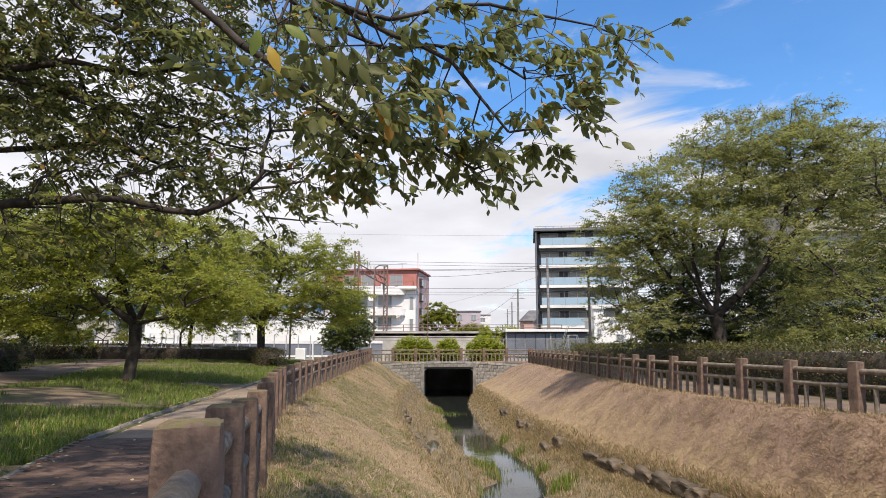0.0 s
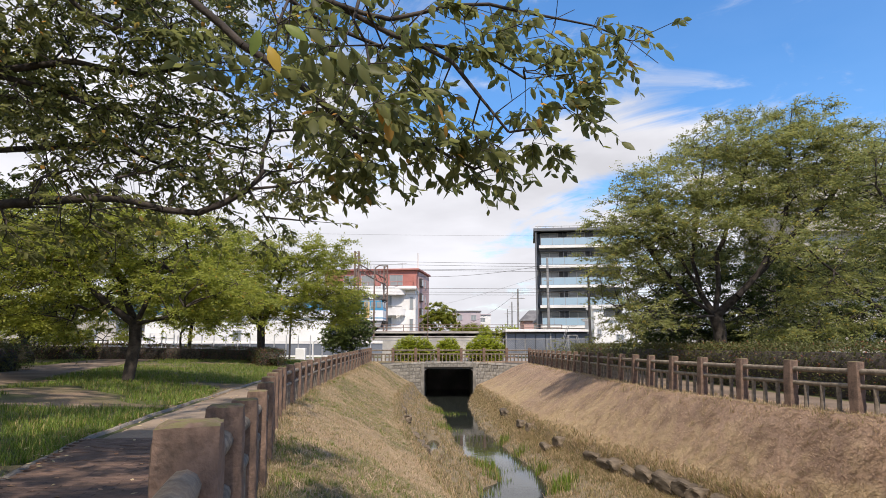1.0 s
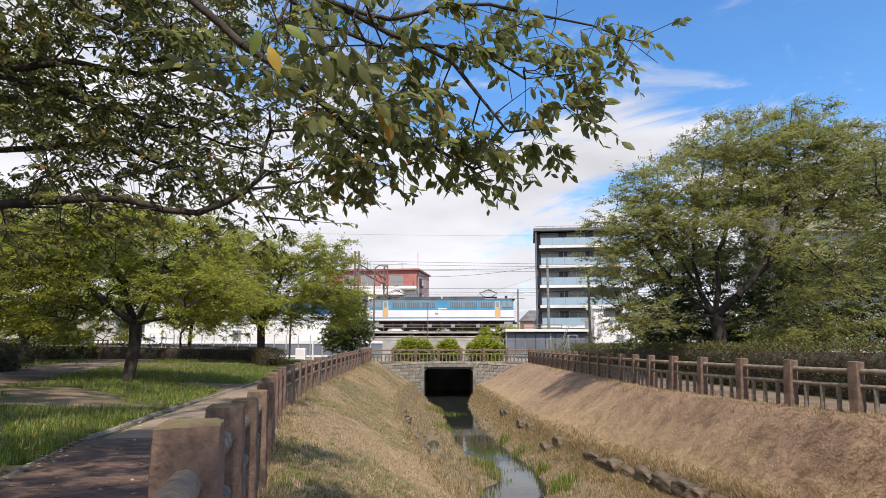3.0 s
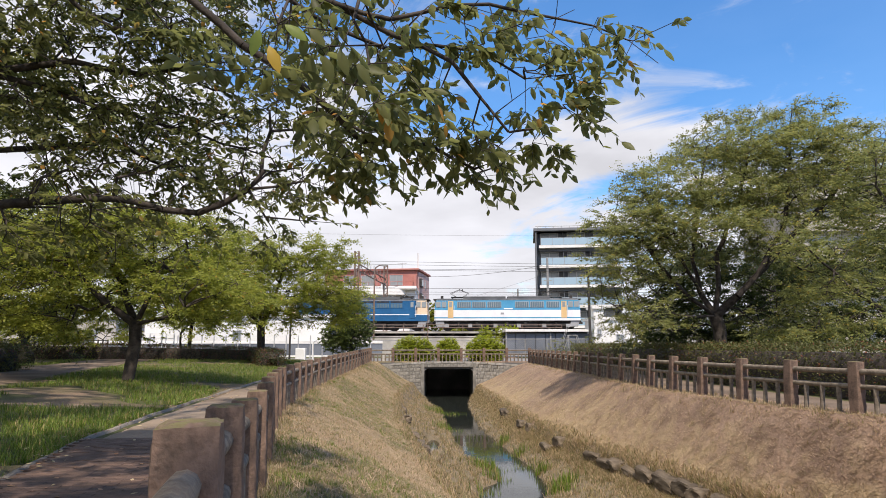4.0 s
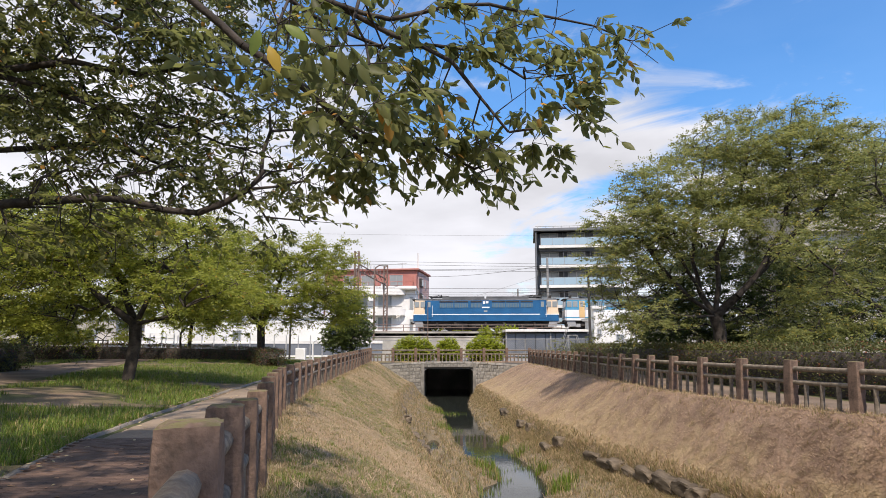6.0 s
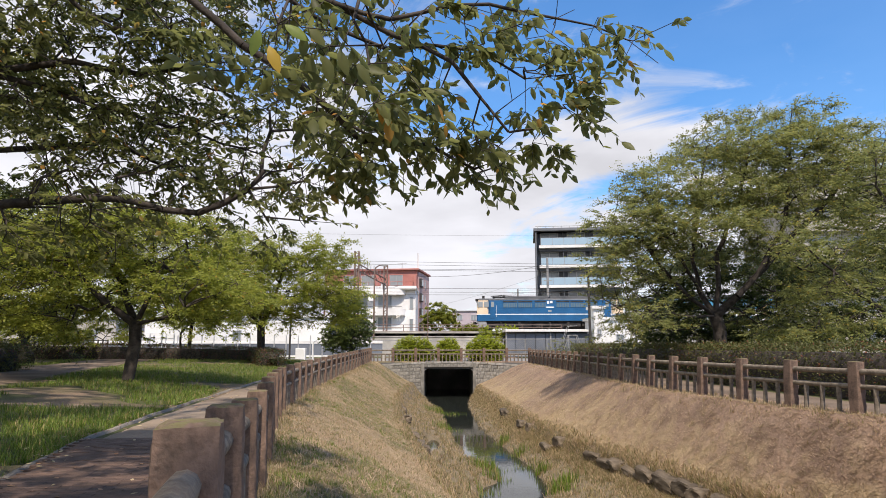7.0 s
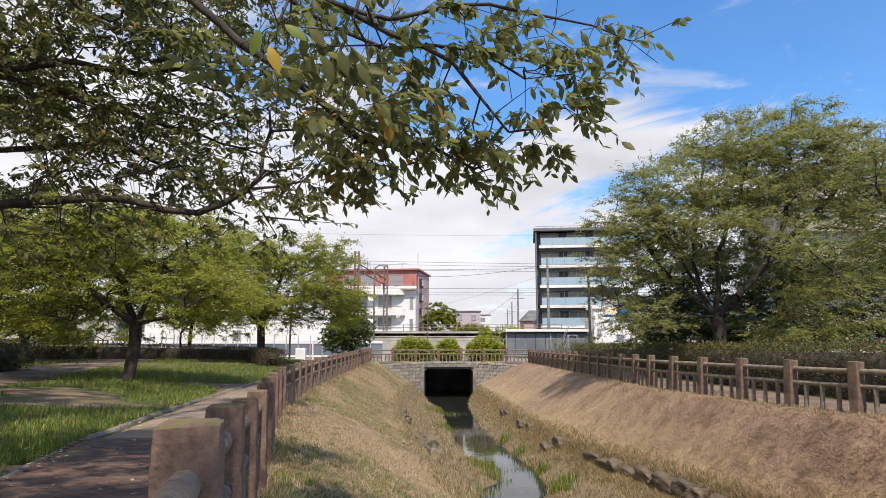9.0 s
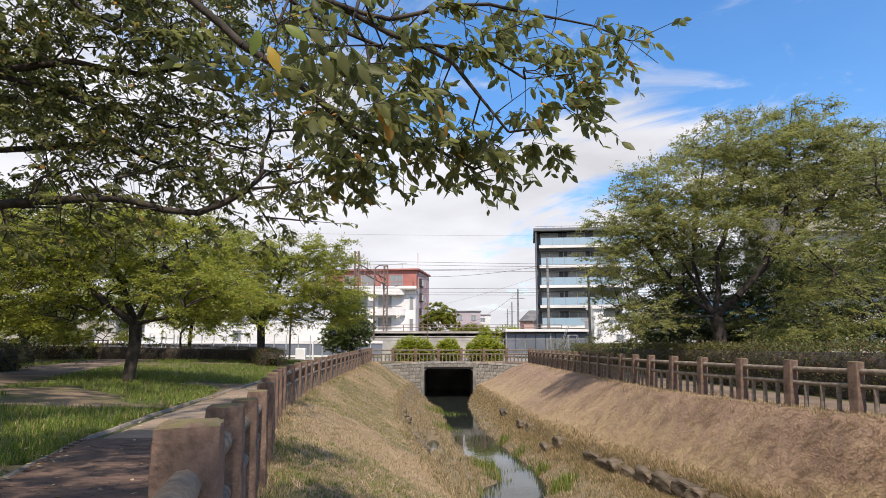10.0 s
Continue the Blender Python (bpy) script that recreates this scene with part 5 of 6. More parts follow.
# unseen tree, added so that its crown shades path and near posts
tree("cherry_tree", "tall unseen cherry tree added so that its crown shades the path", (-8.8, 2.2, 0.1), [(0, (-8.6, 2.3, 1.6), (-8.2, 2.5, 2.6)), (2, (-6.2, 3.2, 4.2), (-4.2, 2.2, 4.6), (-1.4, 0.2, 4.6)), (2, (-8, 6, 4.8)), (2, (-9.5, 0, 4.6))],
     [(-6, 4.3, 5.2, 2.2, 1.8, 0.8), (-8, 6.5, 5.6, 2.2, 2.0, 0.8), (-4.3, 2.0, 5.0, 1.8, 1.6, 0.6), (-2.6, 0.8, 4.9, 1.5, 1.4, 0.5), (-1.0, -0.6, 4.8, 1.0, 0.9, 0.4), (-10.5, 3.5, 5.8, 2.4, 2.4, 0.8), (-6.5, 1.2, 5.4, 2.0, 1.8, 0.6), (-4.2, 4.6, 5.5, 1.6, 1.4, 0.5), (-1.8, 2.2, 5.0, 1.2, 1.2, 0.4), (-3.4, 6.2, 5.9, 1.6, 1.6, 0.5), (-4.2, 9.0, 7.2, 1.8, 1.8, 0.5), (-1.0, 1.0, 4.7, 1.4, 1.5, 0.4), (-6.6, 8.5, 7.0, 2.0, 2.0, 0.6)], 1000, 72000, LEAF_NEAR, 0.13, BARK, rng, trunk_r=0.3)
# added tree, mostly out of view, that casts shade on the side path
tree("dark_tree", "broad dark tree added mostly out of view to shade the side path", (-19, 15, 0.1), [(0, (-19, 15, 1.8), (-18.8, 15, 2.8)), (2, (-16.5, 16, 5)), (2, (-20, 18, 5.4)), (2, (-19, 12, 5))],
     [(-17.5, 16.5, 6.2, 2.8, 3, 1.2), (-20, 19, 6.4, 3.4, 3.2, 1.4), (-19, 13, 6, 3, 3, 1.2), (-17.5, 20.5, 6.3, 2.4, 2.4, 1.0), (-15.3, 21.5, 6.3, 2.0, 2.2, 0.9), (-16.2, 26, 6.2, 2.4, 2.6, 1.1), (-18.5, 31.5, 5.8, 2.8, 2.8, 1.2)], 480, 40000, LEAF_DARK, 0.16, BARK, rng, trunk_r=0.32)

tree("far_tree", "low green trees along the far side of the railway", (4.6, 100, 0.05), [(0, (4.6, 100, 2))], [(4.6, 100, 2.8, 2.6, 1.6, 1.5), (7.4, 100, 2.6, 2.0, 1.6, 1.3), (2.2, 100, 2.4, 1.6, 1.4, 1.2)], 240, 20000, LEAF_MID, 0.28, BARK, rng, trunk_r=0.25, plates=0)


def hanging_leaves():
    """A few large leaves that hang nearest, on short stalks from the low twigs."""
    host = bpy.data.objects["overhanging_cherry_tree"]
    o = np.array(host.location)
    pale = leaf_mat("pale_leaf", (0.20, 0.27, 0.06), (0.24, 0.30, 0.07), None, 0.02, 0.55)
    yellow = leaf_mat("yellow_leaf", (0.45, 0.30, 0.04), (0.48, 0.33, 0.05), None, 0.02, 0.5)
    rows = (((-0.75, 2.5, 2.44), (-0.35, 0.1, -1.0), 0.118, pale), ((-0.71, 2.5, 2.37), (0.45, 0.0, -1.0), 0.125, yellow), ((-0.56, 2.6, 2.37), (0.0, 0.2, -1.0), 0.11, LEAF_NEAR), ((-0.44, 2.6, 2.4), (0.35, 0.1, -0.9), 0.12, LEAF_NEAR),
            ((-0.36, 2.6, 2.34), (0.5, 0.1, -0.8), 0.11, LEAF_NEAR), ((-0.5, 2.6, 2.37), (0.25, 0.1, -1.0), 0.12, LEAF_NEAR), ((-0.65, 2.5, 2.46), (0.9, 0.1, -0.5), 0.12, pale), ((-0.56, 2.5, 2.46), (0.7, 0.1, -0.7), 0.12, LEAF_NEAR))
    r = np.random.default_rng(5)
    for at, way, size, m in rows:
        me = leaves("leaf", np.array([at]) - o, np.array([way]), np.array([size]), m, r, True, 0.9, (0.25, -1.0, 0.35))
        lf = new("leaf", me)
        lf.parent = host
        a = Vector(at) - host.location
        part("stalk", rod([a, a + Vector((0.02, 0.03, 0.07)), a + Vector((0.05, 0.1, 0.16))], 0.0015, 4), BARK, host)


hanging_leaves()


def hedge(name, label, pts, width, h0, h1, n, leaf, size, rng, z0):
    """A clipped hedge along plan points: a twiggy core and a skin of leaves."""
    pts = np.array(pts, float)
    seg = np.linalg.norm(np.diff(pts, axis=0), axis=1)
    cum = np.concatenate([[0], np.cumsum(seg)])
    ob = thing(name, label, "hedge", (*pts[0], z0))
    o = np.array((*pts[0], z0))

    def at(s):
        return np.stack([np.interp(s, cum, pts[:, 0]), np.interp(s, cum, pts[:, 1])], -1)

    def side(s):
        d = unit(at(s + 0.3) - at(s - 0.3))
        return np.stack([d[..., 1], -d[..., 0]], -1)

    ss = np.linspace(0.45, cum[-1] - 0.45, max(8, int(cum[-1] / 0.6)))
    verts, faces = [], []
    prof = [(-0.40, 0.0), (-0.42, 0.55), (-0.34, 0.88), (0.34, 0.88), (0.42, 0.55), (0.40, 0.0)]
    for s in ss:
        c, w = at(s), side(s)
        hh = np.interp(s, [0, cum[-1]], [h0, h1])
        e = 0.55 if s in (ss[0], ss[-1]) else 1.0
        for a, b in prof:
            a, b = a * e, b * e
            verts.append((*(c + w * a * width), z0 + hh * b))
    k = len(prof)
    for j in range(len(ss) - 1):
        for q in range(k - 1):
            a = j * k + q
            faces.append((a, a + 1, a + k + 1, a + k))
    core = new("core", raw_mesh("core", np.array(verts) - o, faces, BARK))
    core.parent = ob
    s = np.where(rng.uniform(0, 1, n) < 0.05, rng.choice([0.1, cum[-1] - 0.1], n), rng.uniform(0, cum[-1], n))
    u = rng.uniform(0, 3, n)           # front, top, back
    hh = np.interp(s, [0, cum[-1]], [h0, h1])
    bump = 0.06 * np.sin(s * 2.1) + 0.05 * np.sin(s * 5.3 + 1)
    off = np.where(u < 1, -0.5, np.where(u < 2, (u - 1.5), 0.5)) * width * (1 + bump)
    z = np.where(u < 1, u, np.where(u < 2, 1.0, u - 2)) * hh * (1 + 0.6 * bump)
    p = at(s) + side(s) * off[:, None]
    end = (s < 0.25) | (s > cum[-1] - 0.25)
    p = np.where(end[:, None], at(s) + side(s) * (rng.uniform(-0.5, 0.5, n) * width)[:, None], p)
    z = np.where(end, rng.uniform(0, 1, n) * hh, z)
    loc = np.concatenate([p, (z0 + z)[:, None]], 1) + rng.normal(0, 0.05, (n, 3))
    ways = rng.normal(0, 0.7, (n, 3)) + np.array((0, 0, 0.35))
    ways[:, :2] += side(s) * (off / width)[:, None] * 1.2
    fo = new("foliage", leaves("foliage", loc - o, ways, size * rng.uniform(0.6, 1.2, n), leaf, rng, False, 0.3))
    fo.parent = ob
    return ob


hedge("hedge", "long clipped dark green hedge beside a path", [(float(right_fence(y)) + 3.0, y) for y in (6, 8, 10, 12, 14, 17, 20, 26, 32, 38, 43)], 1.1, 1.14, 1.16, 60000, LEAF_HEDGE, 0.075, rng, -0.02)
hedge("hedge", "clipped reddish green hedge behind the lawn", [(-27, 41.5), (-20, 41), (-14, 40), (-10.5, 37.5), (-8.6, 33.5)], 1.2, 1.25, 0.8, 22000, LEAF_HEDGE_LEFT, 0.09, rng, 0.06)
hedge("hedge", "shaded dark hedge by the side path", [(-19, 21.5), (-17.2, 23.5), (-17.6, 27)], 1.6, 1.05, 1.1, 9000, LEAF_HEDGE, 0.09, rng, 0.06)
hedge("hedge", "low shaded hedge at the far path", [(-27, 31), (-22, 33.5), (-21.6, 35)], 1.6, 1.5, 1.3, 3000, LEAF_HEDGE, 0.1, rng, 0.06)

# ---- the town behind the railway ----


def window(parent, x, y, z, w, h, mullions=1, frame_mat=None, turn=0.0, glass=None):
    """A framed window set into a wall that faces -y (or turned about z)."""
    m = Matrix.Translation((x, y, z)) @ Matrix.Rotation(turn, 4, "Z")
    fr = part("window", boxes(((0, 0, h / 2), (w + 0.1, 0.08, 0.07)), ((0, 0, -h / 2), (w + 0.1, 0.12, 0.07)), ((-w / 2, 0, 0), (0.07, 0.08, h)), ((w / 2, 0, 0), (0.07, 0.08, h)),
                              *[((-w / 2 + w * (k + 1) / (mullions + 1), 0, 0), (0.06, 0.07, h)) for k in range(mullions)]), frame_mat or ALU, parent, m=m)
    part("pane", boxes(((0, 0.02, 0), (w, 0.03, h))), glass or PANE, fr)
    return fr


def white_block():
    ob = thing("apartment_block", "white rendered low apartment block with rounded corner balconies", "building", (-7.36, 91, 1.16))
    part("plinth", boxes(((-2.7, 5, -0.3), (12.4, 8.8, 0.8))), CONCRETE, ob)
    ob.location.z = 0.45
    x0, x1 = -9.0, 3.55
    part("wall", boxes((((x0 + x1) / 2, 5, 4.2), (x1 - x0, 9.0, 8.4)), bevel=0.25), WHITE, ob)
    bm = boxes((((x0 + x1) / 2, 4.7, 8.65), (x1 - x0 + 0.2, 10.2, 0.5)), bevel=0.12)
    part("roof", bm, WHITE, ob)
    for z in (2.3, 5.3, 8.15):
        bm = bmesh.new()
        n = 10
        arc = [k / n * math.pi / 2 for k in range(n + 1)]
        outer = [(x0, -0.5)] + [(0.6 + 1.5 * math.sin(a), -0.5 + 1.0 * (1 - math.cos(a))) for a in arc]
        inner = [(x0, -0.38)] + [(0.6 + 1.38 * math.sin(a), -0.38 + 0.88 * (1 - math.cos(a))) for a in arc]
        rows = [[bm.verts.new((x, y, zz)) for x, y in line_] for line_ in (outer, inner) for zz in (z - 0.5, z + 0.45)]
        for a in range(len(outer) - 1):
            for p, q in ((0, 1), (1, 3), (3, 2), (2, 0)):
                bm.faces.new((rows[p][a], rows[p][a + 1], rows[q][a + 1], rows[q][a]))
        bmesh.ops.recalc_face_normals(bm, faces=bm.faces)
        bal = part("balcony", bm, WHITE, ob)
        part("balcony_rail", rod([(x0, -0.55, z + 0.72), (0.5, -0.55, z + 0.72), (1.6, -0.2, z + 0.72)], 0.03, 6), UNDER, bal)
        part("slab", boxes((((x0 + 0.8) / 2, 0.0, z - 0.5), (0.8 - x0, 0.9, 0.12))), WHITE, bal)
    for z in (3.7, 6.8):
        for x in (-0.8, -4.2, -7):
            window(ob, x, 0.46, z, 1.9, 1.7)
        part("air_conditioner", boxes(((-2.6, -0.55, z + 0.3), (0.85, 0.4, 0.65)), bevel=0.03), LOCOWHITE, ob)
        window(ob, x1 - 0.62, 0.46, z - 0.2, 0.45, 1.6, 0)
        window(ob, x1 + 0.02, 3.5, z - 0.2, 0.9, 1.5, 0, turn=math.pi / 2)
    return ob


def red_block():
    ob = thing("apartment_block", "red-brown tiled apartment block with pink side wall", "building", pose(-4.85, 121, 0.05, 0, 0, -9))
    part("wall", boxes(((-9, 6, 7.5), (18, 11.9, 15)), bevel=0.05), RED, ob)
    part("side_wall", boxes(((0.06, 6.3, 7.4), (0.16, 11.0, 14.8))), PINK, ob, "pink tiled side wall")
    part("roof", boxes(((-9, 6, 15.15), (18.8, 12.8, 0.35)), bevel=0.08), RED, ob)
    for z in (3.5, 6.3, 9.1, 11.9):
        part("floor_band", boxes(((-9, -0.5, z - 0.15), (18, 1.0, 0.28)), bevel=0.02), RED, ob)
        for x in (-4, -9.5, -13):
            window(ob, x, -0.02, z + 1.25, 2.4, 1.9)
        part("balcony_rail", rod([(-18, -0.95, z + 0.9), (-0.1, -0.95, z + 0.9)], 0.04, 6), RED, ob)
        for x in np.arange(-17.5, 0, 1.4):
            part("baluster", rod([(x, -0.95, z), (x, -0.95, z + 0.9)], 0.025, 5), RED, ob)
        part("air_conditioner", boxes(((-6.3, -0.5, z + 0.4), (0.9, 0.4, 0.7)), bevel=0.03), LOCOWHITE, ob)
        bw = part("bay_window", boxes(((0.32, 2.6, z + 0.9), (0.5, 2.0, 1.6)), bevel=0.12), UNDER, ob)
        part("pane", boxes(((0.56, 2.6, z + 0.9), (0.06, 1.6, 1.2))), PANE, bw)
        window(ob, 0.16, 7.6, z + 0.9, 0.7, 1.4, 0, turn=math.pi / 2)
    part("corner_column", boxes(((-0.2, -0.75, 7), (0.5, 0.5, 14)), bevel=0.04), RED, ob)
    part("chimney", rod([(-0.4, 3, 15.3), (-0.4, 3, 18.6)], 0.16, 10), WHITE, ob)
    for x, h in ((-16.2, 3.0), (-12.4, 2.6), (-4.0, 1.8)):
        an = part("antenna", rod([(x, 5, 15.3), (x, 5, 15.3 + h)], 0.05, 6), STEEL, ob)
        part("crossbar", rod([(x - 0.9, 5, 15.1 + h), (x + 0.9, 5, 15.1 + h)], 0.035, 5), STEEL, an)
        for k in range(4):
            part("element", rod([(x - 0.7 + 0.45 * k, 4.5, 15.1 + h), (x - 0.7 + 0.45 * k, 5.5, 15.1 + h)], 0.025, 5), STEEL, an)
    return ob


def modern_block():
    ob = thing("apartment_block", "charcoal apartment block with white slabs and blue glass balconies", "building", pose(14.0, 97, 0.05, 0, 0, -7.5))
    W = 12.5
    part("wall", boxes(((W / 2, 6.5, 9.0), (W, 9.5, 18.0))), CHAR, ob)
    part("side_fin", boxes(((0.06, 0.9, 9.1), (0.16, 2.2, 18.2)), bevel=0.03), CHAR, ob)
    part("roof", boxes(((W / 2, 5.6, 18.35), (W + 0.6, 12.0, 0.45)), bevel=0.05), CHAR, ob)
    part("roof_rail", boxes(((W / 2, -0.1, 18.85), (W, 0.06, 0.06)), *[((x, -0.1, 18.7), (0.05, 0.05, 0.3)) for x in np.arange(0.3, W, 1.2)]), STEEL, ob)
    for k in range(6):
        z = 0.75 + 3.0 * k
        part("slab", boxes(((W / 2 + 0.3, 0.9, z), (W - 0.4, 2.3, 0.42)), bevel=0.02), WHITE, ob)
        part("soffit_beam", boxes(((W / 2 + 0.3, 1.2, z + 2.55), (W - 0.5, 1.6, 0.35))), CHAR, ob)
        for j in range(7):
            x = 0.75 + 1.72 * j
            bp = part("balcony_panel", boxes(((x + 0.86, -0.16, z + 0.78), (1.66, 0.03, 1.05))), BLUEPANE, ob)
            part("rail_post", boxes(((x, -0.13, z + 0.78), (0.05, 0.06, 1.15)), ((x + 0.86, -0.13, z + 1.33), (1.72, 0.06, 0.05))), STEEL, bp)
        for j in range(3):
            window(ob, 2.1 + 4.0 * j, 1.72, z + 1.35, 2.6, 2.0, 1, LOCOWHITE if j == 1 else ALU)
            part("partition", boxes(((4.1 + 4.0 * j, 1.0, z + 1.4), (0.06, 1.5, 2.3))), CHAR, ob)
    return ob


def simple_block(name, label, at, size, wall, roof_mat, cols, rows_, wz=1.1, ww=1.3, wh=1.2, hip=False, turn=0.0, balconies=False):
    ob = thing(name, label, "building", Matrix.Translation(at) @ Matrix.Rotation(turn, 4, "Z"))
    w, d, h = size
    part("wall", boxes(((0, d / 2, h / 2), (w, d, h))), wall, ob)
    bm = bmesh.new()
    if hip:
        a = [bm.verts.new(p) for p in ((-w / 2 - 0.4, -0.4, h), (w / 2 + 0.4, -0.4, h), (w / 2 + 0.4, d + 0.4, h), (-w / 2 - 0.4, d + 0.4, h))]
        b = [bm.verts.new((x, d / 2, h + 0.35 * d)) for x in (-w * 0.22, w * 0.22)]
        for f in ((a[0], a[1], b[1], b[0]), (a[1], a[2], b[1]), (a[2], a[3], b[0], b[1]), (a[3], a[0], b[0]), (a[3], a[2], a[1], a[0])):
            bm.faces.new(f)
    else:
        box(bm, (0, d / 2, h + 0.12), (w + 0.4, d + 0.4, 0.26), bevel=0.03)
    part("roof", bm, roof_mat, ob)
    step = h / rows_
    for r in range(rows_):
        for c in range(cols):
            x = -w / 2 + w * (c + 0.5) / cols
            window(ob, x, -0.02, step * (r + 0.5) + 0.1, ww, wh)
        if balconies:
            part("balcony", boxes(((0, -0.7, step * r + 0.55), (w - 0.5, 0.12, 1.1)), ((0, -0.35, step * r), (w - 0.5, 0.8, 0.15)), bevel=0.01), wall, ob)
    return ob


white_block()
red_block()
modern_block()
simple_block("apartment_house", "small lilac flat-roofed apartment house far behind the line", (5.8, 160, 0.05), (6.8, 8, 9.2), LILAC, ROOFGREY, 2, 3)
simple_block("apartment_house", "pale grey apartment house beside a lilac one", (10.0, 165, 0.05), (4.0, 8, 8.6), WHITE, LILAC, 1, 3, balconies=True)
simple_block("house", "brown house with a grey hipped roof", (17.6, 122, 0.05), (5.0, 6, 5.6), PINK, ROOFGREY, 1, 2, hip=True)
simple_block("house", "white walled house with a dark roof", (18.6, 112, 0.05), (4.2, 6, 5.0), WHITE, ROOFGREY, 1, 2, hip=True)
simple_block("apartment_block", "large pale apartment block seen through the tree", (47.6, 64, 0.05), (24, 12, 18.5), BEIGE, ROOFGREY, 6, 6, ww=2.2, wh=1.8, balconies=True)
simple_block("warehouse", "long low white building behind the hedge", (-19.5, 62, 0.05), (17.5, 6, 3.7), WHITE, WHITE, 1, 1, ww=0.8, wh=1.0)
simple_block("warehouse", "pale low building behind the park trees", (-38, 62, 0.05), (14, 6, 3.6), BEIGE, WHITE, 3, 1)
simple_block("shed", "small white shed at the end of the fence", (16.2, 60, 0.05), (4.6, 4, 3.4), WHITE, WHITE, 1, 1, ww=0.7, wh=0.5)
simple_block("gatehouse", "narrow white wall tower near the street", (13.8, 57.8, 0.05), (0.9, 2.0, 4.3), WHITE, WHITE, 1, 1, ww=0.3, wh=0.5)


def low_store():
    ob = thing("bicycle_shelter", "low shelter with a white flat roof and slate panels", "shelter", (9.7, 59, 0.05))
    part("roof", boxes(((0, 1.6, 2.4), (8.2, 3.6, 0.22)), bevel=0.03), WHITE, ob)
    for k in range(9):
        part("panel", boxes(((-3.6 + 0.9 * k, 0.2, 1.1), (0.86, 0.06, 2.1)), bevel=0.01), NAVY, ob)
    for x in (-4.0, 0, 4.0):
        part("column", boxes(((x, 0.1, 1.15), (0.12, 0.12, 2.3))), STEEL, ob)
    part("back_wall", boxes(((0, 3.2, 1.15), (8.0, 0.1, 2.3))), NAVY, ob)


low_store()


def wire_fence(name, label, x0, x1, y, h, gap, mat_, mid_rails=(0.15, 1.0), mesh=True):
    ob = thing(name, label, "fence", (x0, y, 0.05))
    n = max(1, round((x1 - x0) / gap))
    g = (x1 - x0) / n
    pm = mesh_of("post", boxes(((0, 0, h / 2), (0.07, 0.07, h))), mat_)
    for k in range(n + 1):
        share("post", pm, ob, Matrix.Translation((k * g, 0, 0)))
    for u in mid_rails:
        part("rail", rod([(0, 0, h * u), (x1 - x0, 0, h * u)], 0.03, 6), mat_, ob)
    if mesh:
        bm = bmesh.new()
        s = 0.16
        for k in np.arange(0, x1 - x0, s):
            for dx in (-h, h):
                a, b = Vector((k, 0, 0.06)), Vector((k + dx, 0, h))
                if 0 <= b.x <= x1 - x0:
                    tube(bm, [a, b], 0.0035, 3, False)
        part("wire_mesh", bm, mat_, ob, kind="stuff")
    return ob


wire_fence("wire_fence", "grey chain-link fence along the street", 5.1, 12.5, 55.6, 1.6, 1.9, STEEL)
wire_fence("wire_fence", "pale green chain-link fence before the railway wall", -6.2, 4.8, 57.5, 1.5, 2.2, STEEL)
wire_fence("railing", "thin steel railing along the railway wall", -32, 12, 66.1, 0.75, 2.0, RUST, (0.98, 0.6), False)
bpy.data.objects["railing"].matrix_basis.translation.z = 2.45
ws = thing("panel_fence", "slate panel fence on white posts behind the hedge", "fence", (-29, 54.5, 0.05))
for k in range(24):
    part("panel", boxes(((0.5 + k, 0, 0.75), (0.96, 0.05, 0.95)), bevel=0.01), NAVY, ws)
    part("post", boxes(((k, -0.06, 0.95), (0.08, 0.08, 1.9))), ALU, ws)
part("top_rail", boxes(((12, -0.06, 1.36), (24, 0.06, 0.2))), WHITE, ws)
wire_fence("railing", "black bar railing beside the side path", -31, -24, 47, 1.5, 0.35, UNDER, (0.15, 0.95), False)
wire_fence("railing", "white tubular guard railing near the street", -24.2, -20.5, 50, 2.0, 0.9, LOCOWHITE, (0.4, 0.6, 0.8, 0.98), False)

# ---- poles and wires ----


def pole(name, label, x, y, z0, h, r, material, arms=(), insul=True):
    ob = thing(name, label, "pole", (x, y, z0))
    part("shaft", rod([(0, 0, -0.2), (0, 0, h * 0.5), (0, 0, h)], [r, r * 0.85, r * 0.7], 10), material, ob, smooth=True)
    for z, half in arms:
        a = part("crossarm", boxes(((0, 0, z), (2 * half, 0.09, 0.09))), STEEL, ob)
        if insul:
            for k in (-0.9, -0.45, 0.45, 0.9):
                part("insulator", rod([(k * half, 0, z + 0.04), (k * half, 0, z + 0.28)], [0.06, 0.04], 6), LOCOWHITE, a)
    return ob


def lattice_mast(label, x, y, z0, h, w):
    ob = thing("catenary_mast", label, "mast", (x, y, z0))
    for sx in (-1, 1):
        for sy in (-1, 1):
            part("leg", boxes(((sx * w / 2, sy * w / 2, h / 2), (0.13, 0.13, h))), RUST, ob)
    n = int(h / (w * 0.8))
    for k in range(n):
        z = h * k / n
        for sy in (-1, 1):
            s = 1 if k % 2 else -1
            part("brace", rod([(-s * w / 2, sy * w / 2, z), (s * w / 2, sy * w / 2, z + h / n)], 0.03, 5), RUST, ob)
    return ob


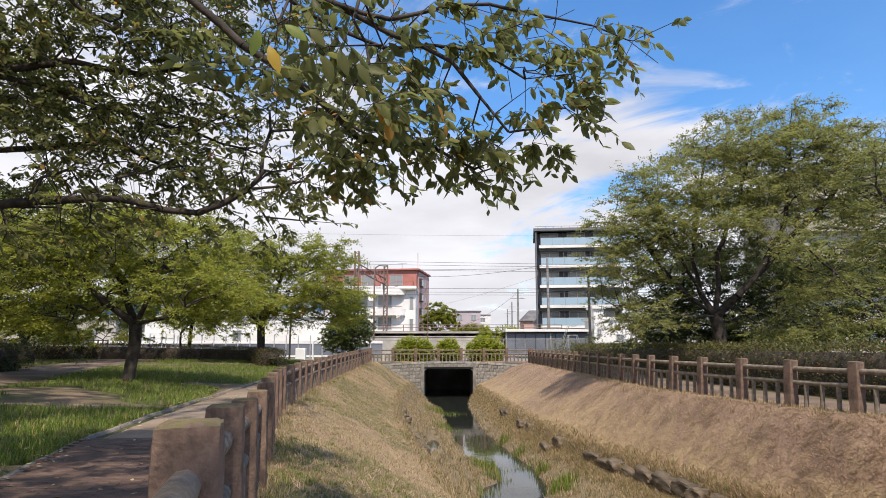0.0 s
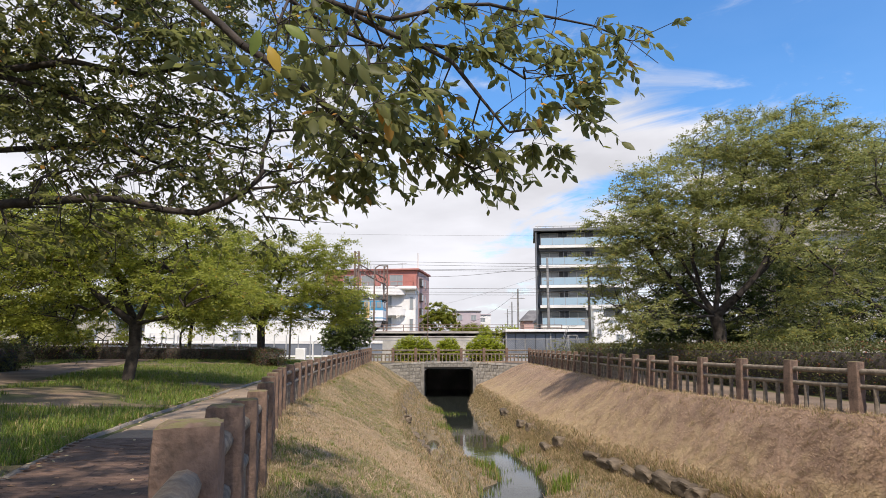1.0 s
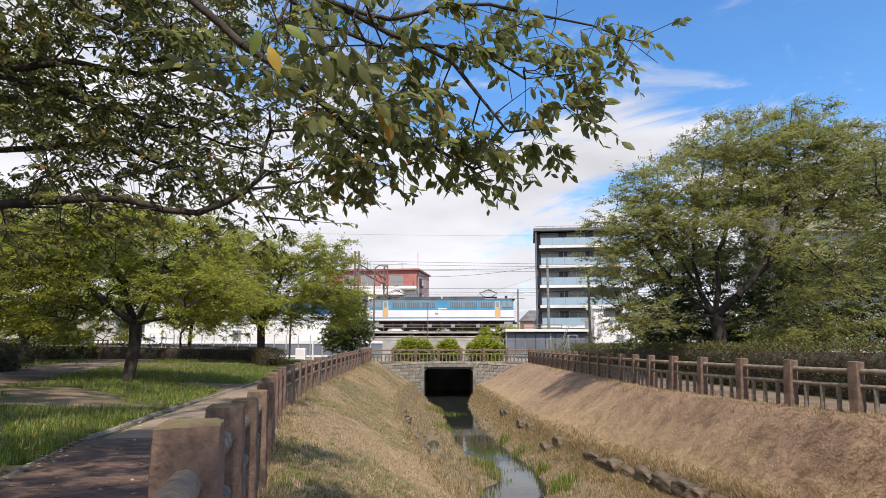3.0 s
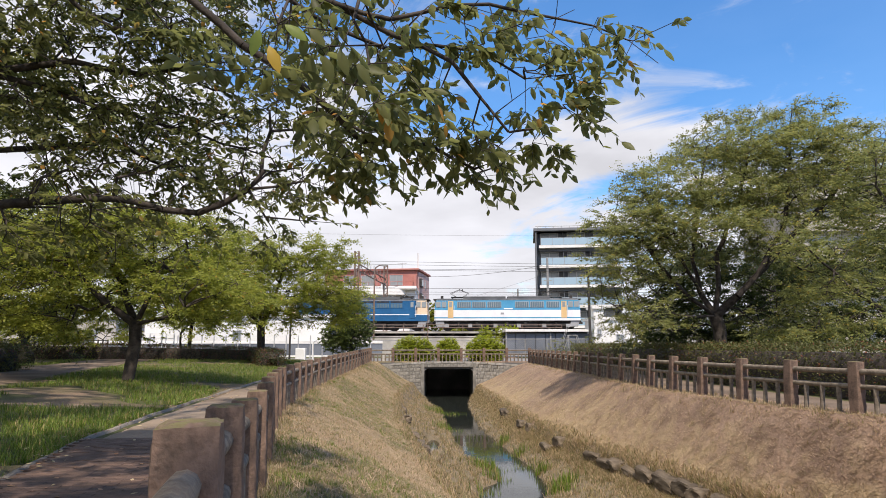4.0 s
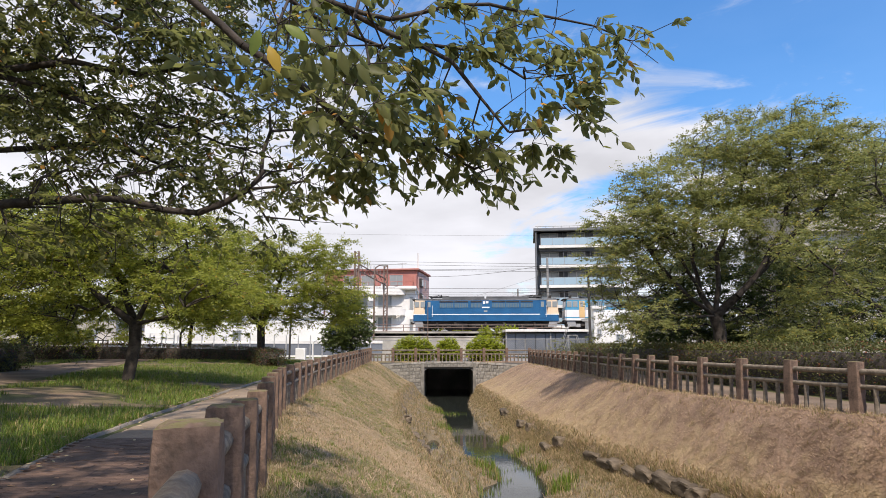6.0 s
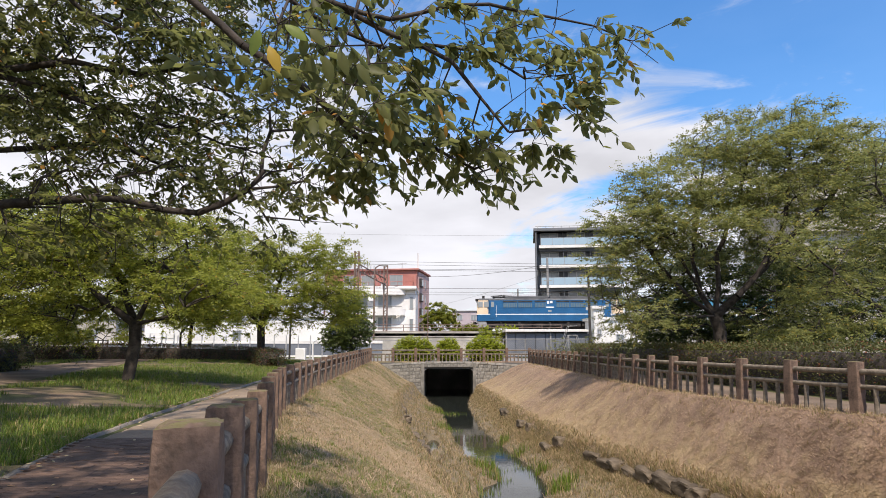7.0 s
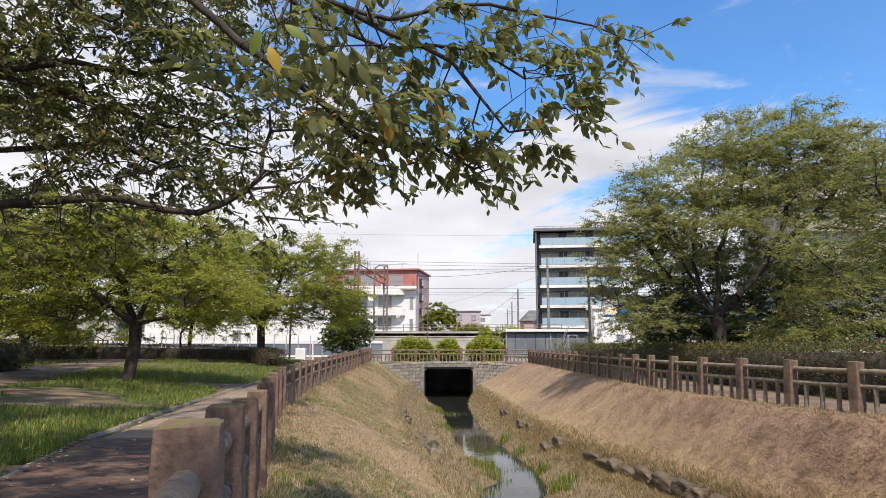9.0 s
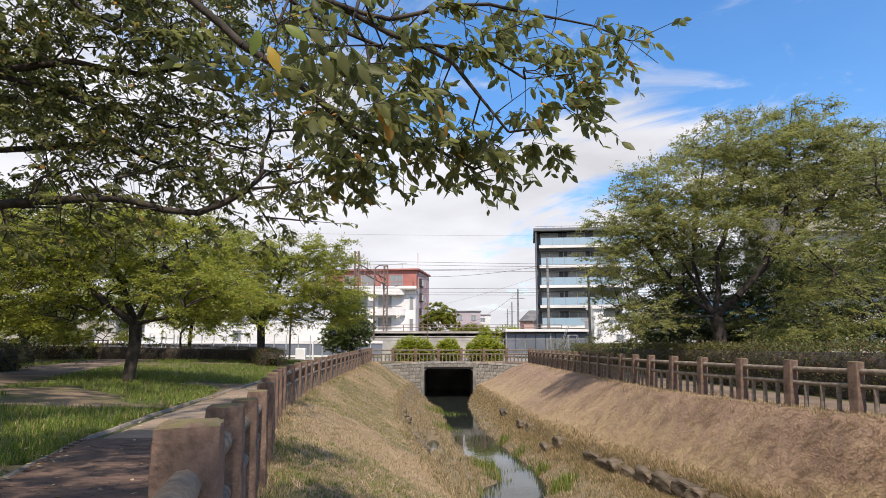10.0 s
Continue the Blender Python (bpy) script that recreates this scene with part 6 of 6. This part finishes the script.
def gantry(x0, y0, x1, y1, z0, z1):
    ob = thing("catenary_gantry", "brown steel lattice gantry over the railway", "gantry", (x0, y0, z0))
    d = Vector((x1 - x0, y1 - y0, z1 - z0))
    for dz in (0, 0.75):
        part("chord", rod([Vector((0, 0, dz)), d + Vector((0, 0, dz))], 0.07, 6), RUST, ob)
    n = 9
    for k in range(n):
        a, b = d * (k / n), d * ((k + 1) / n)
        up = Vector((0, 0, 0.75))
        part("brace", rod([a + (up if k % 2 else Vector()), b + (Vector() if k % 2 else up)], 0.045, 5), RUST, ob)
        part("hanger", rod([a + up, a + up + Vector((0, 0, 0.5 + 0.3 * (k % 2)))], 0.04, 5), STEEL, ob)
        part("dropper", rod([a, a - Vector((0, 0, 0.7))], 0.04, 5), STEEL, ob)


m1, m2 = (-9.08, 68, 10.97), (-7.08, 80, 10.93)
lattice_mast("brown steel lattice mast beside the railway", m1[0], m1[1], 2.4, m1[2] - 2.4, 0.42)
lattice_mast("brown steel lattice mast across the railway", m2[0], m2[1], 0.05, m2[2] - 0.05, 0.42)
gantry(m1[0], m1[1], m2[0], m2[1], (-9.04, 68, 8.99)[2], (-7.04, 80, 8.47)[2])
lamp = thing("street_lamp", "thin brown street lamp with a curved arm", "lamp", ((-6.14, 58, 1.16)[0], 58, 0.05))
zt = (-6.25, 58, 8.14)[2] - 0.05
part("shaft", rod([(0, 0, -0.1), (0, 0, zt - 0.6), (0.1, 0, zt - 0.1), (0.4, 0, zt + 0.1), (0.7, 0, zt + 0.12)], [0.09, 0.07, 0.06, 0.05, 0.05], 8), RUST, lamp)
part("lamp_head", boxes(((0.85, 0, zt + 0.1), (0.5, 0.2, 0.12)), bevel=0.03), STEEL, lamp)
pole("signal_post", "short brown post on the railway wall", (-1.5, 64.6, 1.16)[0], 64.6, 0.05, 5.3, 0.05, RUST)
part("post_base", boxes(((0, 0, 0.6), (0.36, 0.36, 1.2)), bevel=0.02), RUST, bpy.data.objects["signal_post"])
pole("utility_pole", "grey concrete utility pole before the apartments", (12.94, 80, 1.16)[0], 80, 0.05, (13.19, 80, 11.78)[2], 0.2, STEEL, ((9.0, 0.5),), False)
pole("utility_pole", "dark utility pole near the white wall tower", (12.35, 55, 1.16)[0], 55, 0.05, (12.54, 55, 6.91)[2], 0.13, UNDER)
pole("utility_pole", "far utility pole with crossarms and a transformer", (13.83, 120, 1.16)[0], 120, 0.05, (14.01, 120, 11.4)[2], 0.22, STEEL, ((9.6, 1.3), (10.6, 1.1)))
pole("utility_pole", "far slim utility pole with crossarms", (15.87, 150, 1.16)[0], 150, 0.05, (16.02, 150, 10.95)[2], 0.2, STEEL, ((9.8, 0.9), (8.8, 0.9)))
pole("utility_pole", "far slim utility pole", (16.82, 170, 1.16)[0], 170, 0.05, (16.95, 170, 10.35)[2], 0.2, STEEL, ((9.2, 0.9),))
pole("lamp_post", "thin dark lamp post behind the lawn hedge", (-10.26, 44, 1.16)[0], 44, 0.05, 3.2, 0.07, UNDER)


def wire(a, b, sag, r=0.02):
    a, b = Vector(a), Vector(b)
    pts = [a.lerp(b, k / 12) - Vector((0, 0, sag * 4 * (k / 12) * (1 - k / 12))) for k in range(13)]
    return rod(pts, r, 4)


def wires(label, items, at):
    ob = thing("overhead_wires", label, "wire", at)
    o = Vector(at)
    for a, b, sag, r in items:
        part("wire", wire(Vector(a) - o, Vector(b) - o, sag, r), UNDER, ob)


wires("black contact wires and feeders over the railway", [((-34.5, 74, a), (39.0, 72, b), g, 0.022) for a, b, g in [(11.38, 9.96, 0.3), (10.98, 9.7, 0.3), (10.33, 9.19, 0.3), (9.81, 10.21, 0.4), (7.8, 7.3, 0.1), (7.34, 6.93, 0.1), (6.96, 6.61, 0.05)]], (0, 74, 10))
wires("sagging street wires between far poles", [((14, 120, 11.19), (27.6, 100, 11.44), 0.5, 0.03), ((14, 120, 10.98), (-2.69, 130, 4.05), 2.0, 0.03), ((-3.84, 100, 11.62), (14.64, 95, 12.76), 0.5, 0.03), ((-38.45, 90, 17.11), (40.95, 90, 16.47), 0.4, 0.012), ((-0.42, 120, 8.48), (16.29, 95, 11.93), 0.3, 0.012)], (0, 100, 10))

# ---- street furniture ----
st = thing("steel_steps", "galvanised steel steps beside the shelter", "steps", (10.9, 56.6, 0.05))
for y in (0.0, 0.7):
    part("stringer", rod([(-0.75, y, 0), (0, y, 1.95), (0.7, y, 1.95), (1.2, y, 0)], 0.04, 6), STEEL, st)
    part("handrail", rod([(-0.75, y, 0.85), (0, y, 2.75), (0.7, y, 2.75)], 0.025, 6), STEEL, st)
for k in range(7):
    part("tread", boxes(((-0.7 + 0.1 * k, 0.35, 0.2 + 0.26 * k), (0.22, 0.7, 0.03))), STEEL, st)
bo = thing("bollard", "short pale concrete bollard by the bridge fence", "bollard", (-4.1, 45.3, 0.06))
part("shaft", rod([(0, 0, 0), (0, 0, 0.45), (0, 0, 0.52)], [0.13, 0.09, 0.03], 10), CONCRETE, bo, smooth=True)
pp = thing("vent_pipe", "bent white vent pipe beside the panel fence", "pipe", (-9.2, 46.5, 0.05))
part("pipe", rod([(0, 0, 0), (0, 0, 1.25), (0.08, 0, 1.4), (0.25, 0, 1.42)], 0.06, 8), LOCOWHITE, pp, smooth=True)
bx = thing("meter_cabinet", "small white metal meter cabinet behind the hedge", "cabinet", (-10.0, 46.3, 0.05))
part("body", boxes(((0, 0, 0.45), (0.7, 0.4, 0.9)), bevel=0.03), LOCOWHITE, bx)
part("door", boxes(((0, -0.21, 0.48), (0.58, 0.03, 0.7)), bevel=0.01), LOCOWHITE, bx)

# ---- grasses, stones, pavers, litter ----


def blades(name, label, n, place, height, width, material, rng, upright, category, tuft=1):
    """Blades of grass as one thing that nobody could count."""
    x, y = place(n // tuft)
    x, y = np.repeat(x, tuft), np.repeat(y, tuft)
    n = len(x)
    x, y = x + rng.normal(0, 0.03, n), y + rng.normal(0, 0.03, n)
    z = land(x, y)[0] + (0.006 if upright < 0.1 else -0.01)
    a = rng.uniform(0, 2 * np.pi, n)
    lean = rng.uniform(0.2, 1.0, n) * (1 - upright)
    h = height * rng.uniform(0.4, 1.2, n)
    d = np.stack([np.cos(a) * lean, np.sin(a) * lean, np.full(n, 0.12) + upright], -1)
    d = unit(d) * h[:, None]
    s = np.stack([-np.sin(a), np.cos(a), np.zeros(n)], -1) * width
    p = np.stack([x, y, z], -1)
    tip = p + d * np.array((1.25, 1.25, 0.95))
    v = np.stack([p - s, p + s, p + d * 0.6 + s * 0.7, tip, p + d * 0.6 - s * 0.7], 1)
    f = np.array([(0, 1, 2), (0, 2, 4), (4, 2, 3)])[None] + (np.arange(n) * 5)[:, None, None]
    ob = new(name, raw_mesh(name, v.reshape(-1, 3), f.reshape(-1, 3), material))
    return tagged(ob, label, category, kind="stuff")


rg = np.random.default_rng(21)


def by_depth(n, y0, y1):
    return y0 + (y1 - y0) * rg.uniform(0, 1, n) ** 1.7


def on_left_bank(n):
    y = by_depth(n, 2.5, 43.5)
    u = rg.uniform(0.0, 1.0, n)
    return left_fence(y) + 0.1 + u * (left_toe(y) - left_fence(y) - 0.1), y


def on_right_bank(n):
    y = by_depth(n, 9, 43.5)
    u = rg.uniform(0.0, 1.0, n) ** 1.5
    return right_toe(y) + u * (right_fence(y) + 0.3 - right_toe(y)), y


def on_bed(n):
    y = by_depth(n, 9, 43.5)
    x = left_toe(y) - 0.25 + rg.uniform(0, 1, n) * (right_toe(y) - left_toe(y) + 0.4)
    keep = land(x, y)[0] > WATER_Z + 0.02
    return x[keep], y[keep]


def on_lawn(n):
    y = by_depth(n, 5, 42)
    x = left_path_mid(y) - left_path_half(y) - 0.05 - rg.uniform(0, 1, n) ** 1.3 * 15
    side = np.interp(y, [12, 22, 30, 41], [-11.5, -14.8, -17, -19.5])
    keep = (np.abs(x - side) > 1.9) & (rough_field(x * 0.5, y * 0.5) > -0.35)
    return x[keep], y[keep]


def near_fence(n):
    y = by_depth(n, 2.0, 43.5)
    return left_fence(y) + rg.normal(0.12, 0.12, n), y


def near_right_fence(n):
    y = by_depth(n, 8.0, 43.5)
    return right_fence(y) + rg.normal(-0.1, 0.3, n), y


blades("dry_grass", "cut dry straw lying on the mown banks", 34000, on_left_bank, 0.14, 0.0042, STRAW, rg, 0.03, "grass", 3)
blades("dry_grass", "cut dry straw scattered on the far bank", 60000, on_right_bank, 0.11, 0.0035, STRAW, rg, 0.02, "grass", 4)
blades("short_grass", "short green grass growing through the mown bank", 80000, on_left_bank, 0.06, 0.004, WEED, rg, 0.5, "grass", 4)
blades("weeds", "olive and brown weeds along the stream bed", 80000, on_bed, 0.15, 0.006, WEED, rg, 0.5, "weeds", 7)


def green_tufts(n):
    y = by_depth(n, 3.5, 40)
    u = rg.uniform(0.0, 1.0, n) ** 1.4
    x = left_fence(y) + 0.15 + u * (left_toe(y) - left_fence(y) - 0.2)
    keep = rough_field(x * 0.8 + 4, y * 0.5) > -0.05
    return x[keep], y[keep]


blades("grass_tufts", "green grass tufts sprouting on the mown bank", 42000, green_tufts, 0.075, 0.0035, GRASS, rg, 0.45, "grass", 14)
blades("lawn_grass", "long green grass on the shaded lawn", 200000, on_lawn, 0.15, 0.0055, GRASS, rg, 0.55, "grass", 6)
blades("fence_grass", "grass tufts along the fence foot", 9000, near_fence, 0.10, 0.004, WEED, rg, 0.6, "grass", 6)
blades("fence_grass", "grass tufts along the opposite fence", 9000, near_right_fence, 0.10, 0.004, WEED, rg, 0.6, "grass", 6)



def on_right_toe(n):
    y = by_depth(n, 9.5, 43.5)
    return right_toe(y) + rg.normal(-0.38, 0.20, n), y


blades("bank_weeds", "matted brown weeds over the stone edging", 90000, on_right_toe, 0.16, 0.005, WEED, rg, 0.3, "weeds", 7)


def reeds(label, x, y, w, n):
    a, b = rg.normal(0, w, n), rg.normal(0, w * 0.8, n)
    ob = blades("reeds", label, n, lambda k: (x + a[:k], y + b[:k]), 0.34, 0.009, GRASS, rg, 0.75, "reeds")
    return ob


for x, y, w, n in ((0.28, 34.0, 0.40, 420), (0.35, 27.5, 0.35, 260), (2.05, 23.6, 0.16, 130), (2.35, 21.2, 0.16, 120), (2.30, 19.3, 0.16, 130), (2.62, 18.3, 0.14, 140), (1.25, 18.9, 0.26, 260), (1.45, 17.6, 0.18, 160), (-0.3, 34.5, 0.4, 200), (1.10, 16.0, 0.14, 110), (2.95, 16.6, 0.2, 140), (2.75, 15.8, 0.2, 120)):
    reeds("bright green reeds standing in the stream", x, y, w, n)


def rock_mesh(seed):
    bm = bmesh.new()
    bmesh.ops.create_icosphere(bm, subdivisions=3, radius=0.5)
    o = Vector((seed * 3.1, seed * 1.7, 0))
    for v in bm.verts:
        c = v.co.copy()
        c = Vector([max(-0.36, min(0.36, q)) for q in c])
        v.co = c * (1.15 + 0.28 * noise.noise(c * 2.2 + o) + 0.10 * noise.noise(c * 7 + o))
    return mesh_of("stone", bm, STONE)


def revetment(name, label, edge, sign, drop, y0, y1, seed, bare=0.0):
    r = random.Random(seed)
    rocks = [rock_mesh(seed * 7 + k) for k in range(6)]
    ob = thing(name, label, "revetment", (float(edge(y0)), y0, -1.5), kind="structure")
    o = ob.matrix_basis.translation
    for row in range(2):
        y = y0 + r.uniform(0, 0.4)
        while y < y1:
            ln = r.uniform(0.3, 0.95)
            off = 0.16 + 0.26 * row + r.uniform(-0.06, 0.06)
            x = float(edge(y)) + sign * off
            dx = float(edge(y + 0.3) - edge(y - 0.3)) / 0.6
            z = drop - 0.25 - 0.28 * row + r.uniform(-0.06, 0.05)
            if row and r.random() < 0.75 or r.random() < 0.25 + (y - 16) / 26 + bare:
                y += ln
                continue
            m = Matrix.Translation(Vector((x, y, z)) - o) @ Matrix.Rotation(-math.atan(dx), 4, "Z") @ Euler((r.uniform(-0.12, 0.12), r.uniform(-0.15, 0.15), r.uniform(-0.12, 0.12))).to_matrix().to_4x4() @ Matrix.Diagonal((0.5, ln * 1.25, r.uniform(0.26, 0.40), 1))
            share("stone", r.choice(rocks), ob, m)
            y += ln * math.cos(math.atan(dx))
    return ob


revetment("stone_revetment", "rough grey stone edging of the stream bank", right_toe, -1, -1.46, 9.5, 43.8, 2)
revetment("stone_revetment", "weathered stone edging overgrown with weeds", left_toe, 1, -1.38, 17.5, 43.8, 4, 0.25)


def pavers():
    ob = thing("brick_paving", "worn reddish brick pavers with sandy joints", "paving", (0, 0, 0), kind="structure")
    me = mesh_of("brick", boxes(((0, 0, 0), (0.195, 0.095, 0.06)), bevel=0.008), PAVER)
    bm_rest = []
    r = random.Random(8)
    count = 0
    for j in range(0, 64):
        y0 = 3.0 + j * 0.1
        for i in range(-8, 16):
            x = -3.4 + (i + 0.5 * (j % 2)) * 0.2 - 0.28 * (y0 - 4.5)
            y = y0
            mid, half = float(left_path_mid(y)), float(left_path_half(y)) - 0.06
            if abs(x - mid) > half:
                continue
            z = float(land(x, y)[0]) + 0.026 + r.uniform(-0.003, 0.003)
            m = Matrix.Translation((x, y, z)) @ Matrix.Rotation(0.06 + r.uniform(-0.02, 0.02), 4, "Z") @ Matrix.Rotation(r.uniform(-0.015, 0.015), 4, "X")
            if 4.6 < y < 7.6 and count < 300 and x < -2.3:
                share("brick", me, ob, m)
                count += 1
            else:
                bm_rest.append(m)
    verts, faces = [], []
    co = np.array([v.co for v in me.vertices])
    polys = [tuple(p.vertices) for p in me.polygons]
    for m in bm_rest:
        a = np.array(m)
        b = len(verts)
        verts.extend((co @ a[:3, :3].T + a[:3, 3]).tolist())
        faces.extend([tuple(b + i for i in p) for p in polys])
    rest = bpy.data.meshes.new("brick_field")
    rest.from_pydata(verts, [], faces)
    rest.materials.append(PAVER)
    q = new("brick_field", rest)
    q.parent = ob
    tagged(q, kind="stuff")


pavers()


def litter():
    n = 420
    y = by_depth(n, 3.5, 22)
    x = left_path_mid(y) + rg.uniform(-1.3, 1.2, n) * left_path_half(y)
    edge = rg.uniform(0, 1, n) < 0.45
    x = np.where(edge, left_path_mid(y) - left_path_half(y) + rg.normal(0, 0.15, n), x)
    z = land(x, y)[0] + 0.065
    a = rg.uniform(0, 6.28, n)
    ways = np.stack([np.cos(a), np.sin(a), np.zeros(n)], -1)
    m = leaf_mat("fallen_leaf", (0.16, 0.07, 0.04), (0.36, 0.22, 0.12), (0.45, 0.36, 0.20), 0.3, 0.1)
    ob = new("fallen_leaves", leaves("fallen_leaves", np.stack([x, y, z], -1), ways, rg.uniform(0.05, 0.1, n), m, rg, True, 0.85))
    tagged(ob, "dry brown cherry leaves scattered on the path", "leaves", kind="stuff")


litter()

TRACK_TURN = -3.0
LOCO_SPEED = 7.06


def track_pose(s):
    """Where a locomotive stands when its middle is s metres along the track."""
    a = radians(TRACK_TURN)
    return pose(s * math.cos(a), 71.6 + s * math.sin(a), 2.66, 0, 0, TRACK_TURN)


def motions():
    for lo, s0 in ((loco_pale, 17.45), (loco_blue, 1.15)):
        for bogie in lo.children:
            if bogie.name.startswith("bogie"):
                for wheel in bogie.children:
                    if wheel.name.startswith("wheel"):
                        at, side = wheel.matrix_basis.translation.copy(), wheel.matrix_basis.to_3x3().to_4x4()
                        walk(wheel, [(t / 10, Matrix.Translation(at) @ Matrix.Rotation(LOCO_SPEED / 0.56 * t / 10, 4, "Y") @ side) for t in range(101)])
        # slowing a little after 5.5 s
        walk(lo, [(t, track_pose(s0 + 0.08 + (LOCO_SPEED if t < 5.5 else 6.84) * (t - 5.5))) for t in (0.0, 1.5, 3.0, 4.5, 5.0, 5.5, 6.0, 6.5, 8.0, 10.0)])


# ---- groups of like things ----
for ob in list(scene.objects):
    if ob.parent is None:
        kind_name = ob.name.split(".")[0]
        for key, group in (("cherry_tree", "cherry trees in the park"), ("azalea_bush", "azalea bushes by the bridge"), ("utility_pole", "utility poles"), ("locomotive", "coupled locomotives"),
                           ("stream_fence", "stream fences"), ("hedge", "hedges"), ("roadside_bush", "roadside bushes"), ("reeds", "reeds in the stream"), ("dark_tree", "dark trees")):
            if kind_name == key:
                tagged(ob, group=group)

motions()
